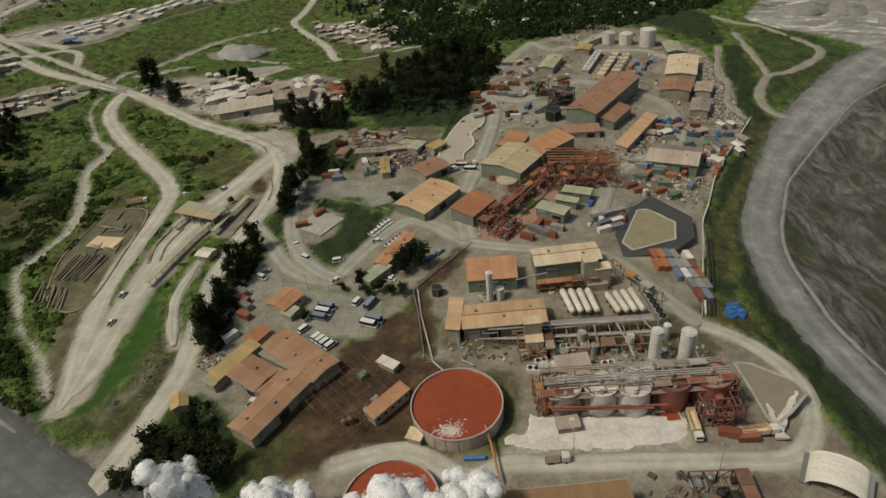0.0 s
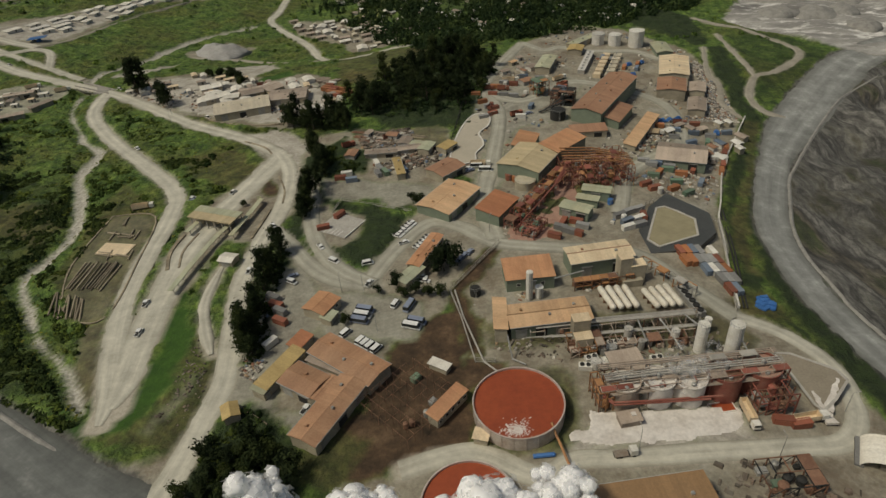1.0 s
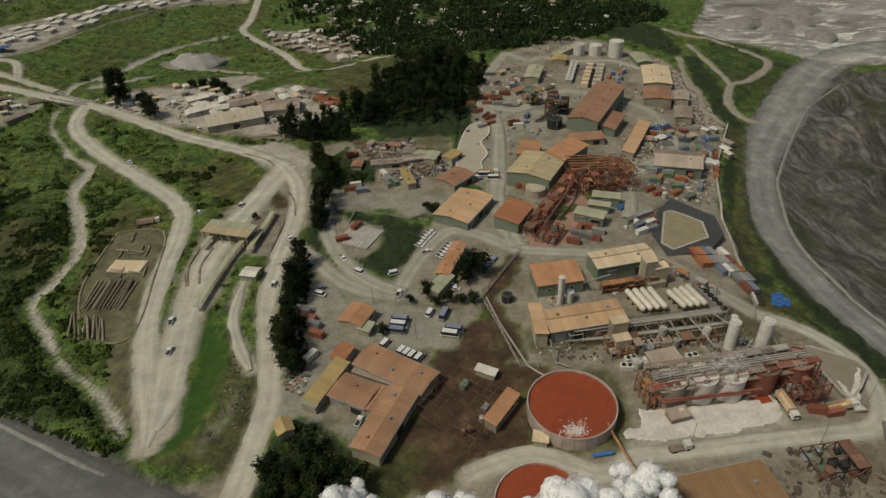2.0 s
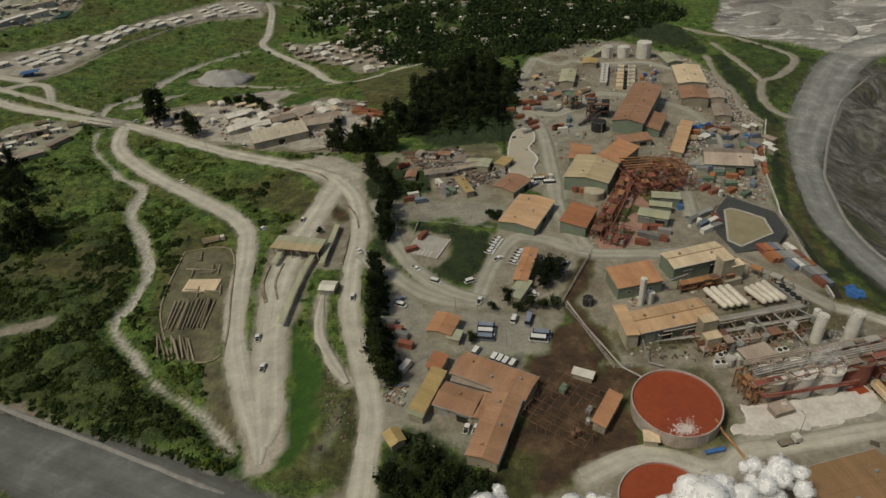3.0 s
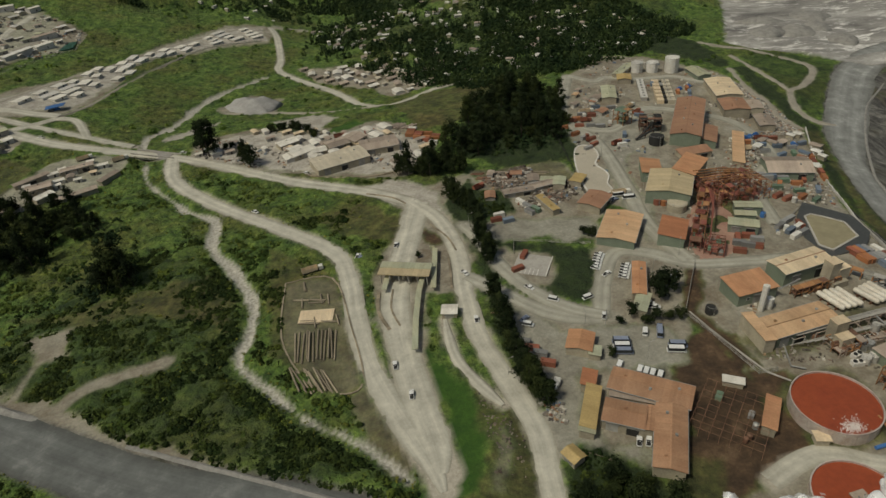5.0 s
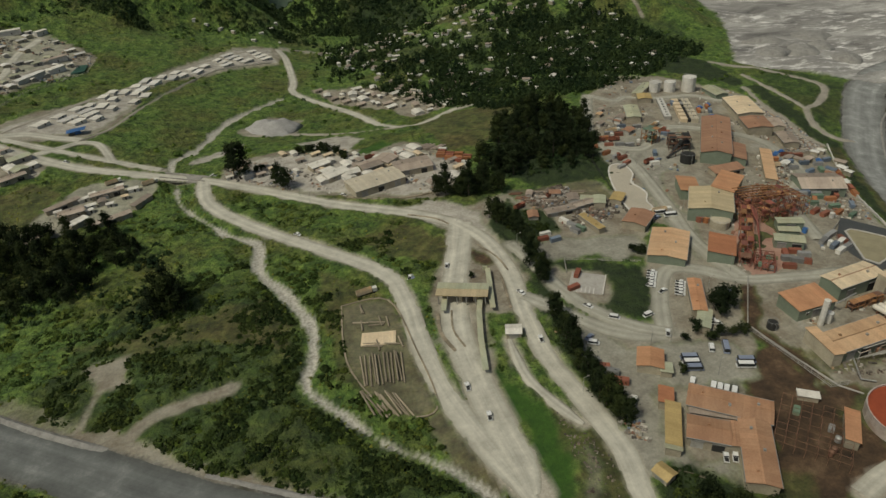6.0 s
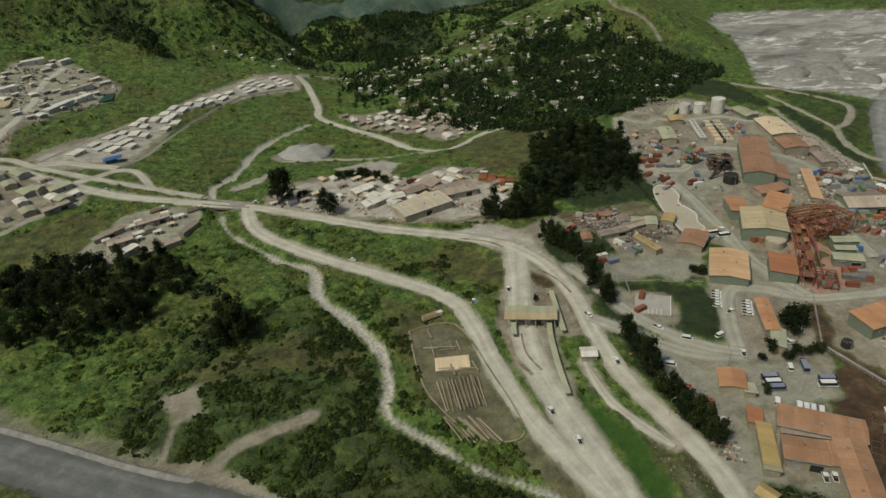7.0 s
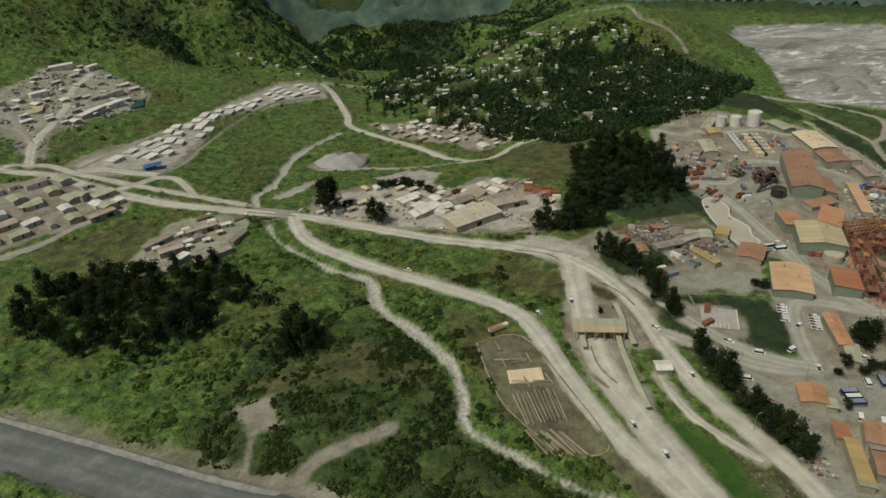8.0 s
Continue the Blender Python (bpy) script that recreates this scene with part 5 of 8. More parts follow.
    ("compound_hall", -349.8, 444.9, 15, 8.9, 13.5, 4, "roof_grey", "wall_cream", "compound building with a beige roof", 0.12, "gable", 1, 2),
    ("compound_hall", -343.9, 430.8, 12, 6, 42.4, 4, "roof_white", "wall_cream", "compound shed with a white roof", 0.12, "gable", 1, 0),
    ("compound_hall", -357.9, 458.8, 22.5, 4, 34.1, 3, "roof_grey", "wall_cream", "long low compound row with a pale roof", 0.1, "mono", 3, 0),
    ("compound_hall", -323.8, 428.8, 24.2, 4.1, 21.7, 3, "roof_grey", "wall_cream", "long low row at the compound's edge", 0.1, "mono", 3, 0),
    ("compound_hall", -367.4, 418.3, 22.3, 6, 45, 3.5, "roof_grey", "wall_cream", "pale roofed shed at the compound's corner", 0.12, "gable", 2, 0),
    ("compound_hall", -307.5, 447.8, 16, 4, 53.3, 3, "roof_grey", "wall_cream", "low shed beside the compound wall", 0.1, "mono", 1, 0),
    ("roadside_house", -415.7, 537.8, 11.7, 7.6, -31.8, 4, "roof_green", "wall_cream", "house with a pale green roof", 0.2, "gable", 1, 2),
    ("roadside_house", -395.2, 517.9, 10.3, 9.3, -51.9, 4, "roof_green", "wall_cream", "house with a grey green roof", 0.2, "gable", 1, 2),
    ("roadside_house", -397.5, 505.9, 17.8, 6.8, 31.3, 4, "roof_grey", "wall_cream", "long house with a beige roof", 0.2, "gable", 2, 2),
    ("roadside_house", -446, 531.6, 16.1, 4, 50.9, 3, "roof_green", "wall_cream", "narrow roadside building with a green roof", 0.1, "mono", 2, 0),
]
for r in BIG:
    nm, bx, by, bl, bw, brz, bh, br, bwl, blab, bp, bst, bd, bwn = r
    building(nm, bx, by, bl, bw, brz, bh, br, bwl, blab, bp, bst, 0.5, bd, bwn, cap={"oxygen_plant": "roof_umber", "filter_building": "roof_brown"}.get(nm, ""))


# ---- thickeners and tanks ----
def thickener(x, y, r, h, foam):
    t = thing("thickener_tank", x, y, 0, "huge round steel tank full of brick red slurry", "tank", "thickeners")
    bm = bmesh.new()
    ring = [(r, -1), (r, h), (r + 0.22, h), (r + 0.22, h + 0.2), (r - 0.22, h + 0.2), (r - 0.22, h - 1.2)]
    seg = 96
    vs = [[bm.verts.new((q * math.cos(2 * math.pi * i / seg), q * math.sin(2 * math.pi * i / seg), z)) for i in range(seg)] for q, z in ring]
    for a, b in zip(vs, vs[1:]):
        for i in range(seg):
            bm.faces.new((a[i], a[(i + 1) % seg], b[(i + 1) % seg], b[i]))
    part("wall", bm, "tank_wall", t, "pale streaked steel tank wall")
    bm = bmesh.new()
    bmesh.ops.create_circle(bm, cap_ends=True, segments=96, radius=r - 0.2, matrix=pose(0, 0, h - 0.6))
    part("slurry", bm, "slurry", t, "brick red slurry surface")
    for i in range(24):
        a = math.tau * i / 24
        part("stiffener", boxes((0, 0, 0, 0.16, 0.14, h)), "tank_wall", t, at=pose((r + 0.1) * math.cos(a), (r + 0.1) * math.sin(a), 0, 0, 0, math.degrees(a)))
    rnd = random.Random(4)
    if foam:
        bm = bmesh.new()
        for _ in range(420):
            a, d = rnd.uniform(0, 6.28), abs(rnd.gauss(0, 0.8))
            px, py = -0.15 * r + 2.8 * d * math.cos(a), -0.7 * r + 2.3 * d * math.sin(a)
            if math.hypot(px, py) < r - 0.9:
                bmesh.ops.create_icosphere(bm, subdivisions=1, radius=1, matrix=pose(px, py, h - 0.6, 0, 0, rnd.uniform(0, 90)) @ Matrix.Diagonal((rnd.uniform(0.1, 0.6), rnd.uniform(0.08, 0.26), 0.06, 1)))
        tagged(part("foam", bm, "foam", t), "white foam patch on the slurry", kind="stuff")
    else:
        deck = part("bridge_deck", boxes((0, -r / 2, h + 0.3, 2.2, r, 0.3), (0, -0.5, h + 0.3, 5, 5, 0.4)), "roof_grey", t, "pale feed platform")
        for s in (-1.1, 1.1):
            part("handrail", boxes((s, -r / 2, h + 0.6, 0.08, r, 0.9)), "grey_steel", deck)
    return t


thickener(-13.6, 135.2, 14.4, 5.6, True)
thickener(-32.5, 103.5, 13.5, 3.2, False)


def round_tank(name, x, y, r, h, material, label, rail=True):
    t = thing(name, x, y, 0, label, "tank")
    part("shell", lathe(bmesh.new(), [(r, -1), (r, h), (r * 0.96, h + 0.05)], 40), material, t)
    part("roof", lathe(bmesh.new(), [(r * 1.02, h), (r * 1.02, h + 0.15), (0.4, h + r * 0.14), (0.3, h + r * 0.14 + 0.3)], 40), material, t)
    if rail:
        bm = bmesh.new()
        for i in range(10):
            a = math.tau * i / 10
            post_ = part("rail_post", boxes((0, 0, 0, 0.08, 0.08, 1.1)), "grey_steel", t, at=pose(r * math.cos(a), r * math.sin(a), h)) if i == 0 else shared("rail_post", post_.data, t, pose(r * math.cos(a), r * math.sin(a), h))
        part("handrail", ring_rail(r, h + 1.1), "grey_steel", t)
    bm = bmesh.new()
    for s in (-0.3, 0.3):
        bar(bm, (s, -r - 0.3, 0), (s, -r - 0.3, h + 1), 0.1)
    for i in range(int(h / 0.5)):
        bar(bm, (-0.3, -r - 0.3, 0.5 * i + 0.3), (0.3, -r - 0.3, 0.5 * i + 0.3), 0.06)
    part("ladder", bm, "grey_steel", t)
    return t


round_tank("fuel_tank", 133, 478, 5.7, 12, "white", "tall white storage tank", True)
round_tank("fuel_tank", 106, 487, 4.8, 8, "pale", "grey cylindrical storage tank")
round_tank("fuel_tank", 118, 483, 4.8, 8, "pale", "grey cylindrical storage tank")
round_tank("column", -0.3, 190.5, 1.3, 13, "white", "slender white process column", False)
round_tank("column", 3.6, 190.8, 1.6, 5, "white", "short white process vessel", False)
round_tank("lime_silo", 53.3, 156, 2.0, 12.5, "white", "tall dusty white silo")
round_tank("lime_silo", 61.2, 150, 2.4, 17.5, "white", "tallest dusty white silo with a caged ladder")


# ---- trees ----
def tree_meshes(seed, h, r, tall):
    """A tapered trunk with limbs, and a crown of many small ragged sprays round the limbs."""
    rnd = random.Random(seed)
    bm = bmesh.new()
    pipe(bm, (0, 0, -0.5), (0.2, 0.1, h * 0.9), h * 0.02, 6, h * 0.006)
    tips = []
    for i in range(16 if tall else 11):
        k = rnd.uniform(0.18 if tall else 0.3, 0.97)
        a = rnd.uniform(0, 6.28)
        reach = r * (math.sin(min(1.0, (1.05 - k) * 1.5) * 1.5) if tall else math.sqrt(max(0.05, 1 - (2 * k - 1.15) ** 2))) * rnd.uniform(0.5, 1.1)
        tip = Vector((math.cos(a) * reach, math.sin(a) * reach, h * k + reach * 0.25))
        pipe(bm, (0, 0, h * k * 0.85), tip, h * 0.007, 4, h * 0.002)
        tips += [tip, tip * 0.6 + Vector((0, 0, h * k)) * 0.4]
    trunk = bpy.data.meshes.new("trunk")
    bm.to_mesh(trunk), bm.free()
    trunk.materials.append(M["bark"])
    verts, faces = [], []
    for tip in tips + [Vector((0, 0, h * q)) for q in (0.5, 0.65, 0.8, 0.95)]:
        s = r * rnd.uniform(0.28, 0.5)
        for _ in range(23):
            d = Vector((rnd.gauss(0, 1), rnd.gauss(0, 1), rnd.gauss(0, 0.9)))
            c = tip + d * s * 0.58
            out_ = d.normalized() + Vector((tip.x, tip.y, 0)) * 0.2 / r + Vector((rnd.gauss(0, 0.4), rnd.gauss(0, 0.4), 0.25))
            u = out_.cross(Vector((rnd.gauss(0, 1), rnd.gauss(0, 1), rnd.gauss(0, 1)))).normalized() * s * rnd.uniform(0.26, 0.52)
            w = out_.cross(u).normalized() * s * rnd.uniform(0.13, 0.28)
            i = len(verts)
            verts += [c - u, c + w, c + u, c - w + u * 0.3, c + u.cross(w).normalized() * s * 0.14]
            faces += [(i, i + 1, i + 4), (i + 1, i + 2, i + 4), (i + 2, i + 3, i + 4), (i + 3, i, i + 4)]
    return trunk, mesh_from("crown", [tuple(v) for v in verts], faces, "leaf")


TREES = [tree_meshes(s, h, r, tall) for s, h, r, tall in ((1, 15, 3.2, True), (2, 12, 3.4, True), (3, 9, 3.6, False), (4, 6, 3.0, False), (5, 17, 3.6, True))]


def tree(kind, x, y, scale, label, group):
    t = thing("tree", x, y, 0, label, "tree", group)
    a = random.random() * 6.28
    for nm, me in zip(("trunk", "crown"), TREES[kind]):
        shared(nm, me, t, Matrix.Rotation(a, 4, "Z") @ Matrix.Diagonal((scale, scale, scale * random.uniform(0.85, 1.1), 1)))
    return t


def wood(pts, count, kinds, label, group, lo=0.75, hi=1.2, gap=2.2):
    arr, done, tries = pts, [], 0
    x0, x1, y0, y1 = min(p[0] for p in pts), max(p[0] for p in pts), min(p[1] for p in pts), max(p[1] for p in pts)
    while len(done) < count and tries < count * 40:
        tries += 1
        x, y = random.uniform(x0, x1), random.uniform(y0, y1)
        if float(inside(np.float64(x), np.float64(y), arr)) < 0 or any((x - a) ** 2 + (y - b) ** 2 < gap * gap for a, b in done):
            continue
        done.append((x, y))
        tree(random.choice(kinds), x, y, random.uniform(lo, hi), label, group)


def row(pts, count, kinds, label, group, spread=1.5, lo=0.8, hi=1.15):
    line = smooth(pts, 6)
    for i in range(count):
        x, y = line[int((i + random.random() * 0.6) / count * (len(line) - 1))]
        tree(random.choice(kinds), x + random.gauss(0, spread), y + random.gauss(0, spread), random.uniform(lo, hi), label, group)


wood([(-98, 388), (-76, 420), (-58, 448), (-40, 486), (-2, 498), (24, 450), (4, 396), (-12, 378), (-40, 380), (-72, 378)], 100, (0, 1, 2, 2, 4), "tall dark casuarina tree in the wood", "wood behind the scrapyard", 0.95, 1.35, gap=4.6)
wood([(-122, 376), (-104, 366), (-82, 364), (-80, 372), (-100, 378), (-118, 384)], 18, (0, 4, 1, 2), "tall dark tree beside the camp hall", "trees beside the camp", 0.9, 1.2, gap=3.5)
wood([(-431, 389), (-427, 425), (-383, 428), (-340, 416), (-310, 411), (-305, 379), (-332, 345), (-360, 337), (-396, 352)], 76, (0, 1, 2, 2), "dark tree in the grove above the haul road", "grove above the haul road", 1.0, 1.5, gap=6.2)
row([(-101, 335), (-92, 312), (-96, 278), (-97, 262)], 20, (0, 1, 4), "tall dark roadside tree", "trees along the road")
row([(-105, 237), (-109, 205), (-108, 180), (-105, 171)], 22, (0, 1, 4), "tall dark roadside tree", "trees along the road", 2.2)
wood([(-108, 139), (-92, 133), (-80, 120), (-86, 108), (-116, 116)], 16, (2, 3, 3), "dark leafy tree below the workshops", "trees below the workshops", gap=3.5)
for _x, _y, _k, _s in ((-243, 462, 4, 1.75), (-239, 466, 0, 1.7), (-247, 468, 0, 1.6), (-216, 436, 0, 1.4), (-212, 431, 1, 1.4), (-219, 440, 1, 1.0), (-285, 318, 0, 1.5), (-280, 313, 1, 1.6), (-277, 319, 0, 1.4), (-288, 312, 1, 1.4), (-281, 323, 4, 1.2), (-274, 312, 1, 1.3), (-306, 372, 1, 0.9), (-303, 380, 0, 0.8),
                       (-33, 218, 3, 1.5), (-29, 215, 3, 1.5), (-35, 213, 3, 1.4), (-52, 206, 3, 1.0), (-50, 199, 3, 0.8), (-45, 200, 3, 0.9), (-40, 198, 3, 0.8), (-35, 197, 3, 0.8), (-60, 203, 3, 0.6), (-72, 186, 3, 0.7), (-41, 268, 3, 0.9), (-44, 272, 3, 0.8), (-130, 283, 3, 0.5)):
    tree(_k, _x, _y, _s, "single dark leafy tree" if _k == 3 else "tall dark casuarina tree standing alone", "single trees")


row([(-200, 497), (-190, 492), (-180, 490), (-171, 474), (-165, 459)], 16, (3, 2, 3), "dark leafy tree behind the camp houses", "trees behind the camp", 1.5, 0.6, 0.95)
row([(-246, 474), (-236, 470), (-226, 466)], 5, (3, 3), "small leafy tree beside the camp road", "trees behind the camp", 2.0, 0.5, 0.9)


def scattered(name, count, region, keep, size, material, label, flat=0.6, seed=1, category="shrub"):
    """Many small ragged clumps as one sheet of stuff."""
    rs = np.random.RandomState(seed)
    x, y = region(rs, count * 4)
    ok = keep(x, y, rs)
    x, y = x[ok][:count], y[ok][:count]
    n, k = len(x), 13
    s = size(x, y, rs)
    unit = lambda a: a / np.linalg.norm(a, axis=2)[:, :, None]
    d = unit(rs.normal(0, 1, (n, k, 3)) + (0, 0, 0.35))
    d[:, :, 2] = np.abs(d[:, :, 2])
    form = np.stack([s * rs.uniform(0.75, 1.15, n), s * rs.uniform(0.75, 1.15, n), s * flat * rs.uniform(0.9, 1.5, n)], 1)[:, None]
    c = d * form * rs.uniform(0.55, 1.05, (n, k))[:, :, None]
    out_ = unit(d / form + rs.normal(0, 0.33, (n, k, 3)) / s[:, None, None])
    u = unit(np.cross(out_, rs.normal(0, 1, (n, k, 3))))
    w = np.cross(out_, u)
    u = u * (s[:, None] * rs.uniform(0.3, 0.55, (n, k)))[:, :, None]
    w = w * (s[:, None] * rs.uniform(0.22, 0.42, (n, k)))[:, :, None]
    drop = out_ * (0.16 * s)[:, None, None]
    c = c + np.stack([x, y, base_height(x, y) - 0.1 * s * flat], 1)[:, None]
    v = np.stack([c - u, c + w - drop, c + u, c - w - drop], 2)
    tri = np.array([(0, 1, 2), (0, 2, 3)])
    me = bpy.data.meshes.new(name)
    me.from_pydata(v.reshape(-1, 3).tolist(), [], (tri[None] + 4 * np.arange(n * k)[:, None, None]).reshape(-1, 3).tolist())
    me.attributes.new("tint", "FLOAT", "POINT").data.foreach_set("value", np.repeat(rs.rand(n), 4 * k).astype(np.float32))
    me.materials.append(M[material])
    return tagged(new(name, me), label, category, kind="stuff")


def veg(x, y, rs, limit=0.3):
    m = paint(x, y)
    return (m["g"] + m["b"] + m["p"] + m["k"] + m["r"] + m["s"] + m["l"] + m["t"] + m["y"] < limit) & (vnoise(x, y, 25, 12) + 0.25 * rs.rand(len(x)) > 0.42 - limit + 0.3)


def off_roads(x, y, gap):
    ok = seg_dist(x, y, STREAM) > 5.5
    for w, pts in ROADS.values():
        ok &= seg_dist(x, y, pts) > w / 2 + gap
    return ok


scattered("low_shrubs", 6200, lambda rs, n: (rs.uniform(-430, -110, n), rs.uniform(140, 480, n)), lambda x, y, rs: veg(x, y, rs) & off_roads(x, y, 4) & (vnoise(x, y, 34, 23) + 0.35 * (vnoise(x, y, 9, 24) - 0.5) + 0.12 * rs.normal(0, 1, len(x)) > 0.52 - 0.22 * sig((300 - y) / 15) * sig((-x - 225) / 10)), lambda x, y, rs: rs.uniform(0.5, 1.3, len(x)) + 1.8 * rs.rand(len(x)) ** 4, "leaf_light", "low green shrubs and cane grass over the slope", flat=0.5)
scattered("dark_scrub", 5600, lambda rs, n: (rs.uniform(-330, -160, n), rs.uniform(140, 345, n)), lambda x, y, rs: veg(x, y, rs, 0.7) & off_roads(x, y, 4) & (0.5 * vnoise(x, y, 26, 46) + 0.5 * vnoise(x, y, 8, 47) + 0.1 * rs.normal(0, 1, len(x)) > 0.44 + 0.2 * sig((y - 290) / 15)), lambda x, y, rs: rs.uniform(0.7, 1.7, len(x)) + 1.2 * rs.rand(len(x)) ** 3, "scrub_leaf", "dark green bushes between the stream and haul road", flat=0.6, seed=9)
scattered("grass_tussocks", 5200, lambda rs, n: (rs.uniform(-430, -150, n), rs.uniform(150, 520, n)), lambda x, y, rs: veg(x, y, rs, 0.7), lambda x, y, rs: rs.uniform(0.35, 0.95, len(x)), "grass_blade", "tall yellow green grass tussocks over the valley slope", flat=0.4, seed=7, category="grass")
scattered("far_scrub", 1300, lambda rs, n: (rs.uniform(-900, 500, n), rs.uniform(480, 930, n)), veg, lambda x, y, rs: rs.uniform(1.0, 2.4, len(x)) + 2.5 * rs.rand(len(x)) ** 4, "meadow_leaf", "far green scrub on the hills", seed=2)
scattered("mountain_scrub", 6000, lambda rs, n: (rs.uniform(-700, 380, n), rs.uniform(925, 1130, n)), veg, lambda x, y, rs: rs.uniform(1.0, 3.0, len(x)), "hill_leaf", "green bushes on the mountain spurs", flat=0.6, seed=12)


def gully_wood(x, y, rs):
    gorge = 1 - np.abs(2 * vnoise(x + 0.6 * y, y - 0.5 * x, 120, 8) - 1)
    m = paint(x, y)
    return (0.5 * gorge + 0.45 * spur(x, y) + 0.5 * (vnoise(x, y, 45, 19) - 0.5) + 0.4 * (vnoise(x, y, 15, 20) - 0.5) + 0.06 * rs.normal(0, 1, len(x)) < 0.78) & (m["t"] + m["g"] + m["p"] < 0.1) & (y > 925 + 0.1 * x + 60 * sig((-x - 200) / 20))


scattered("mountain_forest", 5500, lambda rs, n: (rs.uniform(-760, 360, n), 900 + 480 * rs.rand(n) ** 1.2), gully_wood, lambda x, y, rs: rs.uniform(2.0, 5.0, len(x)), "far_leaf", "dark rainforest patches on the far hills", flat=1.3, seed=5, category="trees")
scattered("slope_trees", 11500, lambda rs, n: (rs.uniform(-640, -165, n), 925 + 210 * rs.rand(n)), lambda x, y, rs: (0.95 - 0.75 * spur(x, y) + 0.5 * (vnoise(x, y, 60, 31) - 0.5) + 0.3 * (vnoise(x, y, 17, 32) - 0.5) + 0.07 * rs.normal(0, 1, len(x)) + 0.004 * np.minimum(y - 985, 60) > 0.42) & (paint(x, y)["g"] < 0.05), lambda x, y, rs: rs.uniform(1.2, 3.6, len(x)), "far_leaf", "dark trees in the folds of the mountain slope", flat=1.3, seed=8, category="trees")
scattered("ridge_trees", 3200, lambda rs, n: (rs.uniform(-170, 150, n), rs.uniform(890, 1090, n)), lambda x, y, rs: (0.9 - 0.7 * spur(x, y) + 0.4 * (vnoise(x, y, 40, 33) - 0.5) + 0.3 * (vnoise(x, y, 14, 34) - 0.5) + 0.45 * sig((-x - 80) / 12) + 0.07 * rs.normal(0, 1, len(x)) > 0.66) & (crest(x, y) > -44), lambda x, y, rs: rs.uniform(1.4, 3.6, len(x)), "far_leaf", "dark trees on the gullied ridge behind the village", flat=1.4, seed=14, category="trees")
_wood = [(-98, 388), (-76, 420), (-58, 448), (-40, 486), (-2, 498), (24, 450), (4, 396), (-8, 378), (-40, 374), (-72, 378)]
scattered("wood_undergrowth", 650, lambda rs, n: (rs.uniform(-98, 24, n), rs.uniform(374, 498, n)), lambda x, y, rs: inside(x, y, _wood) > 0, lambda x, y, rs: rs.uniform(1.4, 3.4, len(x)), "far_leaf", "dark saplings and undergrowth between the trees", flat=0.8, seed=71, category="undergrowth")
_bank = [(-111, 144), (-103, 148), (-97, 145), (-91, 136), (-89, 118), (-96, 110), (-112, 114), (-117, 128)]
scattered("bank_bushes", 220, lambda rs, n: (rs.uniform(-118, -78, n), rs.uniform(106, 148, n)), lambda x, y, rs: (inside(x, y, _bank) > 1) & (np.hypot(x + 107.6, y - 145.3) > 5), lambda x, y, rs: rs.uniform(0.9, 2.3, len(x)), "scrub_leaf", "dark bushes on the bank below the workshops", flat=0.9, seed=72, category="bush")
_nook = [(-94, 345), (-68, 330), (-68, 308), (-88, 306), (-96, 320)]
scattered("yard_bushes", 150, lambda rs, n: (rs.uniform(-96, -68, n), rs.uniform(306, 345, n)), lambda x, y, rs: (inside(x, y, _nook) > 1) & (vnoise(x, y, 7, 51) > 0.4), lambda x, y, rs: rs.uniform(0.9, 2.0, len(x)), "scrub_leaf", "dark bushes beside the scrapyard", flat=0.9, seed=73, category="bush")
_verge = [(-111, 170), (-104, 168), (-100, 180), (-103, 205), (-100, 238), (-106, 240), (-113, 215), (-112, 190)]
scattered("roadside_scrub", 190, lambda rs, n: (rs.uniform(-113, -99, n), rs.uniform(168, 240, n)), lambda x, y, rs: (inside(x, y, _verge) > 0.5) & (seg_dist(x, y, ROADS["east_road"][1]) > 6.5), lambda x, y, rs: rs.uniform(0.7, 1.9, len(x)), "scrub_leaf", "dark scrub under the roadside trees", flat=0.9, seed=74, category="scrub")
_grove = [(-399, 356), (-348, 325), (-334, 338), (-299, 308), (-276, 300), (-270, 350), (-285, 385), (-300, 400), (-355, 420), (-416, 424)]
scattered("grove_scrub", 420, lambda rs, n: (rs.uniform(-440, -250, n), rs.uniform(280, 430, n)), lambda x, y, rs: (inside(x, y, _grove) > 0) & (vnoise(x, y, 14, 61) > 0.36), lambda x, y, rs: rs.uniform(1.2, 3.2, len(x)), "far_leaf", "dark bushes and saplings between the grove's trees", flat=1.1, seed=75, category="scrub")
_hill = [(-143, 865), (-68, 970), (70, 895), (179, 768), (230, 583), (126, 530), (60, 510), (-30, 510), (-60, 570), (-103, 660), (-160, 744)]
scattered("far_woods", 6800, lambda rs, n: (rs.uniform(-160, 240, n), rs.uniform(510, 970, n)), lambda x, y, rs: (inside(x, y, _hill) > 0) & (0.55 * vnoise(x, y, 26, 13) + 0.45 * vnoise(x, y, 9, 27) + 0.1 * rs.normal(0, 1, len(x)) > 0.4 + 0.26 * sig((y - 0.3 * x - 690) / 25)), lambda x, y, rs: rs.uniform(1.4, 3.8, len(x)), "far_leaf", "far dark woods round the hillside village", flat=2.4, seed=3, category="trees")


# ---- vehicles, containers and other repeats ----
def put(ob, rows):
    """Copies of a thing at rows of x, y and turn."""
    for x, y, rz in rows:
        copy_thing(ob, pose(x, y, gz(x, y), 0, 0, rz))


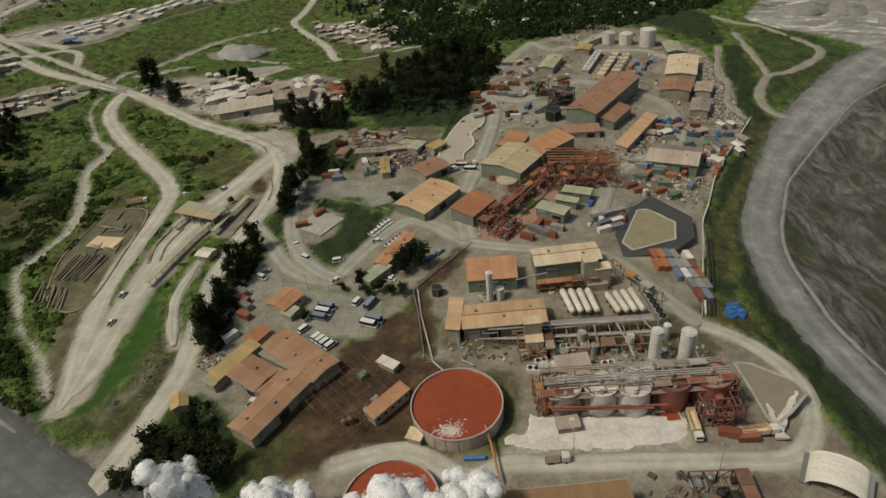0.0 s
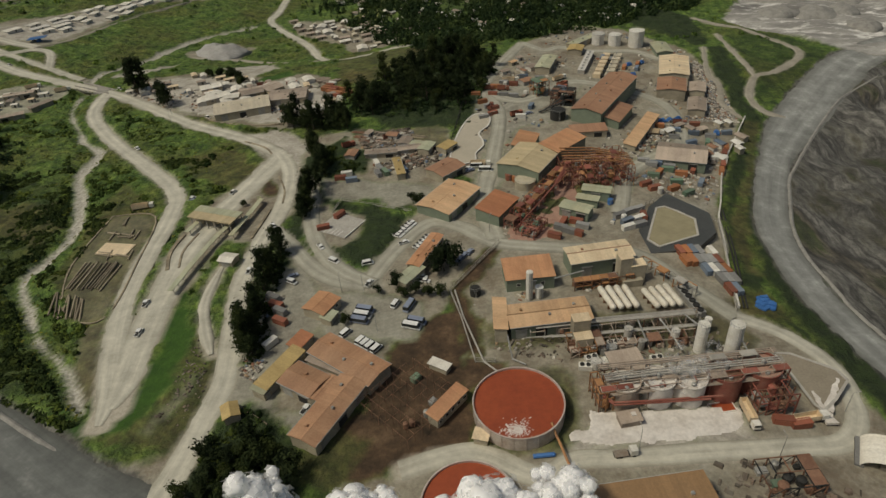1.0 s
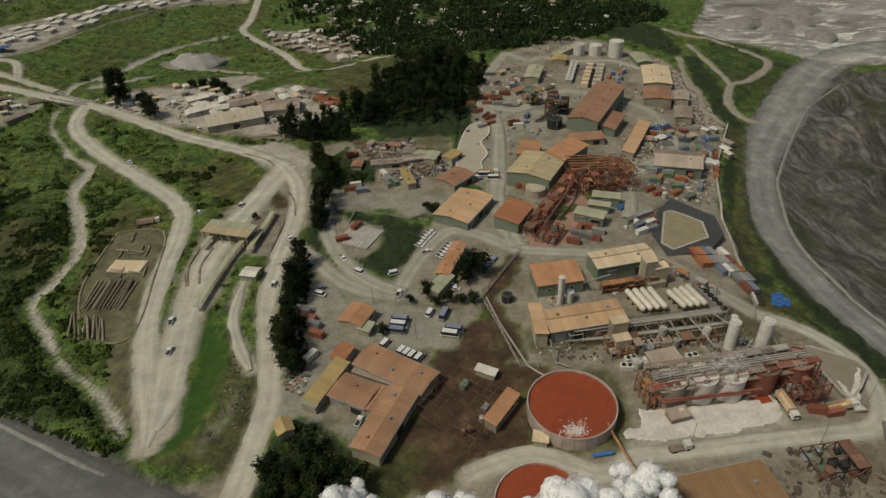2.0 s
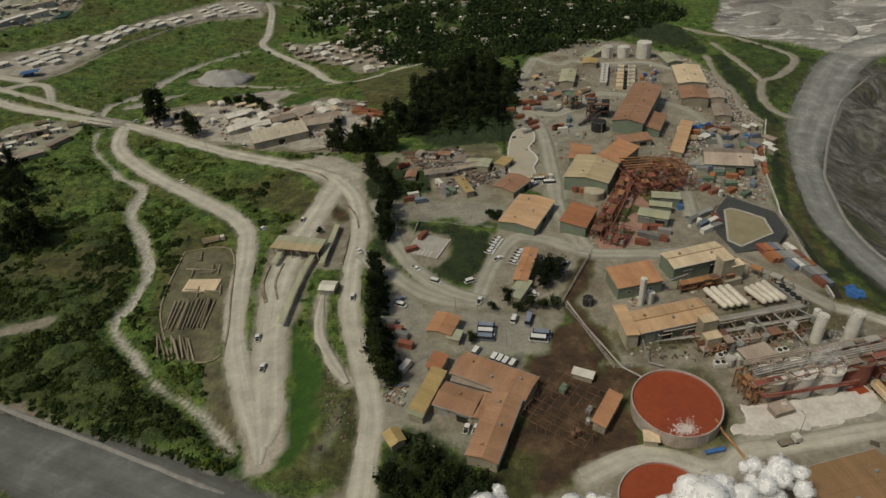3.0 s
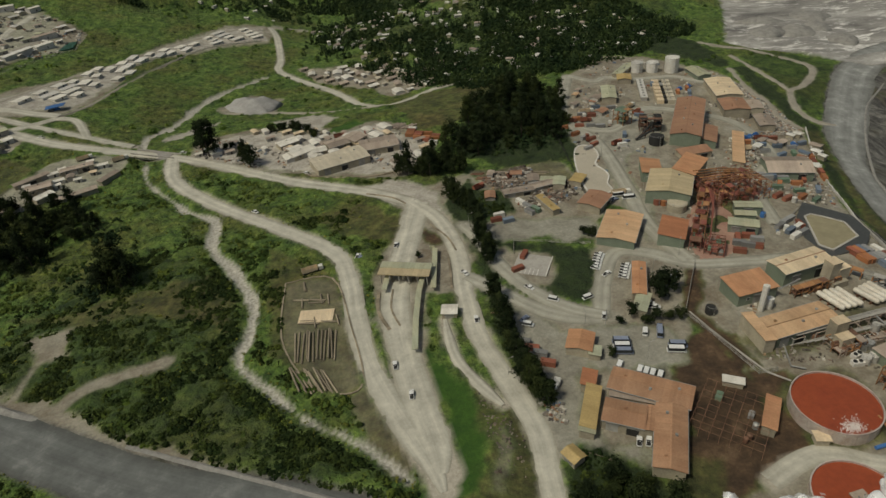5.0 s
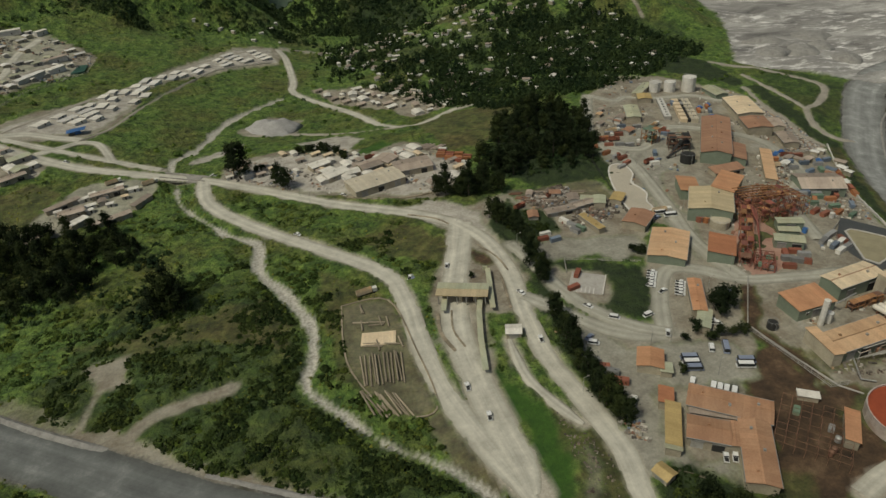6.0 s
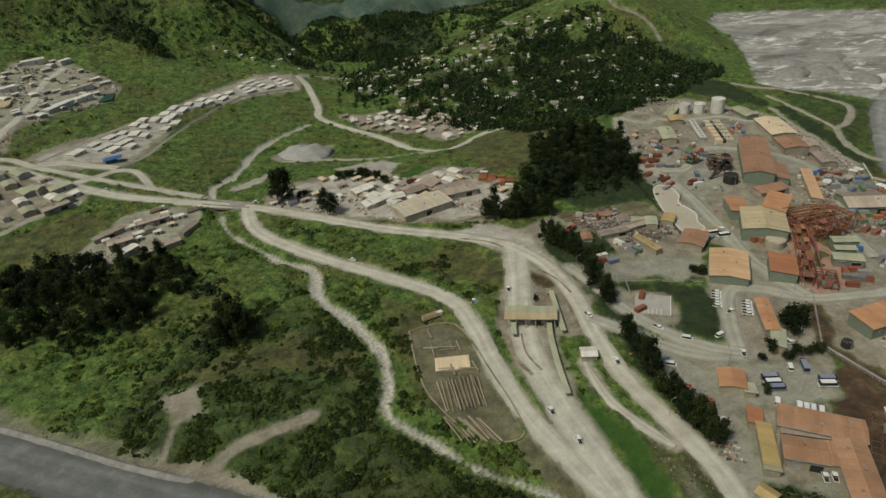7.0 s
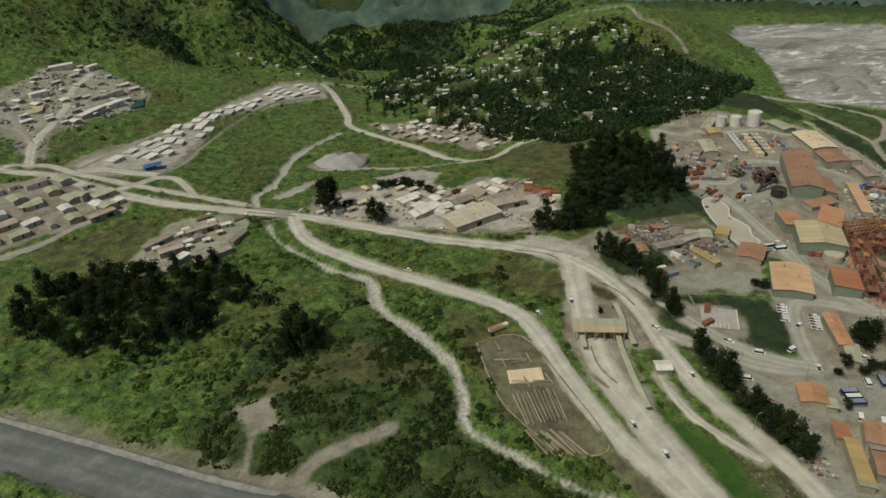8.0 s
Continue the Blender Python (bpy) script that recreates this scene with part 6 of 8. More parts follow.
rim_mesh = bpy.data.meshes.new("rim")
_bm = lathe(bmesh.new(), [(0.2, -0.05), (0.22, 0.05)], 10)
_bm.to_mesh(rim_mesh), _bm.free()
rim_mesh.materials.append(M["grey_steel"])


def vehicle(name, x, y, rz, paint_name, label, length=4.9, width=1.85, cab=(-0.25, 0.45), high=1.75, bed=False, group="parked vehicles", category="car"):
    v = thing(name, x, y, rz, label, category, group)
    L, w = length / 2, width / 2
    c0, c1 = cab[0] * length, cab[1] * length
    body = [(-L, 0.45), (L, 0.45), (L, 0.95), (c1, 1.02), (c0, 1.02), (-L, 1.0)]
    bm = bmesh.new()
    e = [[bm.verts.new((px, s * w, pz)) for px, pz in body] for s in (-1, 1)]
    bm.faces.new(e[0]), bm.faces.new(e[1][::-1])
    for i in range(6):
        j = (i + 1) % 6
        bm.faces.new((e[0][i], e[0][j], e[1][j], e[1][i]))
    bmesh.ops.recalc_face_normals(bm, faces=bm.faces)
    part("body", bm, paint_name, v)
    part("window_band", prism(bmesh.new(), [(c0 + 0.05, -w * 0.93), (c1 - 0.05, -w * 0.93), (c1 - 0.05, w * 0.93), (c0 + 0.05, w * 0.93)], 1.0, high - 0.12), "glass", v, "dark glass all round the cab")
    part("roof_panel", boxes(((c0 + c1) / 2 - 0.1, 0, high - 0.14, (c1 - c0) * 0.86, width * 0.93, 0.14)), paint_name, v)
    if bed:
        part("load_bed", boxes(((-L + c0) / 2, 0, 1.0, c0 + L - 0.1, width * 0.8, 0.06)), "dark", v)
    wheel = lathe(bmesh.new(), [(0.36, -0.13), (0.36, 0.13)], 12)
    me = bpy.data.meshes.new("wheel")
    wheel.to_mesh(me), wheel.free()
    me.materials.append(M["rubber"])
    for sx in (-0.62, 0.62):
        for sy in (-1, 1):
            turn = shared("wheel", me, v, pose(sx * L, sy * (w - 0.1), 0.36, 90, 0, 0))
            shared("rim", rim_mesh, turn, pose(0, 0, -sy * 0.1))
    return v


def truck(x, y, rz, cab_mat, load_mat, label, length=8.5, box_high=2.2):
    v = thing("truck", x, y, rz, label, "truck", "trucks")
    part("chassis", boxes((0, 0, 0.7, length, 2.0, 0.3)), "dark", v)
    part("cab", prism(bmesh.new(), [(length / 2 - 2.2, -1.2), (length / 2, -1.1), (length / 2, 1.1), (length / 2 - 2.2, 1.2)], 0.8, 2.9), cab_mat, v)
    part("windscreen", boxes((length / 2 + 0.02, 0, 1.9, 0.08, 2.0, 0.8)), "glass", v)
    bm = boxes((-1.3, 0, 1.0, length - 2.8, 2.4, 0.2))
    if box_high > 0.5:
        for s in (-1, 1):
            box(bm, -1.3, s * 1.15, 1.0, length - 2.8, 0.1, box_high)
        box(bm, -length / 2 + 0.15, 0, 1.0, 0.1, 2.4, box_high)
        box(bm, length / 2 - 2.75, 0, 1.0, 0.1, 2.4, box_high)
    part("load_body", bm, load_mat, v)
    wheel = lathe(bmesh.new(), [(0.5, -0.16), (0.5, 0.16)], 12)
    me = bpy.data.meshes.new("wheel")
    wheel.to_mesh(me), wheel.free()
    me.materials.append(M["rubber"])
    for sx in (-0.36, -0.22, 0.34):
        for sy in (-1, 1):
            shared("wheel", me, v, pose(sx * length, sy * 1.05, 0.5, 90, 0, 0))
    return v


def container(x, y, rz, mat, label, length=6.06, z=None):
    """A ribbed steel box with corner posts and a pair of doors."""
    c = thing("shipping_container", x, y, rz, label, "container", "shipping containers", z=z)
    L, w, h = length / 2, 1.22, 2.6
    n = int(length / 0.55)
    near = [(-L + (i + q) * length / n, -w + (0.1 if q else 0)) for i in range(n) for q in (0, 0.5)] + [(L, -w)]
    part("body", prism(bmesh.new(), near + [(-x0, -y0) for x0, y0 in near], 0.0, h - 0.1), mat, c)
    part("roof", boxes((0, 0, h - 0.096, length, 2 * w, 0.1)), mat, c)
    for s in (-0.58, 0.58):
        part("door", boxes((L + 0.01, s, 0.15, 0.06, 1.1, h - 0.32)), mat, c)
    return c


car = vehicle("car", -52, 242, -38, "car_white", "white pickup parked in the gravel car park", cab=(-0.12, 0.3), bed=True)
put(car, [(x, y, -38 + random.uniform(-4, 4)) for x, y in ((-50.6, 244), (-49.2, 246), (-47.8, 248), (-46.4, 249.8), (-45, 251.6), (-43, 231), (-41.6, 233), (-40.2, 235), (-38.8, 237), (-37.4, 238.8))])
put(car, [(-49, 236, 20), (-64, 209, 60), (-112, 261, -70), (-157, 210, 85), (-154, 192, 80), (-83, 145, 60), (-80, 144, 58), (-41, 207, -20), (-212, 365, -50), (-17, 297, 10), (-14, 299, 15), (-42, 210, -30), (-87, 239, -60), (-160, 295, 60), (-139, 298, 70), (-117, 226, 80), (-178, 404, 140), (-262, 476, 150), (-368, 531, 150), (128, 390, 40)])
silver = vehicle("car", -23, 222, 55, "car_silver", "dark silver car parked by the fence", cab=(-0.32, 0.28), high=1.55)
put(silver, [(-20.5, 224, 55), (-25, 219.6, 55), (-13, 297, 20), (-159, 293, 60), (30, 363, 20), (-97, 219, 30)])
van = vehicle("van", -72, 180, 48, "car_white", "white minibus parked behind the workshop", 5.2, 1.95, (-0.46, 0.36), 2.2, category="van")
put(van, [(-66, 175, 48), (-64.2, 173.4, 48), (-62.4, 171.8, 48), (-60.2, 170, 48), (-80, 227, -40), (-65, 223, 10), (-53, 194, 60), (-97, 215, -35)])
bus = vehicle("bus", -65, 192, -20, "car_silver", "blue grey bus in the parking yard", 7.5, 2.3, (-0.47, 0.44), 2.7, category="bus")
put(bus, [(-67, 186, -20), (-45, 182.4, -22), (-47.5, 192, 62)])
wbus = vehicle("bus", -66, 189, -20, "car_white", "white bus in the parking yard", 7.5, 2.3, (-0.47, 0.44), 2.7, category="bus")
put(wbus, [(-47, 180, -22), (-9, 301, -10), (-5, 296, -12)])
trk = truck(-184, 290.5, 8, "white", "roof_cream", "white truck with a cream load body by the pipe yard", 11)
put(trk, [(-7, 302, -8), (27, 418, 0), (60, 415, 30), (-330, 486, 20), (-305, 478, 20)])
rtrk = truck(59, 401, -50, "box_red", "box_red", "red truck with a tipping body", 8)
put(rtrk, [(22, 362, 20), (10, 407, -12), (20, 404, -14), (-80, 340, 25), (-56, 346, 20), (-34, 434, 10)])
ftrk = truck(15, 116, 2, "white", "scrap", "flatbed lorry on the plant road", 7, 0.3)
put(trk, [(57.4, 126.5, -92), (76, 124.5, 4), (98, 332, -20)])
put(rtrk, [(60, 404, 35), (118, 345, -20), (8, 376, 70), (-150, 455, 10), (-128, 452, 12)])
put(ftrk, [(20, 412, -20), (32, 391, 60), (120, 300, 70), (-248, 470, 10)])

MATS = {"box_red": "rust red", "box_orange": "orange", "box_blue": "blue grey", "box_grey": "grey", "box_green": "green", "white": "white"}
BOXES = {k: container(x, y, rz, k, f"{word} ribbed steel shipping container") for (k, word), (x, y, rz) in zip(MATS.items(), ((68.5, 214, -83), (71.3, 214, -83), (74, 214.4, -83), (76.8, 214, -83), (90, 288, -20), (82.4, 213.6, -83)))}
rnd = random.Random(11)
BOX_KINDS = list(BOXES)


def boxes_at(rows, keys=BOX_KINDS):
    for x, y, rz in rows:
        ob = BOXES[rnd.choice(keys)]
        copy_thing(ob, pose(x, y, gz(x, y), 0, 0, rz + rnd.uniform(-3, 3)))


_RED = ["box_red", "box_orange", "box_blue", "box_grey", "box_grey", "white"]
boxes_at([(68.5 + 2.75 * i + 0.8 * j, 207.5 - 6.4 * j, -83) for j in range(4) for i in range(6) if not (j > 0 and i < 2) and not (j > 1 and i < 3) and not (j == 3 and i > 4)], ["box_red", "box_blue", "box_grey", "box_orange", "box_grey", "white"])
boxes_at([(51, 243, 20), (56, 246, 20), (61, 248, 20), (53, 238, 22), (59, 240, 24), (52, 233, 20), (58, 235, 15), (62, 242, 80)], _RED)
boxes_at([(22, 236, -35), (25, 233, -35), (28, 231, -35), (32, 236, -30), (30, 240, -30), (24, 240, 60), (18, 230, -30)], ["box_red", "box_orange", "box_grey", "white"])
boxes_at([(80, 297, -22), (86, 294, -22), (92, 291, -22), (83, 293, -22)], ["box_blue", "box_grey"])
boxes_at([(135, 317, 68), (131, 310, 68), (128, 303, 68), (124, 296, 68), (120, 289, 68), (124, 305, 68)], ["box_red", "box_orange", "white"])
boxes_at([(73, 272, 15), (76, 268, 15), (80, 281, -20), (90, 275, -15), (84, 284, 50)], ["box_orange", "box_red", "white", "box_green"])
boxes_at([(19, 394, -15), (12, 397, -15), (25, 391, -15), (7, 378, 20), (10, 374, 20), (1, 399, -10)], _RED)
boxes_at([(9, 412, -15), (15, 409, -15), (22, 415, -20), (28, 411, -20), (4, 386, 15), (8, 366, 20), (2, 362, 15), (33, 372, 60), (24, 358, -10), (58, 398, -40), (100, 452, 65), (105, 447, 65), (110, 431, 65), (118, 428, 65), (121, 436, 65)], ["box_red", "box_blue", "box_grey", "white", "box_orange"])
boxes_at([(98, 345, -20), (104, 341, -20), (112, 336, -18), (122, 333, -15), (131, 330, -15), (126, 322, 65), (112, 312, -20), (96, 284, -20), (86, 268, 20), (92, 264, 20), (104, 288, 60)], ["box_blue", "box_red", "box_grey", "white", "box_orange", "box_green"])
boxes_at([(-62, 302, -68), (-61, 308, -68), (-63, 314, -68), (-58, 303, -68), (-48, 304, -65), (-82, 301, 0), (-76, 298, 5), (-79, 305, 0)], ["box_blue", "box_green", "white", "box_red", "box_grey"])
boxes_at([(67, 124, -12), (72, 122.5, 0), (118, 342, -20), (127, 344, -20), (143, 335, 0), (108, 327, -20), (103, 275, 60), (116, 321, 10), (47, 418, -10), (37, 423, -10)], ["box_blue", "box_red", "box_grey", "white"])
boxes_at([(-99, 196, -35), (-98, 190, -35), (-103, 205, -35), (-101, 200, -30), (-100, 178, 50)], ["box_red", "white", "box_grey"])

boxes_at([(-102 + 4.2 * i + 1.5 * j, 434 - 6.6 * i + 3.2 * j, -32) for i in range(4) for j in range(4) if (i + j) % 5 != 4], ["box_red", "white", "box_grey", "box_orange", "white"])
beams = thing("beam_stack", -104, 454, -34, "long pale beams stacked in rows on the ground", "beams")
_bm = boxes((0, 0, 0, 11, 1.6, 1.3))
bmesh.ops.bevel(_bm, geom=_bm.edges[:], offset=0.08, segments=1, affect="EDGES")
_beam = part("beam", _bm, "roof_grey", beams, at=pose(-7, 0, 0, 0, 0, 55))
for _k in range(1, 6):
    shared("beam", _beam.data, beams, pose(-7 + 2.9 * _k, 0.3 * (_k % 2), 0, 0, 0, 55 + 2 * (_k % 3)))

# ---- settlement houses ----
def settle(pts, count, turn, spread, roofs, label, group, lo=5, hi=12, gap=1.0, rows=False, name="house", keep=None):
    made, tries, done = 0, 0, []
    x0, x1, y0, y1 = min(p[0] for p in pts), max(p[0] for p in pts), min(p[1] for p in pts), max(p[1] for p in pts)
    pool = []
    while made < count and tries < count * 60:
        tries += 1
        x, y = rnd.uniform(x0, x1), rnd.uniform(y0, y1)
        L = rnd.uniform(lo, hi)
        rad = L * 0.5 * gap
        if float(inside(np.float64(x), np.float64(y), pts)) < 2 or keep and not keep(x, y) or any((x - a) ** 2 + (y - b) ** 2 < (rad + c) ** 2 for a, b, c in done):
            continue
        done.append((x, y, rad))
        rz = turn + (0 if rows else rnd.choice((0, 90))) + rnd.uniform(-spread, spread)
        if len(pool) < 7:
            pool.append((L, house(name, x, y, L, L * (rnd.uniform(0.45, 0.65) if rows else rnd.uniform(0.5, 0.8)), rz, rnd.uniform(2.3, 3.0), roofs[len(pool) % len(roofs)], rnd.choice(("wall_cream", "pale", "concrete")), label, group)))
        else:
            near = min(pool, key=lambda q: abs(q[0] - L) + rnd.uniform(0, 3))[1]
            copy_thing(near, pose(x, y, gz(x, y), 0, 0, rz))
        made += 1
    return done


def barracks(line, group):
    """Long low pale roofs in rows along the line: rows of start, end and how many rows wide."""
    made = []
    for (ax, ay, aw), (bx, by, bw) in zip(line, line[1:]):
        d = math.hypot(bx - ax, by - ay)
        ux, uy = (bx - ax) / d, (by - ay) / d
        for i in range(int(d / 18)):
            k = (i + 0.5) / int(d / 18)
            wide = aw + (bw - aw) * k
            for j in range(max(1, round(wide / 9.6))):
                off = (j + 0.5) * 9.6 - wide / 2 + rnd.uniform(-1, 1)
                slip = rnd.uniform(-3.5, 3.5)
                x, y = ax + ux * (d * k + slip) - uy * off, ay + uy * (d * k + slip) + ux * off
                rz = math.degrees(math.atan2(uy, ux)) + 5 + rnd.uniform(-9, 9)
                if rnd.random() < 0.2:
                    continue
                if len(made) < 9:
                    made.append(house("long_house", x, y, rnd.uniform(9, 17.5), rnd.uniform(6.5, 9.2), rz, rnd.uniform(1.7, 2.2), ("roof_white", "roof_white", "pale", "roof_white")[len(made) % 4], "pale", "long low house with a pale sheet roof in the settlement", group, 0.04))
                else:
                    copy_thing(rnd.choice(made), pose(x, y, gz(x, y), 0, 0, rz))


barracks([(-402, 600, 20), (-362, 640, 42), (-336, 700, 32), (-310, 762, 22), (-268, 812, 30), (-232, 842, 40), (-200, 858, 40)], "long settlement")
shade = thing("blue_awning", -370, 588, 20, "blue tarpaulin roof on posts by the settlement", "awning")
part("cover", prism(bmesh.new(), [(-8, -4), (6, -5), (9, 3), (-6, 5)], 3.0, 3.3), "blue", shade)
for _px, _py in ((-6, -3), (5, -3.6), (7, 2), (-5, 3.6)):
    part("post", boxes((_px, _py, -0.5, 0.15, 0.15, 3.6)), "grey_steel", shade)
settle([(-517, 840), (-503, 885), (-471, 898), (-446, 884), (-410, 842), (-395, 820), (-395, 765), (-415, 754), (-431, 726), (-447, 695), (-470, 680), (-510, 720), (-530, 780)], 42, 40, 12, ["roof_white", "roof_grey", "pale", "roof_green", "concrete", "roof_white"], "house or shed in the far compound", "far compound", 5, 13, 1.0)
for _x, _y, _l, _w, _a, _r, _lab in ((-484, 890, 24, 11, 15, "roof_white", "large white shed at the far compound's edge"), (-434, 735, 34, 8, 58, "pale", "long pale shed along the compound fence"), (-418, 765, 20, 9, 50, "roof_white", "white shed beside the compound pond"), (-425, 800, 26, 8, 40, "roof_grey", "long grey store in the far compound"), (-492, 800, 16, 9, 30, "roof_white", "white shed behind the sandy pad"), (-520, 760, 18, 10, 70, "roof_grey", "grey shed by the compound road"), (-453, 890, 14, 8, 50, "roof_white", "white shed near the upper gate")):
    house("compound_shed", _x, _y, _l, _w, _a, 4.5, _r, "pale", _lab, "compound sheds", 0.14)
pad_ = thing("sandy_pad", -489, 757, 5, "flat sandy pad between compound sheds", "pad")
part("slab", prism(bmesh.new(), smooth([(-12, -18), (8, -19), (10, 0), (9, 18), (-9, 19), (-11, 2), (-12, -18)], 3)[:-1], -2, 0.6), "roof_sage", pad_)
cpond = thing("compound_pond", -398, 776, 0, "small dark green pond in the compound's corner", "pond")
part("water", prism(bmesh.new(), [(-9, 0), (-3, 14), (7, 12), (8, -14), (-4, -20)], -1, 0.7), "green_water", cpond)
settle([(-480, 560), (-452, 570), (-438, 575), (-415, 562), (-384, 529), (-388, 513), (-404, 504), (-416, 500), (-444, 487), (-470, 478)], 22, 33, 6, ["roof_green", "roof_grey", "roof_white", "roof_green", "roof_grey"], "roadside shed with a pale sheet roof", "roadside sheds", 6, 16, 1.05)
settle([(-169, 704), (-105, 681), (-44, 608), (-48, 571), (-92, 561), (-105, 604), (-151, 649)], 42, 20, 30, ["roof_grey", "roof_white", "roof_beige", "roof_white"], "village house with a sheet roof", "village houses", 5, 11, 1.1)
settle([(-258, 462), (-249, 490), (-212, 500), (-186, 494), (-149, 462), (-118, 470), (-90, 414), (-105, 385), (-140, 390), (-130, 400), (-190, 425), (-200, 440), (-225, 450)], 44, 20, 8, ["roof_grey", "roof_white", "roof_cream", "roof_white"], "camp hut with a pale sheet roof", "camp huts", 4.5, 10, 0.9, name="camp_hut")
settle([(-143, 865), (-68, 960), (70, 885), (179, 768), (220, 600), (126, 545), (60, 530), (-10, 560), (-60, 600), (-103, 670)], 200, 20, 45, ["roof_white", "pale", "roof_grey", "roof_white"], "small white roofed house among hillside trees", "hillside village", 4, 8, 1.4, name="village_house", keep=lambda x, y: vnoise(x, y, 9, 27) < 0.55)
settle([(-215, 905), (-195, 990), (-178, 1000), (-180, 905), (-240, 930), (-300, 960), (-260, 920)], 9, 20, 40, ["roof_white", "pale"], "small white house on the mountain slope", "hillside village", 5, 8, 2.0, name="village_house")
settle([(-380, 422), (-370, 445), (-350, 480), (-325, 488), (-303, 478), (-304, 462), (-318, 441), (-344, 430), (-366, 412)], 16, 15, 10, ["roof_grey", "roof_white", "roof_cream"], "small compound hut with a pale roof", "compound huts", 4, 7, 1.0, name="compound_hut")
settle([(-74, 357), (-24, 350), (-27, 322), (-30, 312), (-45, 312), (-60, 320), (-80, 318), (-79, 338)], 6, -24, 8, ["roof_grey", "roof_brown", "roof_green"], "low scrapyard shed with a weathered roof", "scrapyard sheds", 4, 11, 0.75, name="scrapyard_hut")
settle([(100, 345), (150, 350), (158, 340), (140, 300), (118, 285), (105, 310)], 14, 20, 8, ["roof_grey", "white", "roof_brown", "box_blue"], "small plant hut or crate stack", "plant huts", 3, 7, 0.8, name="plant_hut")
gen = thing("generator_bank", 85.3, 442, 66, "long pale generator hall with a grey roof", "generator")
part("casing", boxes((0, 0, -1, 40, 4.6, 4)), "concrete", gen)
part("roof", boxes((0, 0, 3, 40.5, 5.2, 0.3)), "pale", gen)
for _i in range(7):
    part("roof_vent", boxes((-17 + 5.6 * _i, 0, 3.3, 1.6, 1.6, 0.7)), "grey_steel", gen)
unit = thing("generator_set", 107.5, 453, -24, "pale generator house with a dark radiator bay", "generator", "generator sets")
part("casing", boxes((-3.9, 0, -0.5, 5.0, 5.4, 3.5)), "roof_cream", unit)
part("casing", boxes((4.0, 0, -0.5, 5.4, 5.4, 3.5)), "roof_beige", unit)
part("radiator", boxes((0, 0, -0.5, 2.6, 4.2, 2.6)), "dark", unit)
part("exhaust", pipe(bmesh.new(), (3, 0, 3), (3, 0, 5), 0.3), "grey_steel", unit)
put(unit, [(107.5 - 3.4 * i, 453 - 7.4 * i, -24) for i in range(1, 6)])
settle([(20, 440), (45, 480), (60, 450), (45, 400), (28, 400)], 8, 35, 8, ["roof_grey", "roof_brown", "roof_tan"], "plant hut with a brown roof", "plant huts", 4, 8, 1.0, name="plant_hut")

# ---- steelwork ----
_beams = {}


def beam_mesh(length, mat, w=0.28):
    key = (round(length, 2), mat, w)
    if key not in _beams:
        bm = bmesh.new()
        a, t = w / 2, 0.05
        prof = [(-a, -a), (a, -a), (a, -a + t), (t, -a + t), (t, a - t), (a, a - t), (a, a), (-a, a), (-a, a - t), (-t, a - t), (-t, -a + t), (-a, -a + t)]
        ends = [[bm.verts.new((s * length / 2, py, pz)) for py, pz in prof] for s in (-1, 1)]
        bm.faces.new(ends[0]), bm.faces.new(ends[1][::-1])
        for i in range(12):
            j = (i + 1) % 12
            bm.faces.new((ends[0][j], ends[0][i], ends[1][i], ends[1][j]))
        me = bpy.data.meshes.new("beam")
        bm.to_mesh(me), bm.free()
        me.materials.append(M[mat])
        _beams[key] = me
    return _beams[key]


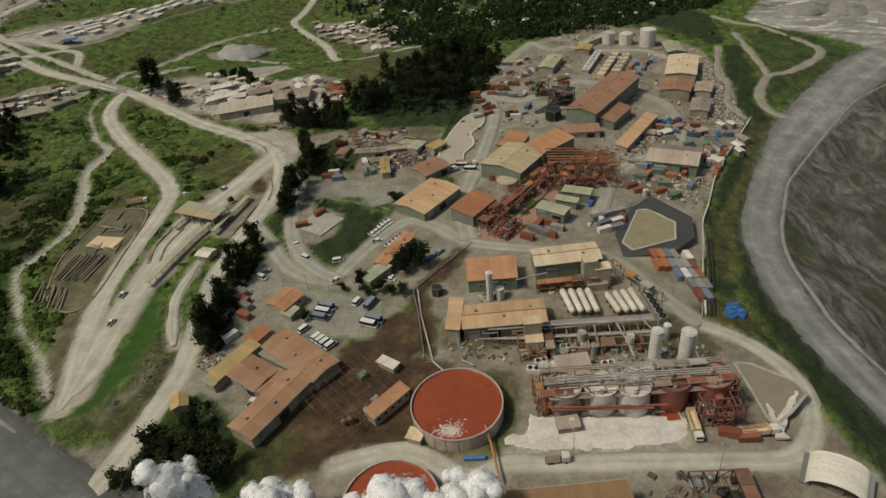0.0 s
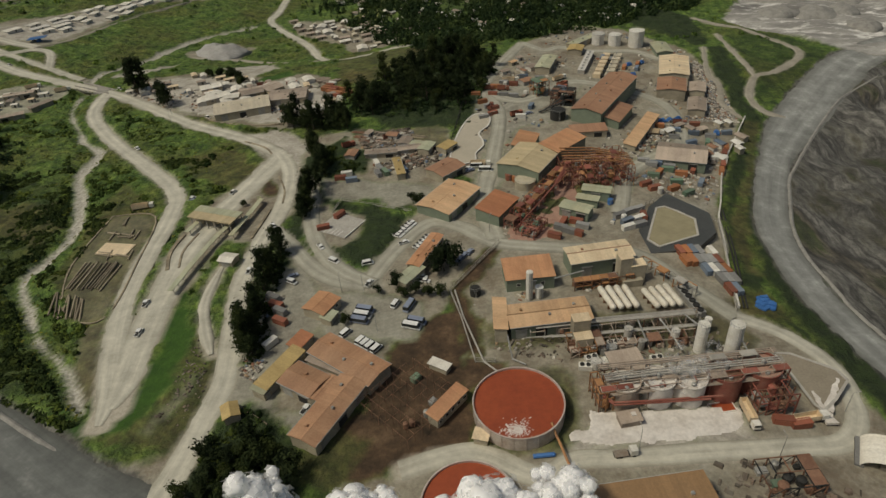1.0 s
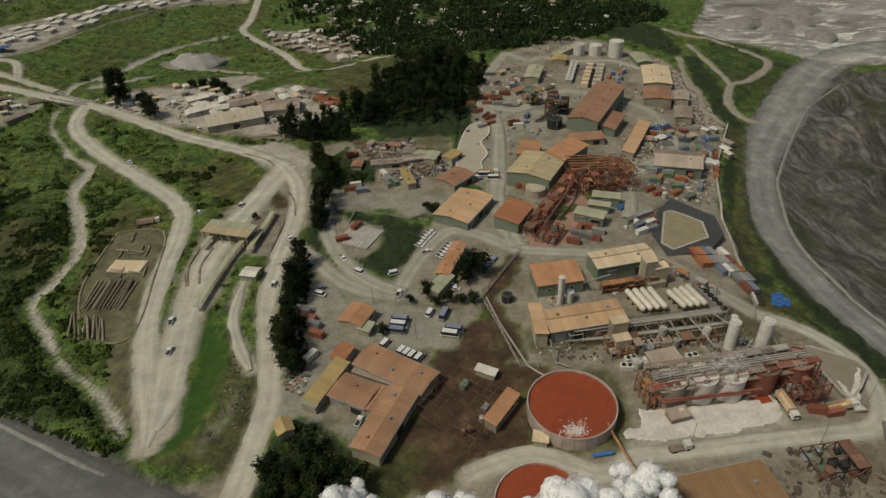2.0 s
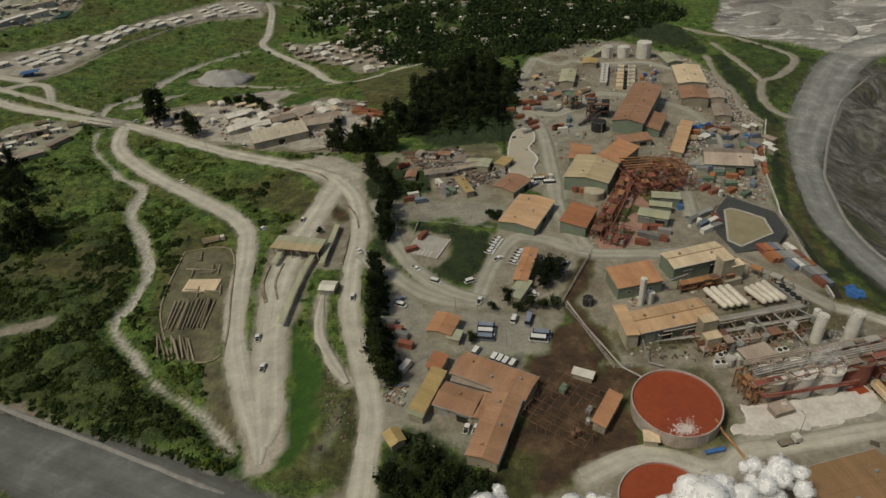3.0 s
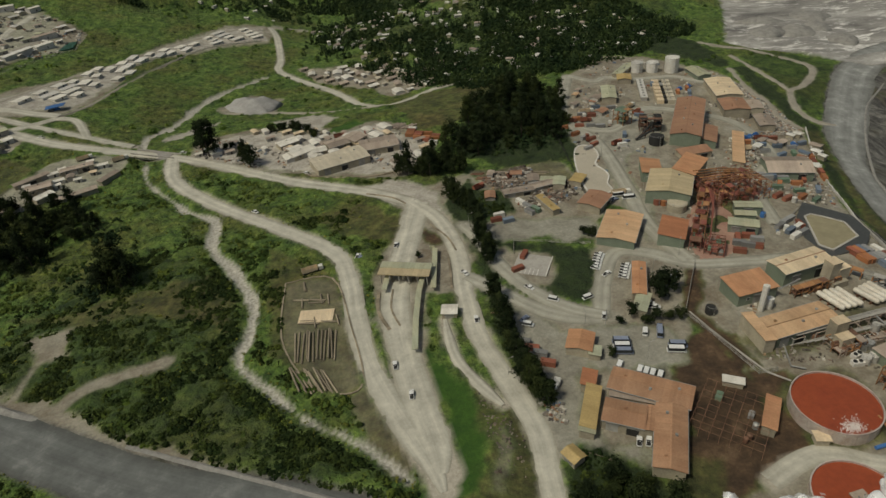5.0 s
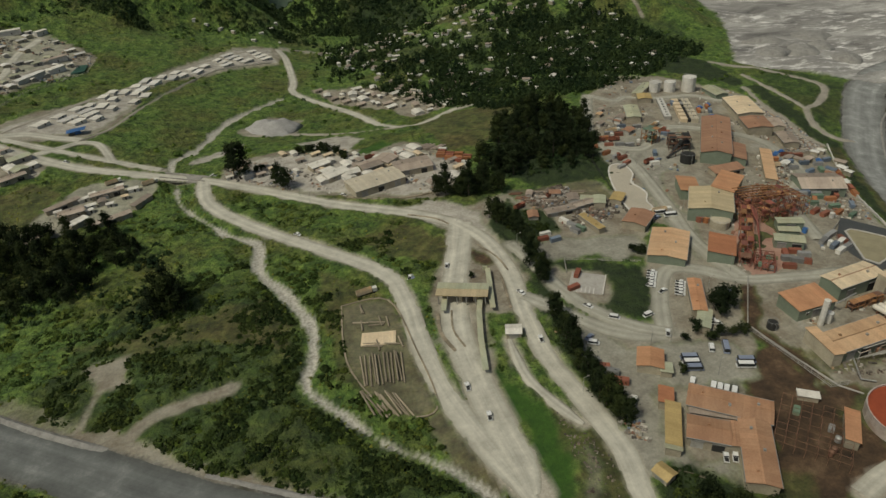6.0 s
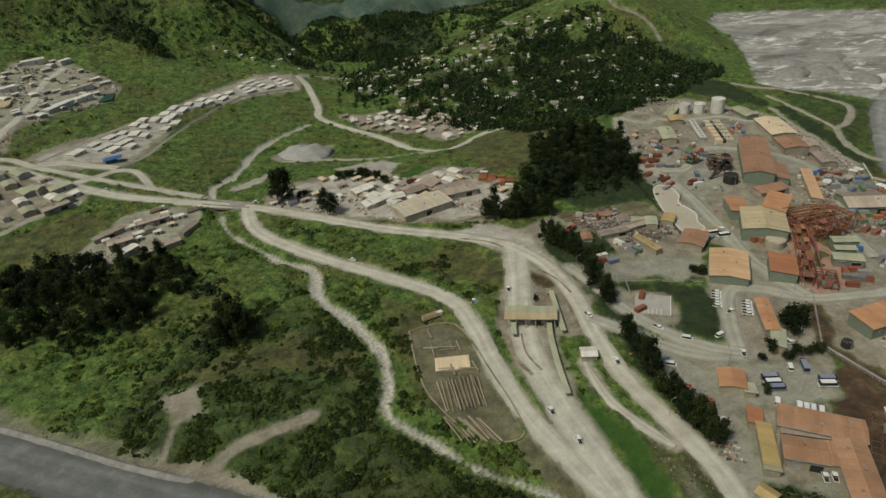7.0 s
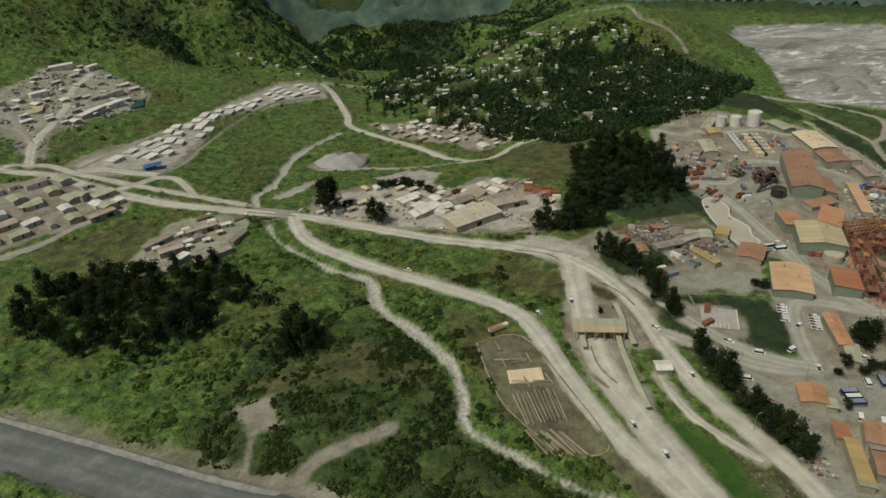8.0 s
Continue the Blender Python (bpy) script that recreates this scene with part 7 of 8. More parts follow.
def steelwork(name, x, y, length, width, rz, h, nx, ny, levels, mats, label, decks=0.3, seed=1, vessels=0, brace=True, z=None, thick=0.28):
    """An open steel frame: posts, beams on each level, braces, decks and vessels between them."""
    r = random.Random(seed)
    f = thing(name, x, y, rz, label, "steel frame", z=z)
    xs = [-length / 2 + length * i / nx for i in range(nx + 1)]
    ys = [-width / 2 + width * j / ny for j in range(ny + 1)]
    zs = [h * (k + 1) / levels for k in range(levels)]
    for px in xs:
        for py in ys:
            shared("post", beam_mesh(h + 1, r.choice(mats), thick * 1.15), f, pose(px, py, (h - 1) / 2, 0, 90, 0))
    for k, pz in enumerate(zs):
        for py in ys:
            for i in range(nx):
                if r.random() < 0.85:
                    shared("beam", beam_mesh(length / nx, r.choice(mats), thick), f, pose((xs[i] + xs[i + 1]) / 2, py, pz))
        for px in xs:
            for j in range(ny):
                if r.random() < 0.85:
                    shared("beam", beam_mesh(width / ny, r.choice(mats), thick), f, pose(px, (ys[j] + ys[j + 1]) / 2, pz, 0, 0, 90))
        for i in range(nx):
            for j in range(ny):
                if r.random() < decks:
                    part("deck_plate", boxes(((xs[i] + xs[i + 1]) / 2, (ys[j] + ys[j + 1]) / 2, pz + 0.2, length / nx - 0.2, width / ny - 0.2, 0.08)), r.choice(mats), f)
    if brace:
        for i in range(nx):
            for py in (ys[0], ys[-1]):
                if r.random() < 0.6:
                    bm = bar(bmesh.new(), (xs[i], py, 0.2), (xs[i + 1], py, zs[0]), 0.18)
                    part("brace", bm, r.choice(mats), f)
                if levels > 1 and r.random() < 0.6:
                    part("brace", bar(bmesh.new(), (xs[i + 1], py, zs[0]), (xs[i], py, zs[1]), 0.18), r.choice(mats), f)
    for _ in range(vessels):
        px, py, pz = r.uniform(xs[0], xs[-1]) * 0.9, r.uniform(ys[0], ys[-1]) * 0.85, r.choice([0] + zs[:-1])
        q = r.uniform(0.8, 1.7)
        if r.random() < 0.5:
            part("vessel", lathe(bmesh.new(), [(q * 0.5, pz), (q, pz + 0.5), (q, pz + 2.6), (q * 0.4, pz + 3.0)], 14, px, py), r.choice(mats + ["grey_steel"]), f)
        else:
            part("machine_housing", boxes((px, py, pz, q * 2, q * 1.4, q * 1.2), (px + q * 0.4, py, pz + q * 1.2, q * 0.8, q, 0.5)), r.choice(mats + ["grey_steel", "box_green"]), f)
    return f


def draped(name, pts, mat, label, category, lift=0.14, step=0.8):
    """A thin slab that follows the ground within an outline."""
    xs = np.arange(min(p[0] for p in pts) - 2, max(p[0] for p in pts) + 2, step)
    ys = np.arange(min(p[1] for p in pts) - 2, max(p[1] for p in pts) + 2, step)
    x, y = np.meshgrid(xs, ys)
    edge = inside(x, y, list(pts)) + (vnoise(x, y, 3, 61) - 0.5) * 1.6
    z = base_height(x, y) + np.where(edge > 0.6, lift, -0.3)
    n = len(xs)
    i = np.arange(n - 1)[None] + n * np.arange(len(ys) - 1)[:, None]
    keep = (edge[:-1, :-1] > -0.4) & (edge[1:, :-1] > -0.4) & (edge[:-1, 1:] > -0.4) & (edge[1:, 1:] > -0.4)
    i = i[keep]
    t = tagged(new(name), label, category)
    me = mesh_from("slab", np.stack([x, y, z], 2).reshape(-1, 3).tolist(), np.stack([i, i + 1, i + n + 1, i + n], 1).tolist(), mat)
    me.polygons.foreach_set("use_smooth", [True] * len(me.polygons))
    shared("slab", me, t, Matrix.Identity(4))
    return t


steelwork("grinding_steelwork", 49, 283, 34, 25, 2, 9, 10, 6, 3, ["steel", "orange_steel", "red_steel", "red_steel"], "rusty open steel lattice round the grinding mills", 0.1, 1, 34, thick=0.2)
steelwork("conveyor_gallery", 17, 261, 48, 6, 52, 7, 10, 2, 2, ["red_steel", "orange_steel"], "rusty red conveyor gallery on steel trestles", 0.25, 2, 14, thick=0.22)
steelwork("conveyor_gallery", 10, 253, 36, 5, 52, 5.5, 8, 1, 2, ["red_steel", "steel"], "second rusty red conveyor gallery", 0.2, 3, 8, thick=0.22)
steelwork("flotation_cells", 9, 237, 13, 9, 52, 4, 5, 3, 2, ["red_steel", "steel"], "low red steel frame of flotation cells", 0.15, 4, 16)
steelwork("pipe_rack", 27, 169.3, 62, 3.2, 1, 4.5, 12, 1, 1, ["roof_grey", "steel", "concrete"], "long pipe rack of weathered steel", 0.1, 5, 6, False)
steelwork("pipe_rack", 32, 160.5, 44, 4, 0, 3.2, 10, 1, 1, ["roof_grey", "steel", "steel"], "pipe rack with pumps below the plant hall", 0.08, 6, 26, False)
steelwork("filter_rack", 30, 194.5, 24, 3, 3, 4.5, 7, 1, 2, ["orange_steel", "steel"], "brown steel landing along the tall building", 0.5, 7, 4)
steelwork("side_rack", 56, 196, 26, 3, -58, 4, 6, 1, 1, ["orange_steel", "concrete"], "brown pipe bridge beside the tall building", 0.4, 8, 2)
steelwork("equipment_steelwork", 14, 160.5, 12, 8, 2, 5, 4, 2, 2, ["steel", "roof_grey", "orange_steel"], "weathered brown stair and equipment frame", 0.3, 9, 10)
steelwork("leach_walkway", 42, 134.6, 60, 2.2, 2, 10.2, 12, 1, 1, ["roof_grey", "red_steel", "roof_grey"], "dusty steel walkway along the leach tanks", 0.3, 10, 4)
steelwork("leach_walkway", 42, 141.8, 56, 2.4, 2, 10.4, 11, 1, 2, ["concrete", "roof_grey"], "upper walkway between the leach tanks", 0.4, 11, 3)
steelwork("stair_tower", 66, 133, 12, 12, 0, 9, 4, 4, 3, ["red_steel", "steel"], "tangled red steel stair tower at the leach tanks", 0.25, 12, 10)
steelwork("stair_tower", 14.5, 137, 7, 9, 5, 9, 3, 3, 3, ["orange_steel", "steel"], "brown steel stair tower at the leach tanks", 0.3, 13, 5)
steelwork("crusher_steelwork", 54, 376, 10, 14, 65, 9, 3, 3, 2, ["dark", "steel"], "dark steel crusher frame beside the high building", 0.5, 14, 8)
steelwork("hopper_tower", 42, 392, 9, 9, 20, 10, 2, 2, 3, ["orange_steel", "box_green"], "tan and green hopper tower", 0.7, 15, 6)
steelwork("switchyard", -48, 143, 25, 24, 42, 4.0, 8, 7, 1, ["steel"], "rusty switchyard gantries on brown ground", 0.0, 16, 5, False, None, 0.1)
steelwork("scrap_rack", 58, 104, 16, 10, 0, 4, 4, 2, 1, ["dark", "steel"], "dark rack of scrap metal and hoses", 0.2, 17, 12)

draped("mill_floor", smooth([(-3, 231), (10, 228), (19, 234), (32, 252), (45, 272), (66, 285), (72, 300), (62, 308), (42, 303), (30, 284), (14, 268), (0, 244), (-3, 231)], 4)[:-1], "red_floor", "red stained concrete floor under the mill steelwork", "floor")
round_tank("process_vessel", 8.5, 236.5, 3.6, 2.6, "red_steel", "low red round sump below the galleries", True)
round_tank("crusher_bin", 46, 354, 4.6, 5.5, "dark", "dark open bin beside the high building", True)
for _i in range(3):
    conv = thing("conveyor", 44 + 2.5 * _i, 364 + 5 * _i, 10 + 22 * _i, "dark inclined belt conveyor on trestles", "conveyor", "conveyors")
    part("belt", bar(bmesh.new(), (-8, 0, 1.2), (8, 0, 5.2), 1.3, 0.4), "dark", conv)
    part("guard_rail", bar(bmesh.new(), (-8, 0.8, 2.0), (8, 0.8, 6.0), 0.14), "steel", conv)
    for _k in (-6, 0, 6):
        part("trestle", bar(bmesh.new(), (_k, 0, -0.5), (_k, 0, 3.1 + 0.25 * _k), 0.4), "steel", conv)


def pipes(name, rows, mat, label, r=0.3):
    t = thing(name, rows[0][0][0], rows[0][0][1], 0, label, "pipe")
    o = t.matrix_basis.translation
    for line in rows:
        bm = bmesh.new()
        for a, b in zip(line, line[1:]):
            pa, pb = [Vector((x, y, gz(x, y) + z)) - o for x, y, z in (a, b)]
            pipe(bm, pa, pb, r, 8)
            bmesh.ops.create_icosphere(bm, subdivisions=1, radius=r * 1.15, matrix=Matrix.Translation(pb))
        part("pipe", bm, mat, t)
    return t


pipes("pipe_run", [[(-2, 168 + 0.7 * i, 5), (20, 168.4 + 0.7 * i, 5), (56, 168.8 + 0.7 * i, 6.2)] for i in range(4)], "concrete", "bundle of pale process pipes on the rack", 0.28)
pipes("pipe_run", [[(12.5, 135 + 0.9 * i, 8.4), (15.5, 131.8 + 0.6 * i, 8.2), (70, 133.4 + 0.6 * i, 10.2)] for i in range(4)], "roof_grey", "bundle of pink grey pipes along the leach tanks", 0.26)
pipes("pipe_run", [[(14, 136 + 0.9 * i, 10.6), (30, 136.8 + 0.9 * i, 10.8), (72, 138.4 + 0.9 * i, 12.6)] for i in range(3)], "concrete", "pale pipes crossing over the leach tanks", 0.26)
pipes("pipe_run", [[(13, 141 + 0.8 * i, 10.8), (72, 143 + 0.8 * i, 12.2)] for i in range(3)], "roof_grey", "pink grey pipes behind the leach tanks", 0.24)
pipes("pipe_run", [[(13, 135, 6), (15.5, 131.2, 5.6), (27, 130.8, 5.4), (50, 131.2, 5.2)], [(13, 134.6, 5), (16, 130.8, 4.8), (46, 130.6, 4.6)]], "red_steel", "curving red launder along the leach tanks", 0.35)
pipes("mill_pipe", [[(34, 296 - 2.2 * i, 10 - 0.4 * i), (50 + 2 * i, 294 - 2.2 * i, 10.4 - 0.4 * i), (68, 289 - 2.4 * i, 9.4)] for i in range(6)], "orange_steel", "long rusty pipes laid across the mill steelwork", 0.35)
pipes("mill_pipe", [[(33, 279 - 1.6 * i, 8), (24 - i, 262 - 1.6 * i, 7.5), (8 - i, 240 - 1.2 * i, 6.4)] for i in range(4)], "red_steel", "red pipes along the conveyor gallery", 0.32)
pipes("slurry_pipe", [[(-4, 123, 3), (-2, 109, 2.5)], [(-5, 126, 5.5), (-4, 122, 3)]], "orange_steel", "brown slurry pipe below the thickener", 0.4)
pipes("water_pipe", [[(-29, 199, 0.6), (-27, 183, 0.6), (-22, 158.5, 0.6), (-17, 152, 0.6)]], "concrete", "pale pipe along the thickener's fence", 0.35)
pipes("hill_pipe", [[(102, 250, 0.6), (92, 215, 0.6), (80, 178, 0.6)], [(103.4, 250, 0.6), (93.4, 215, 0.6), (81.4, 178, 0.6)]], "dark", "pair of dark pipes along the containers", 0.4)
pipes("blue_pipe", [[(-12, 118, 0.8), (-6, 118, 0.8)]], "blue", "short blue pipe lying by the road", 0.7)
pipes("process_pipe", [[(43, 168, 5), (45, 160, 4), (46, 154, 3)], [(35, 168, 5), (35, 158, 4)], [(52, 169, 6), (54, 160, 8), (55, 156, 12)], [(62, 151, 14), (66, 142, 6), (66, 138, 8)], [(-13, 163, 8), (-12, 158, 1), (-8, 155, 1)], [(10, 194, 6), (22, 196, 7)]], "grey_steel", "crooked grey pipes between plant units", 0.3)


# ---- leach tanks and vessels ----
def leach_tank(x, y, r, h, top, shell, label):
    t = thing("leach_tank", x, y, 0, label, "tank", "leach tanks")
    part("shell", lathe(bmesh.new(), [(r, -1), (r, h), (r + 0.2, h), (r + 0.2, h + 0.2), (r - 0.2, h + 0.2), (r - 0.2, h - 0.6)], 36), shell, t)
    part("slurry", lathe(bmesh.new(), [(r - 0.25, h - 0.9), (r - 0.25, h - 0.5)], 36), top, t)
    deck = part("agitator_bridge", boxes((0, 0, h + 0.2, 2 * r, 1.2, 0.3)), "roof_grey", t)
    for k in range(3):
        part("hatch", lathe(bmesh.new(), [(0.7, h - 0.5), (0.7, h + 0.4), (0.5, h + 0.55)], 12, r * 0.6 * math.cos(2.1 * k + 0.5), r * 0.6 * math.sin(2.1 * k + 0.5)), "grey_steel", t)
    part("agitator_motor", lathe(bmesh.new(), [(0.6, h + 0.5), (0.6, h + 1.9), (0.3, h + 2.3)], 12), "grey_steel", deck)
    bm = bmesh.new()
    for i in range(24):
        a, b = math.tau * i / 24, math.tau * (i + 1) / 24
        at_ = pose((r + .15) * math.cos(a), (r + .15) * math.sin(a), h + 0.2)
        if i % 2 == 0:
            post_ = part("rail_post", boxes((0, 0, 0, 0.07, 0.07, 1.0)), "roof_grey", t, at=at_) if i == 0 else shared("rail_post", post_.data, t, at_)
    part("handrail", ring_rail(r + 0.15, h + 1.2), "roof_grey", t)
    return t


for lx, ly, lr, lh, lt, ls in ((20, 136.5, 5.2, 9.2, "lime", "roof_grey"), (31, 136.5, 5.2, 9.2, "lime", "lime"), (41, 136.0, 5.2, 9.2, "lime", "lime"), (53, 137.2, 5.4, 10.2, "steel", "red_steel"), (65, 138, 5.9, 11.3, "red_floor", "red_steel")):
    leach_tank(lx, ly, lr, lh, lt, ls, "leach tank crusted all over with pale scale" if lt == "lime" else "open brown leach tank with a railed rim")
booth_ = thing("sample_shed", 19.8, 127.8, 6, "low brown shed on the slurry apron", "shed")
part("wall", boxes((0, 0, -0.5, 6.6, 4.2, 3.0)), "roof_grey", booth_)
part("roof", boxes((0, 0, 2.5, 7.2, 4.8, 0.25)), "roof_grey", booth_)
part("roof_hatch", boxes((1.4, 0.4, 2.75, 1.4, 1.4, 0.4)), "lime", booth_)
pool_ = thing("slurry_bund", 50.6, 130.6, 4, "shallow bund of brick red slurry", "bund")
part("slurry", boxes((0, 0, -0.5, 7.6, 3.6, 0.72)), "slurry", pool_)
for _x, _y, _l, _w in ((0, 1.9, 8.0, 0.25), (0, -1.9, 8.0, 0.25), (-3.9, 0, 0.25, 3.6), (3.9, 0, 0.25, 3.6)):
    part("kerb", boxes((_x, _y, -0.5, _l, _w, 1.0)), "lime", pool_)


def bullet(x0, y0, x1, y1, r=1.2):
    t = thing("pressure_vessel", (x0 + x1) / 2, (y0 + y1) / 2, 0, "white horizontal pressure vessel on saddles", "tank", "pressure vessels")
    d = Vector((x1 - x0, y1 - y0, 0))
    m = Matrix.Translation((0, 0, 2.6)) @ d.to_track_quat("Z", "Y").to_matrix().to_4x4()
    n = d.length / 2
    bm = lathe(bmesh.new(), [(r * 0.3, -n - 0.6), (r * 0.75, -n - 0.35), (r, -n + 0.2), (r, n - 0.2), (r * 0.75, n + 0.35), (r * 0.3, n + 0.6)], 20)
    bm.transform(m)
    for f in bm.faces:
        f.smooth = True
    part("shell", bm, "vessel_paint", t)
    for k in (-0.6, 0, 0.6):
        part("saddle", boxes((d.x / 2 * k, d.y / 2 * k, 0, 2.2, 0.5, 1.6)), "steel", t)


for i in range(4):
    bullet(27.3 + 3.2 * i, 190, 29.3 + 3.0 * i, 178)
    bullet(43.7 + 3.1 * i, 187.2 + 0.8 * i, 46 + 3.0 * i, 177.3 + 0.2 * i)
def fan_unit(x, y, rz):
    t = thing("fan_unit", x, y, rz, "pale boxed cooler with two dark round fans", "cooler", "fan units")
    part("casing", boxes((0, 0, 0, 4.4, 2.4, 1.8)), "pale", t)
    for k in (-1.05, 1.05):
        part("fan_ring", lathe(bmesh.new(), [(0.8, 1.75), (0.8, 2.1), (0.62, 2.1), (0.62, 1.85)], 16, k, 0), "dark", t)
    return t


_fan = fan_unit(15, 155, 8)
put(_fan, [(24.5, 161.2, 4), (29.5, 161.6, 4), (12, 151.5, -12), (37, 152.5, 4)])
pipes("process_pipe", [[(-6 + 3 * i, 166.5 - 0.8 * i, 2.2 + 0.5 * i), (30, 166.2 - 0.8 * i, 2.4 + 0.5 * i), (58, 166.8 - 0.8 * i, 3.0 + 0.5 * i)] for i in range(5)], "concrete", "rows of pale pipes along the low rack", 0.2)
pipes("process_pipe", [[(20 + 5 * i, 170, 4.5), (20.5 + 5 * i, 164, 3.6), (21 + 5 * i, 157, 1.2)] for i in range(7)], "roof_grey", "bent pipes dropping from the rack to the pumps", 0.18)
cool = thing("cooling_unit", 60, 181.5, 9, "row of dark cooling fans in a steel casing", "cooler")
part("casing", boxes((0, 0, 0, 3.2, 17, 2.4)), "grey_steel", cool)
for i in range(6):
    part("fan_ring", lathe(bmesh.new(), [(1.25, 2.3), (1.25, 2.9), (1.05, 2.9), (1.05, 2.5)], 20, 0, -7 + 2.8 * i), "dark", cool)
cold = thing("cold_box", 40.5, 196.5, 4, "stepped cream cladding tower of the oxygen plant", "tower")
part("tower_block", boxes((-2, 0.5, -1, 5, 5, 13.5)), "wall_cream", cold)
part("tower_block", boxes((3, 0, -1, 6, 4.5, 9.5)), "wall_cream", cold)
part("tower_block", boxes((0.5, -3, -1, 8, 2.5, 4)), "wall_cream", cold)
part("tower_cap", boxes((-2, 0.5, 12.5, 5.3, 5.3, 0.3)), "roof_cream", cold)
part("tower_cap", boxes((3, 0, 8.5, 6.3, 4.8, 0.3)), "roof_cream", cold)
cold = thing("cold_box", 13.3, 165, 2, "cream clad tower at the end of the long building", "tower")
part("tower_block", boxes((0, 0, -1, 6, 4, 12)), "wall_cream", cold)
part("tower_block", boxes((0, -4, -1, 6, 4, 7)), "wall_cream", cold)
part("tower_cap", boxes((0, 0, 11, 6.3, 4.3, 0.3)), "roof_cream", cold)
part("tower_cap", boxes((0, -4, 6, 6.3, 4.2, 0.25)), "roof_cream", cold)
for vx, vy, vr, vh, vm in ((30, 163, 1.5, 6, "concrete"), (33.5, 158.5, 1.2, 4, "concrete"), (20, 158, 1.6, 3, "grey_steel"), (23, 157.6, 1.6, 3, "grey_steel"), (15.5, 151.5, 1.8, 3, "pale"), (19, 151.5, 1.8, 3, "pale"), (46, 160.5, 1.5, 6, "pale"), (60, 165.8, 1.3, 6, "pale"), (48, 147, 2.2, 4, "pale"), (44, 144.8, 1.4, 5, "pale"), (37, 146, 1.2, 5, "concrete"), (12.8, 276.5, 5.2, 4, "wall_cream"), (9, 283, 2, 3, "box_orange"), (6, 285, 2, 3, "box_red"), (-21, 196, 2.2, 3, "dark"), (52, 240, 1.2, 3, "white"), (78, 265, 1.3, 3, "pale"), (50, 255, 1.3, 2.5, "blue")):
    round_tank("process_vessel", vx, vy, vr, vh, vm, {"dark": "dark round tank behind the fence", "blue": "small blue round tank by sheds"}.get(vm, "small round process vessel"), vr > 1.4)


# ---- ponds, hangar, canopy, bridge, steam ----
def pond(name, outline, mat, label, rim, z, liner=None):
    t = tagged(new(name), label, "pond")
    cx, cy = sum(p[0] for p in outline) / len(outline), sum(p[1] for p in outline) / len(outline)
    t.matrix_basis = pose(cx, cy, z)
    loc = [(x - cx, y - cy) for x, y in outline]
    part("water", prism(bmesh.new(), loc, -1.5, 0.25), mat, t)
    bm = bmesh.new()
    for a, b in zip(loc, loc[1:] + loc[:1]):
        bar(bm, (*a, 0.3), (*b, 0.3), 0.9, 0.5)
    part("rim", bm, rim, t, "pale rim")
    if liner:
        part("liner", prism(bmesh.new(), [(x - cx, y - cy) for x, y in liner], -3, 0.0), "liner", t, "dark lined bank")
    return t


pond("settling_pond", [(58, 224), (61, 218), (80, 223.5), (83.5, 236), (78, 244), (74, 248.5), (70, 248)], "pond", "settling pond of olive silty water in a dark lining", "concrete", -2.4, [(54, 214), (77, 215), (88.5, 224.5), (92, 240), (79, 260.5), (67, 250), (56.5, 232)])
pond("silt_pond", smooth([(-23, 307), (-20.5, 325), (-13, 350), (-5, 366), (2, 368), (5.5, 361), (3, 350), (-3.5, 341), (-2.5, 332), (-3, 324), (-8, 316), (-9, 308), (-14, 305), (-23, 305)], 3), "pale_pond", "pale silt pond with a wavy edge", "pale", 0.25)
def splash(a, b):
    """A flat tongue of silt that widens and frays downhill."""
    a, b = Vector(a), Vector(b)
    side = Vector((-(b - a).y, (b - a).x)).normalized()
    left, right = [], []
    for i in range(13):
        q = a.lerp(b, i / 12)
        w = 0.5 + 1.1 * i / 12
        left.append(q + side * (w + rnd.uniform(-0.45, 0.45)))
        right.append(q - side * (w + rnd.uniform(-0.45, 0.45)))
    return prism(bmesh.new(), [tuple(q) for q in right + left[::-1]], -0.5, 0.36 + rnd.uniform(0, 0.05))


pond_edge = [(79, 153), (84, 152), (95, 143), (96, 138), (88, 131), (82, 127), (80.5, 130), (80, 140)]
sump = pond("sump", pond_edge, "sump_mud", "drained sump with pale silt chutes", "concrete", -4.2)
for a_, b_ in (((8, 0), (-2.5, -12)), ((-3, -4), (-3.5, -17))):
    part("silt_chute", splash(a_, b_), "lime", sump, "pale silt chute")
blue_heap = [(89, 181, 10), (91.5, 179, 60), (87.5, 178.5, 120), (119, 351, 20), (108, 348, 0), (125, 440, 40), (115, 437, 20), (112, 418, 0), (137, 335, 70), (113, 349, 40), (-369, 588, 30)]
tarp = thing("tarpaulin_stack", 90, 183, 0, "goods stacked under a bright blue tarpaulin", "tarpaulin", "tarpaulins")
_bm = boxes((0, 0, 0, 4.5, 3.2, 1.5), (0.4, 0.2, 1.5, 3.0, 2.0, 0.7))
bmesh.ops.bevel(_bm, geom=_bm.edges[:], offset=0.3, segments=2, affect="EDGES")
part("cover", _bm, "blue", tarp)
put(tarp, blue_heap)


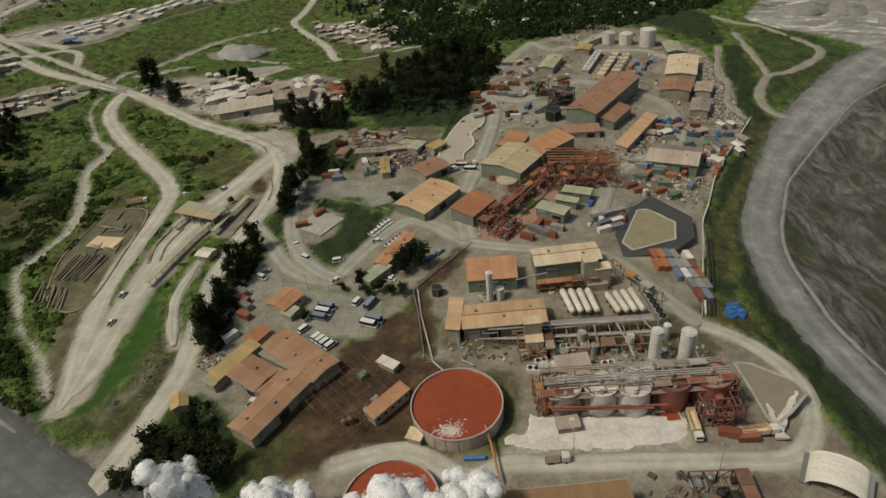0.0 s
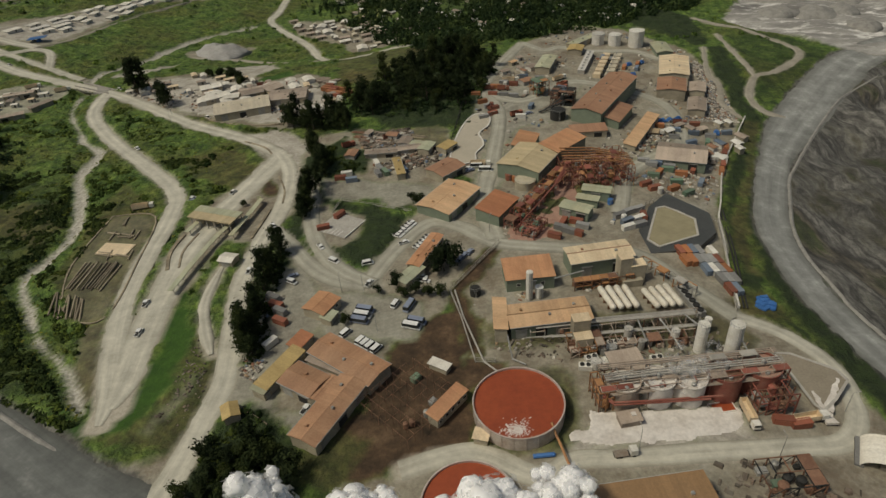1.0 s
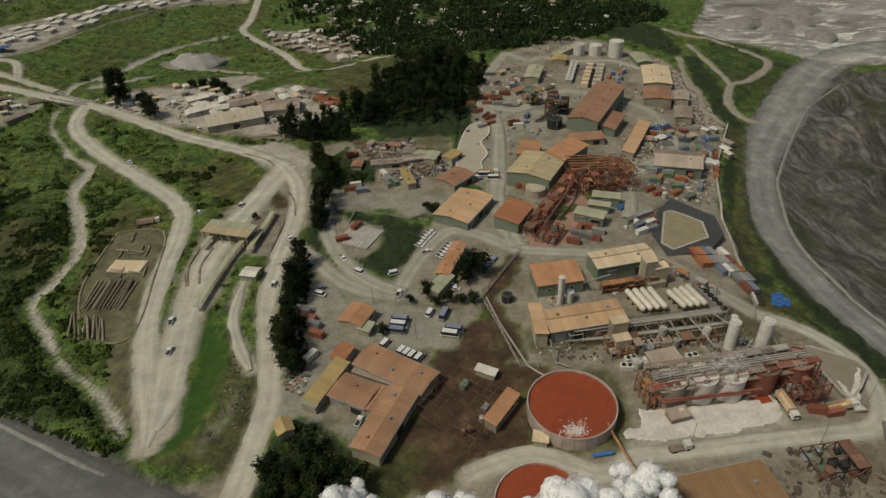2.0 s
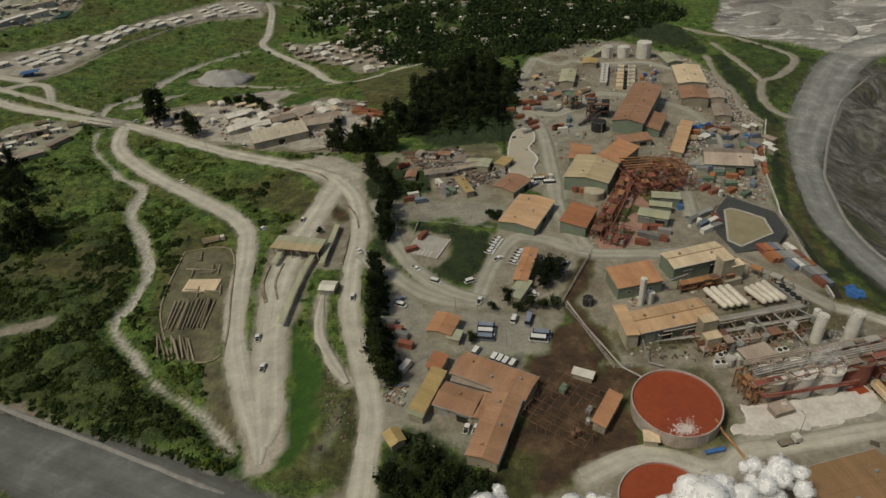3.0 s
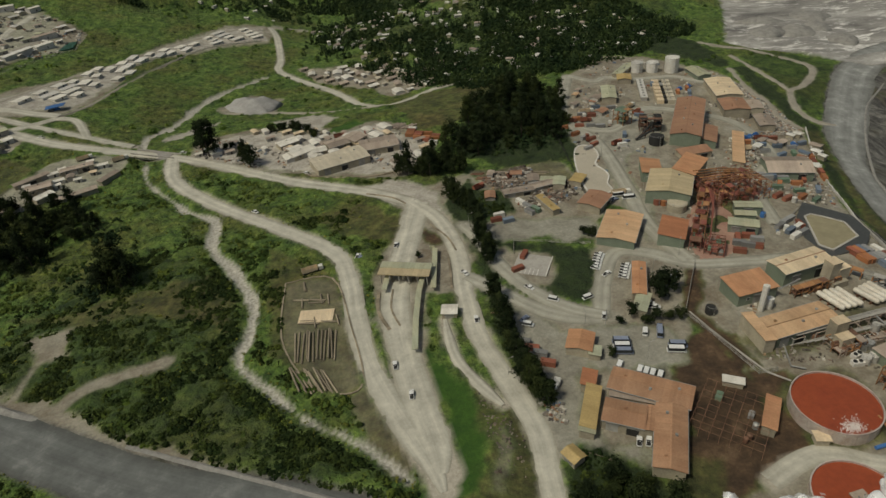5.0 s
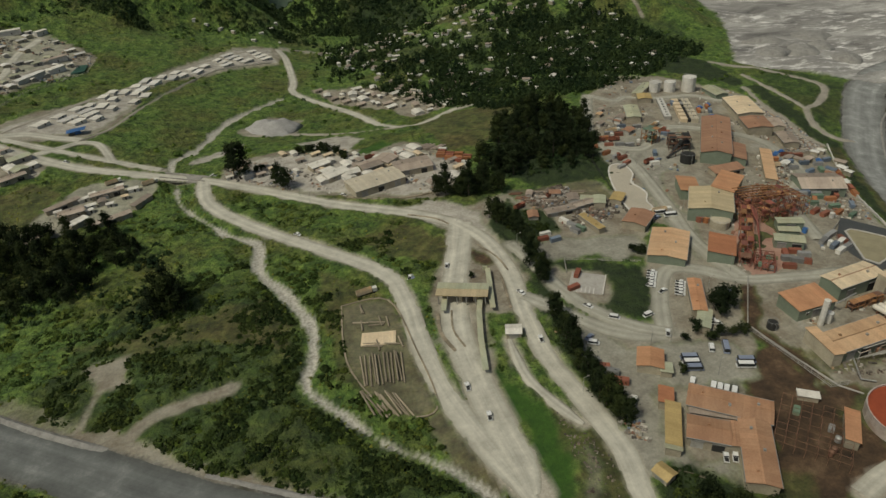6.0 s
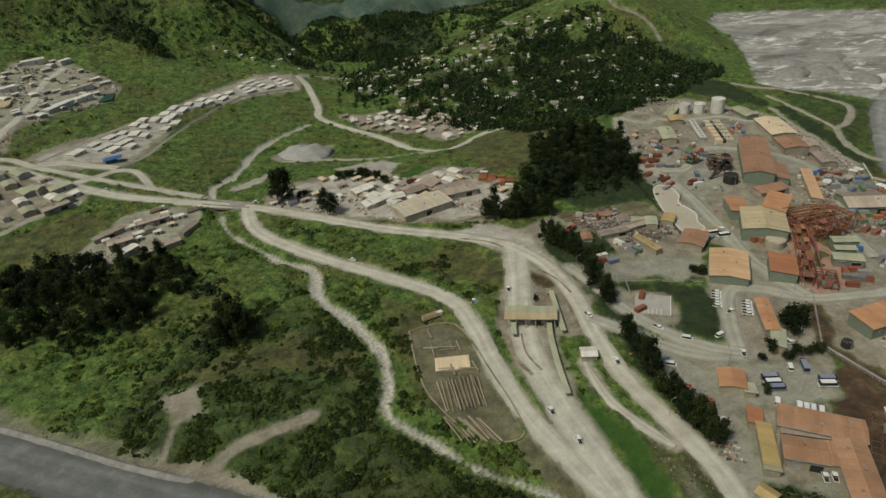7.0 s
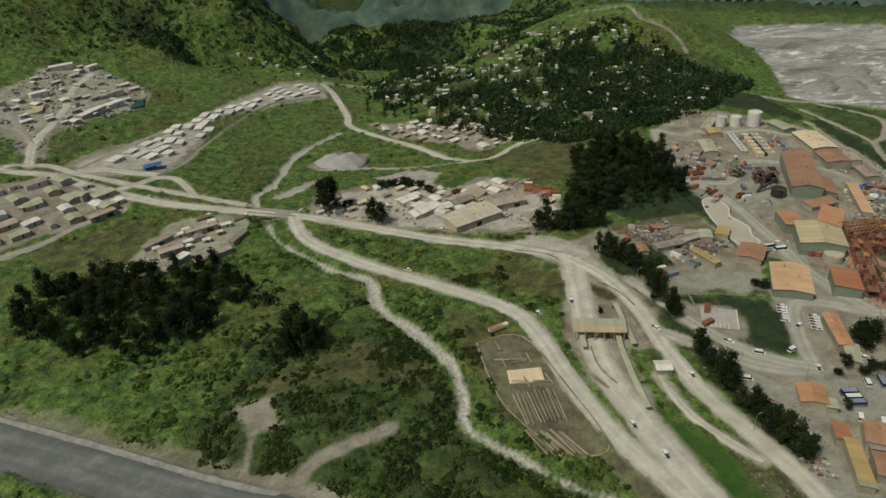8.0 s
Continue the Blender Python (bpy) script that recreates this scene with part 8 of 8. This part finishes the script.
def hangar(x, y, length, width, rz, h):
    t = thing("arched_hangar", x, y, rz, "open hangar with a cream arched fabric roof", "hangar")
    bm = bmesh.new()
    n = 14
    rows = []
    for k in (0, 1):
        rows.append([[bm.verts.new((sx * length / 2, (width / 2 - 0.25 * k) * math.cos(math.pi * i / n), 2 + (h - 2 - 0.25 * k) * math.sin(math.pi * i / n))) for i in range(n + 1)] for sx in (-1, 1)])
    for i in range(n):
        bm.faces.new((rows[0][0][i], rows[0][1][i], rows[0][1][i + 1], rows[0][0][i + 1]))
        bm.faces.new((rows[1][0][i + 1], rows[1][1][i + 1], rows[1][1][i], rows[1][0][i]))
        for s in (0, 1):
            bm.faces.new((rows[0][s][i], rows[0][s][i + 1], rows[1][s][i + 1], rows[1][s][i]))
    for f in bm.faces:
        f.smooth = True
    part("roof", bm, "roof_white", t)
    for s in (-1, 1):
        part("side_wall", boxes((0, s * width / 2, -1, length, 2.4, 3.2)), "box_grey", t)
    part("stored_goods", boxes((-2, 0, 0, 3, 4, 2), (2, 1, 0, 4, 3, 1.5)), "scrap", t)


hangar(91, 108.5, 11, 15, 58, 6)
canopy = thing("checkpoint_canopy", -140, 267.5, -24.8, "broad pale green canopy over the checkpoint lanes", "canopy")
part("roof", boxes((0, 0, 5.6, 25.5, 10.4, 0.5)), "roof_sage", canopy)
part("roof_sheet", boxes((0, 2.6, 6.1, 25.5, 4.9, 0.25)), "roof_green", canopy)
part("fascia", boxes((0, 5.4, 5.2, 25.5, 0.3, 0.9)), "concrete", canopy)
for i in range(6):
    for s in (-4.4, 4.4):
        part("column", boxes((-11.5 + 4.6 * i, s, 0, 0.4, 0.4, 5.6)), "concrete", canopy)
for i in range(3):
    part("booth", boxes((-8 + 7 * i, 0, 0, 1.6, 3.2, 2.8)), "wall_cream", canopy)


def covered_way(pts, label):
    t = thing("covered_walkway", pts[0][0], pts[0][1], 0, label, "walkway", "checkpoint walkways")
    o = t.matrix_basis.translation
    for a, b in zip(pts, pts[1:]):
        pa, pb = [Vector((x, y, gz(x, y) + 3.0)) - o for x, y in (a, b)]
        part("roof", bar(bmesh.new(), pa, pb, 0.25, 2.6) if abs((pb - pa).y) < abs((pb - pa).x) else bar(bmesh.new(), pa, pb, 2.6, 0.25), "roof_green", t)
        k = max(2, int((pb - pa).length / 4))
        for i in range(k):
            q = pa.lerp(pb, (i + 0.5) / k)
            part("post", boxes((q.x, q.y, q.z - 3.0, 0.2, 0.2, 3.0)), "grey_steel", t)


covered_way([(-152.5, 259), (-148, 271)], "short covered walkway beside the checkpoint lane")
covered_way([(-132, 264), (-137, 252), (-142.5, 234), (-147.5, 214)], "long pale green covered walkway along the lanes")
covered_way([(-123.5, 285), (-121, 284), (-130, 252)], "bent covered walkway with a pale green roof")


def barrier(pts, mat, label, h=0.9, w=0.8, name="barrier", category="barrier"):
    t = thing(name, pts[0][0], pts[0][1], 0, label, category)
    o = t.matrix_basis.translation
    line = smooth(pts, 5)
    for a, b in zip(line, line[1:]):
        pa, pb = [Vector((x, y, gz(x, y) + h / 2)) - o for x, y in (a, b)]
        d = pb - pa
        rz = math.degrees(math.atan2(d.y, d.x))
        part("segment", boxes(((pa.x + pb.x) / 2, (pa.y + pb.y) / 2, (pa.z + pb.z) / 2 - h / 2 - 0.2, d.length + 0.05, w, h + 0.2, rz)), mat, t)


barrier([(-155, 261), (-157.5, 247), (-155, 233)], "timber", "dark kerbed divider between the lanes", 0.5, 1.6)
barrier([(-148, 261), (-151.5, 247), (-150, 234)], "timber", "dark kerbed divider between the lanes", 0.5, 0.9)
barrier([(-117, 312), (-111.5, 296), (-110.5, 282)], "timber", "long kerbed island on the road", 0.4, 1.0)
barrier([(-116, 277), (-118, 266), (-121, 252)], "timber", "row of low planting tubs", 0.6, 1.2)
barrier([(-145, 361), (-131, 350), (-125, 340)], "timber", "kerbed island at the junction", 0.4, 1.2)
barrier([(-180, 404), (-165, 392), (-140, 383), (-118, 383)], "timber", "low bank along the camp road", 0.8, 1.6)
span = thing("bridge", -284, 481, -31, "short concrete road bridge over the stream gully", "bridge")
part("deck", boxes((0, 0, -1.1, 30, 10.5, 1.05)), "concrete", span)
for _x in (-9.5, 9.5):
    part("abutment", boxes((_x, 0, -5.5, 2.5, 10.2, 4.5)), "concrete", span)
barrier([(-300, 487.5), (-283, 477.5), (-268, 468.5)], "concrete", "plain concrete parapet of the bridge", 1.2, 0.5, "bridge_parapet", "bridge")
barrier([(-296, 494), (-279, 484), (-264, 474)], "concrete", "plain concrete parapet of the bridge", 1.2, 0.5, "bridge_parapet", "bridge")


def fence(pts, label, h=2.4, step=3.0, mat="concrete"):
    t = thing("fence", pts[0][0], pts[0][1], 0, label, "fence")
    o = t.matrix_basis.translation
    post = bpy.data.meshes.new("post")
    bm = boxes((0, 0, -0.3, 0.18, 0.18, h + 0.3))
    bm.to_mesh(post), bm.free()
    post.materials.append(M[mat])
    for a, b in zip(pts, pts[1:]):
        va, vb = Vector(a), Vector(b)
        n = max(1, int((vb - va).length / step))
        last = None
        for i in range(n + 1):
            q = va.lerp(vb, i / n)
            p = Vector((q.x, q.y, gz(q.x, q.y))) - o
            shared("post", post, t, Matrix.Translation(p))
        for z in (0.4, h * 0.5, h - 0.1):
            pa, pb = [Vector((q[0], q[1], gz(q[0], q[1]) + z)) - o for q in (a, b)]
            part("rail", bar(bmesh.new(), pa, pb, 0.14), mat, t)


fence([(-7, 229), (-31, 199), (-28, 183), (-25, 159), (-18, 158)], "pale fence round the process plant")
fence([(55, 236), (66, 252), (79, 260), (97, 239), (90, 214)], "pale fence round the lined pond")
fence([(96, 239), (86, 205), (76, 176)], "pale fence above the pit road")
barrier([(164, 356), (145, 328), (123, 294), (106, 258), (98, 242), (92, 223), (85, 202), (78, 178)], "pale", "long low pale wall along the plant's edge", 1.5, 0.7, "boundary_wall", "wall")
fence([(-8, 391), (-26, 306), (-26, 300)], "dark fence between scrapyard and silt pond", mat="dark")
fence([(-45, 262), (-80, 279), (-84, 268)], "fence behind the grass triangle", 1.8)
fence([(-107, 150), (-95, 140)], "timber rail by the yellow hut", 1.4, mat="timber")
fence([(150, 350), (128, 349), (112, 346)], "white wall behind the long store", 2.0, mat="pale")
fence([(-456, 600), (-430, 690), (-388, 760), (-386, 815)], "pale boundary fence of the far compound", 2.0, 6)
fence([(-334, 640), (-295, 735), (-262, 792), (-203, 822)], "green boundary fence of the long settlement", 2.0, 6, "box_green")

pad = thing("storage_pad", -78.8, 256, -34.2, "grey concrete pad with white lines in the grass", "pad")
part("slab", boxes((0, 0, -0.6, 17, 16.5, 1.0)), "concrete", pad)
for i in range(5):
    part("painted_line", boxes((-4 + 2.0 * i, -6.0, 0.404, 0.35, 5, 0.01)), "pale", pad)
part("kerb", boxes((8.5, 0, 0.3, 0.4, 16.5, 0.5)), "pale", pad)
for bx_, by_, br_ in ((-80, 264, 50), (-87, 254, 10)):
    boxes_at([(bx_, by_, br_)], ["box_red"])
tent = thing("concrete_pad", -185.5, 254, -14, "bare cream concrete pad among stacked pipes", "pad")
part("slab", boxes((0, 0, -0.5, 16, 9, 1.0)), "roof_cream", tent)
pole_mesh = bpy.data.meshes.new("pole")
_bm = pipe(bmesh.new(), (0, -9.5, 0.4), (0, 9.5, 0.4), 0.42, 8)
_bm.to_mesh(pole_mesh), _bm.free()
pole_mesh.materials.append(M["timber"])
stack = thing("stacked_poles", -188, 234, -12, "rows of weathered timber poles laid on the ground", "poles")
for i in range(12):
    shared("pole", pole_mesh, stack, pose(-8.5 + 1.6 * i + rnd.uniform(-.3, .3), rnd.uniform(-1, 1), rnd.choice((0, 0, 0.6)), 0, 0, rnd.uniform(-3, 3) + 6))
for i in range(11):
    shared("pole", pole_mesh, stack, pose(-6 + 1.5 * i, -20 + rnd.uniform(-1, 1) - 0.3 * i, rnd.choice((0, 0, 0.6)), 0, 0, 26 + rnd.uniform(-6, 6)) @ Matrix.Diagonal((1, 0.8, 1, 1)))
for i in range(14):
    shared("pole", pole_mesh, stack, pose(rnd.uniform(-12, 9), rnd.uniform(14, 17) + rnd.choice((0, 16, 28)), 0, 0, 0, rnd.choice((82, 14)) + rnd.uniform(-9, 9)) @ Matrix.Diagonal((1, 0.4, 1, 1)))
barrier([(-198, 285), (-175, 281), (-171, 240), (-171, 206), (-181, 202), (-193, 213), (-202, 244), (-198, 285)], "timber", "low earth and timber edge of the pole yard", 0.5, 0.7)

heap_mesh = lathe(bmesh.new(), [(27, -3), (24, 0.2), (21, 1.6), (18, 3.2), (14.5, 4.8), (11, 6.0), (7, 6.4), (3.5, 6.6), (1, 6.6)], 56)
for v in heap_mesh.verts:
    a_ = math.atan2(v.co.y, v.co.x)
    v.co.x *= 1.05 + 0.16 * math.sin(3 * a_) + 0.2 * (float(vnoise(v.co.x + 60, v.co.y + 60, 9, 41)) - 0.5)
    v.co.y *= 0.95 + 0.12 * math.cos(2 * a_ + 1) + 0.2 * (float(vnoise(v.co.x + 90, v.co.y + 30, 9, 42)) - 0.5)
    if v.co.z > 0:
        v.co.z *= 0.55 + 0.9 * float(vnoise(v.co.x + 50, v.co.y + 50, 8, 43))
for f in heap_mesh.faces:
    f.smooth = True
def spoil_heap(x, y, r, h, seed, mat, label):
    bm = lathe(bmesh.new(), [(r, -4), (r * 0.86, 0.12 * h), (r * 0.62, 0.5 * h), (r * 0.4, 0.82 * h), (r * 0.2, 0.96 * h), (r * 0.05, h)], 30)
    for v in bm.verts:
        k = 0.75 + 0.5 * float(vnoise(v.co.x + 40 * seed, v.co.y, r * 0.5, 70))
        v.co.x, v.co.y, v.co.z = v.co.x * k * 1.25, v.co.y * k, v.co.z * (0.7 + 0.6 * float(vnoise(v.co.x, v.co.y + 30 * seed, r * 0.3, 71)) if v.co.z > 0 else 1)
    for f in bm.faces:
        f.smooth = True
    part("slope", bm, mat, thing("spoil_heap", x, y, 35 * seed, label, "heap", "spoil heaps"))


for _k, (_x, _y, _r, _h) in enumerate(((283, 552, 17, 5), (313, 548, 18, 6), (341, 553, 16, 5), (338, 512, 14, 4), (305, 585, 20, 6), (362, 590, 22, 6))):
    spoil_heap(_x, _y, _r, _h, _k, "rubble", "dark grey heap of dumped rock beside the tailings")
heap = thing("gravel_heap", -218, 590, 0, "heap of pale grey crushed stone", "heap")
part("slope", heap_mesh, "rubble_pale", heap)


def steam(x, y, z, length, rz, size, seed, label, mat="steam", flakes=1500, puffs=0, tall=0.42):
    """Billows of steam: knobbly white hearts, and round them many small thin flakes that fray their rims."""
    rs = np.random.RandomState(seed)
    n = puffs or int(length * 1.9)
    u = rs.uniform(-0.5, 0.5, n)
    c = np.stack([u * length, rs.normal(0, size * 0.5, n), rs.normal(0, size * tall, n) - np.abs(u) * size * 0.5], 1)
    q = size * (0.24 + 0.6 * rs.rand(n) ** 1.6) * (1.15 - np.abs(u))
    k = rs.choice(n, flakes, p=q ** 2 / np.sum(q ** 2))
    d = rs.normal(0, 1, (flakes, 3))
    d /= np.linalg.norm(d, axis=1)[:, None]
    p = c[k] + d * (q[k] * (1.02 + 0.12 * rs.normal(0, 1, flakes)))[:, None]
    nrm = d + rs.normal(0, 0.25, (flakes, 3)) + (0, 0, 0.2)
    nrm /= np.linalg.norm(nrm, axis=1)[:, None]
    a = np.cross(nrm, rs.normal(0, 1, (flakes, 3)))
    a /= np.linalg.norm(a, axis=1)[:, None]
    b = np.cross(nrm, a)
    r = (rs.uniform(0.5, 1.3, flakes) * size / 5 * (1.0 if mat == "steam" else 1.6))[:, None]
    v = np.stack([p + a * r, p + b * r * 0.8, p - a * r * 0.9, p - b * r], 1).reshape(-1, 3)
    faces, slots = np.arange(flakes * 4).reshape(-1, 4).tolist(), [0] * flakes
    verts = [v]
    if mat == "steam":
        ball = bmesh.new()
        bmesh.ops.create_icosphere(ball, subdivisions=3, radius=1)
        unit = np.array([w.co for w in ball.verts])
        tri = np.array([[w.index for w in f.verts] for f in ball.faces])
        ball.free()
        for i in range(n):
            o = 7.0 * i
            knob = vnoise(unit[:, 0] + o, unit[:, 1] + unit[:, 2] * 0.7, 0.55, 81) + 0.3 * vnoise(unit[:, 2] + o, unit[:, 0] - unit[:, 1] * 0.6, 0.25, 82)
            faces += (tri + sum(len(w) for w in verts)).tolist()
            slots += [1] * len(tri)
            verts.append(c[i] + unit * (q[i] * (0.72 + 0.36 * knob))[:, None])
    me = bpy.data.meshes.new("steam_cloud")
    me.from_pydata(np.concatenate(verts).tolist(), [], faces)
    me.materials.append(M[mat])
    me.materials.append(M["steam_core"])
    me.polygons.foreach_set("material_index", slots)
    me.polygons.foreach_set("use_smooth", [True] * len(slots))
    ob = new("steam_cloud", me)
    ob.matrix_basis = pose(x, y, z, 0, 0, rz)
    return tagged(ob, label, "steam", kind="stuff")


steam(-83, 98, 21, 10, 10, 6.2, 1, "white column of steam rising past the road", puffs=34, tall=1.0)
steam(-62, 98, 13, 24, 8, 4.6, 2, "white drifting bank of steam")
steam(-28, 92, 18, 24, 5, 5.2, 3, "white billowing steam over the lower thickener")
steam(-9, 95, 20, 12, 0, 4.6, 4, "white billow of steam above the plant hall")
steam(46, 147, 6, 22, 8, 5.5, 5, "thin steam drifting between silos and leach tanks", "thin_steam", 130, 12)
steam(40, 136, 11, 30, 4, 3.6, 6, "thin steam rising from the leach tanks", "thin_steam", 130, 14)
draped("slurry_apron", smooth([(9, 133.5), (14, 132.5), (30, 131.6), (46, 131.4), (55.5, 131), (56, 126), (53.5, 121.5), (44, 119.6), (32, 118.8), (14, 119.6), (3, 121), (0, 124), (2, 126.5), (7, 128), (9, 133.5)], 5)[:-1], "lime", "concrete apron caked with white lime slurry", "apron", 0.2, 0.5)


# ---- scrapyard rows, clutter, poles ----
for nm, bx, by, bl, bw, brz, bh, br, lab in (
        ("scrapyard_store", -60.4, 324.6, 18.3, 5.6, -3, 3, "roof_grey", "long low scrapyard store with a pinkish roof"),
        ("scrapyard_store", -43.7, 326.2, 15.7, 5.7, 4.7, 3, "roof_grey", "long low store with a pale brown roof"),
        ("scrapyard_store", -50.7, 304.1, 19.1, 4.2, 98.3, 3.5, "roof_olive", "long narrow store with an olive roof"),
        ("scrapyard_store", -34.6, 324.7, 10, 6.7, 62, 3.6, "roof_green", "small store with a pale green roof"),
        ("scrapyard_store", -23.3, 323.5, 10.1, 7, 45, 3.6, "roof_olive", "small store with an olive roof beside the fence")):
    building(nm, bx, by, bl, bw, brz, bh, br, "wall_cream", lab, 0.1, "gable", 0.3, 2, 0)


def pipe_bundle(x, y, rz, length, count, mat, label):
    """Long sections lying side by side, with a few more on top."""
    t = thing("pipe_bundle", x, y, rz, label, "pipes", "bundles in the scrapyard")
    bm = pipe(bmesh.new(), (-length / 2, 0, 0), (length / 2, 0, 0), 0.32, 7)
    me = bpy.data.meshes.new("pipe_section")
    bm.to_mesh(me), bm.free()
    me.materials.append(M[mat])
    for k in range(count):
        shared("pipe_section", me, t, pose(rnd.uniform(-1.2, 1.2), 0.68 * (k - count / 2), 0.35, 0, 0, rnd.uniform(-2, 2)))
    for k in range(count // 2):
        shared("pipe_section", me, t, pose(rnd.uniform(-1, 1), 0.68 * (k - count / 4) + 0.3, 0.92, 0, 0, rnd.uniform(-3, 3)))


for _k, (_x, _y) in enumerate((-71 + 11.5 * i - 1.5 * j, 345 - 4.6 * i + 6.6 * j) for j in range(3) for i in range(4)):
    pipe_bundle(_x + rnd.uniform(-1.5, 1.5), _y + rnd.uniform(-1, 1), -23 + rnd.uniform(-5, 5), rnd.uniform(7, 10.5), rnd.choice((3, 4, 5)), ("steel", "roof_grey", "concrete", "timber")[_k % 4], ("rusty steel", "dusty brown", "grey concrete", "weathered timber")[_k % 4] + " sections laid side by side in the scrapyard")


def clutter(name, count, pts, lo, hi, material, label, seed, sparse=0.66):
    """Loose goods too small to tell apart: boxes, drums and bundles as one sheet of stuff."""
    rs = np.random.RandomState(seed)
    px, py = [p[0] for p in pts], [p[1] for p in pts]
    x, y = rs.uniform(min(px), max(px), count * 5), rs.uniform(min(py), max(py), count * 5)
    ok = (inside(x, y, pts) > 0) & (vnoise(x, y, 12, 22) + 0.2 * rs.rand(len(x)) > sparse) & (paint(x, y)["r"] < 0.2)
    x, y = x[ok][:count], y[ok][:count]
    n = len(x)
    a = rs.choice([0.9, 0.9 + 1.57], n) + rs.normal(0, 0.15, n)
    sx, sy, sz = rs.uniform(lo, hi, n), rs.uniform(lo, hi, n) * 0.6, rs.uniform(lo, hi, n) * 0.38
    cube = np.array([(-1, -1, 0), (1, -1, 0), (1, 1, 0), (-1, 1, 0), (-1, -1, 1), (1, -1, 1), (1, 1, 1), (-1, 1, 1)]) * (0.5, 0.5, 1.0)
    quad = np.array([(0, 3, 2, 1), (4, 5, 6, 7), (0, 1, 5, 4), (1, 2, 6, 5), (2, 3, 7, 6), (3, 0, 4, 7)])
    v = cube[None] * np.stack([sx, sy, sz], 1)[:, None]
    v[:, 4:, :2] *= rs.uniform(0.6, 1.0, (n, 1, 1))
    c, s = np.cos(a)[:, None], np.sin(a)[:, None]
    out = np.stack([x[:, None] + c * v[:, :, 0] - s * v[:, :, 1], y[:, None] + s * v[:, :, 0] + c * v[:, :, 1], base_height(x, y)[:, None] + v[:, :, 2] - 0.05], 2)
    me = bpy.data.meshes.new(name)
    me.from_pydata(out.reshape(-1, 3).tolist(), [], (quad[None] + 8 * np.arange(n)[:, None, None]).reshape(-1, 4).tolist())
    me.materials.append(M[material])
    return tagged(new(name, me), label, "clutter", kind="stuff")


PLANT = [(-15, 227), (-20, 245), (-6, 280), (-5, 381), (5, 418), (49, 495), (100, 530), (133, 515), (165, 462), (167, 409), (155, 350), (100, 255), (62, 250), (48, 235), (10, 226)]
clutter("yard_clutter", 480, PLANT, 0.8, 3.2, "goods", "loose crates, drums and parts about the plant yards", 31)
clutter("scrap_goods", 230, [(-76, 362), (-20, 353), (-21, 320), (-30, 306), (-60, 304), (-70, 312), (-72, 336)], 0.9, 3.4, "goods", "rows of old machines, pipes and drums in the scrapyard", 39)
clutter("scrap_heaps", 900, [(-76, 362), (-20, 353), (-21, 320), (-30, 306), (-60, 304), (-70, 312), (-72, 336)], 0.7, 3.2, "scrap", "heaps of rusty scrap and old parts", 32)
clutter("process_clutter", 240, [(-18, 165), (0, 158), (12, 150), (16, 142), (75, 140), (72, 170), (58, 172), (20, 166), (10, 190), (60, 195), (55, 210), (-25, 200)], 0.5, 2.2, "goods", "pumps, valves and crates between the plant units", 33)
clutter("camp_clutter", 700, [(-258, 462), (-249, 490), (-186, 496), (-149, 464), (-118, 472), (-90, 414), (-104, 380), (-186, 410)], 0.7, 2.6, "goods", "odd goods and fences about the camp", 34)
clutter("compound_clutter", 500, [(-527, 802), (-511, 873), (-485, 918), (-432, 871), (-390, 823), (-392, 755), (-432, 706), (-454, 673), (-456, 605), (-517, 676)], 1.0, 4.0, "goods", "goods and vehicles about the far compound", 35)
clutter("yard_goods", 260, [(-110, 238), (-100, 225), (-92, 205), (-94, 190), (-103, 160), (-110, 165), (-106, 200)], 0.6, 2.2, "goods", "loose goods beside the lower yard", 36)
clutter("bottom_clutter", 120, [(30, 112), (80, 112), (85, 95), (70, 85), (34, 90)], 0.7, 3.0, "scrap", "scrap and hoses beside the plant hall", 37)
clutter("edge_rubble", 1500, [(112, 354), (138, 352), (157, 349), (166, 397), (166, 440), (156, 442), (155, 402), (146, 372), (140, 357)], 0.6, 2.2, "goods", "dumped rubble and scrap along the plant's edge", 38, 0.2)
clutter("store_goods", 420, [(66, 300), (100, 352), (150, 350), (122, 294), (104, 262), (84, 262), (64, 276)], 0.7, 2.8, "goods", "stacked parts and crates beside the stores", 40, 0.45)
clutter("process_parts", 320, [(-18, 165), (12, 150), (18, 146), (40, 146), (66, 148), (74, 165), (58, 172), (-10, 170)], 0.5, 1.8, "scrap", "valves and rusty fittings between the plant units", 41, 0.4)
clutter("lawn_rubble", 130, [(-131, 190), (-123, 178), (-120, 160), (-124, 138), (-140, 138), (-132, 160)], 0.4, 1.5, "scrap", "loose stones and scraps on the rough bank", 42, 0.35)


def lamp_post(x, y, rz, h=9):
    t = thing("lamp_post", x, y, rz, "tall slim steel lamp post", "lamp post", "lamp posts")
    part("pole", pipe(bmesh.new(), (0, 0, -0.5), (0, 0, h), 0.12, 8, 0.08), "grey_steel", t)
    part("arm", bar(bmesh.new(), (0, 0, h), (1.6, 0, h + 0.3), 0.1), "grey_steel", t)
    part("lamp_head", boxes((1.9, 0, h + 0.2, 0.8, 0.35, 0.2)), "concrete", t)
    return t


post = lamp_post(-98, 300, 0)
put(post, [(-75, 205, 90), (-66, 204, 30), (-115, 190, 0), (-60, 180, 0), (-200, 398, 40), (-205, 415, 40), (60, 112, 90), (20, 118, 90), (90, 128, 0), (-10, 238, 60), (6, 300, 0), (5, 350, 0), (-30, 228, 0)])
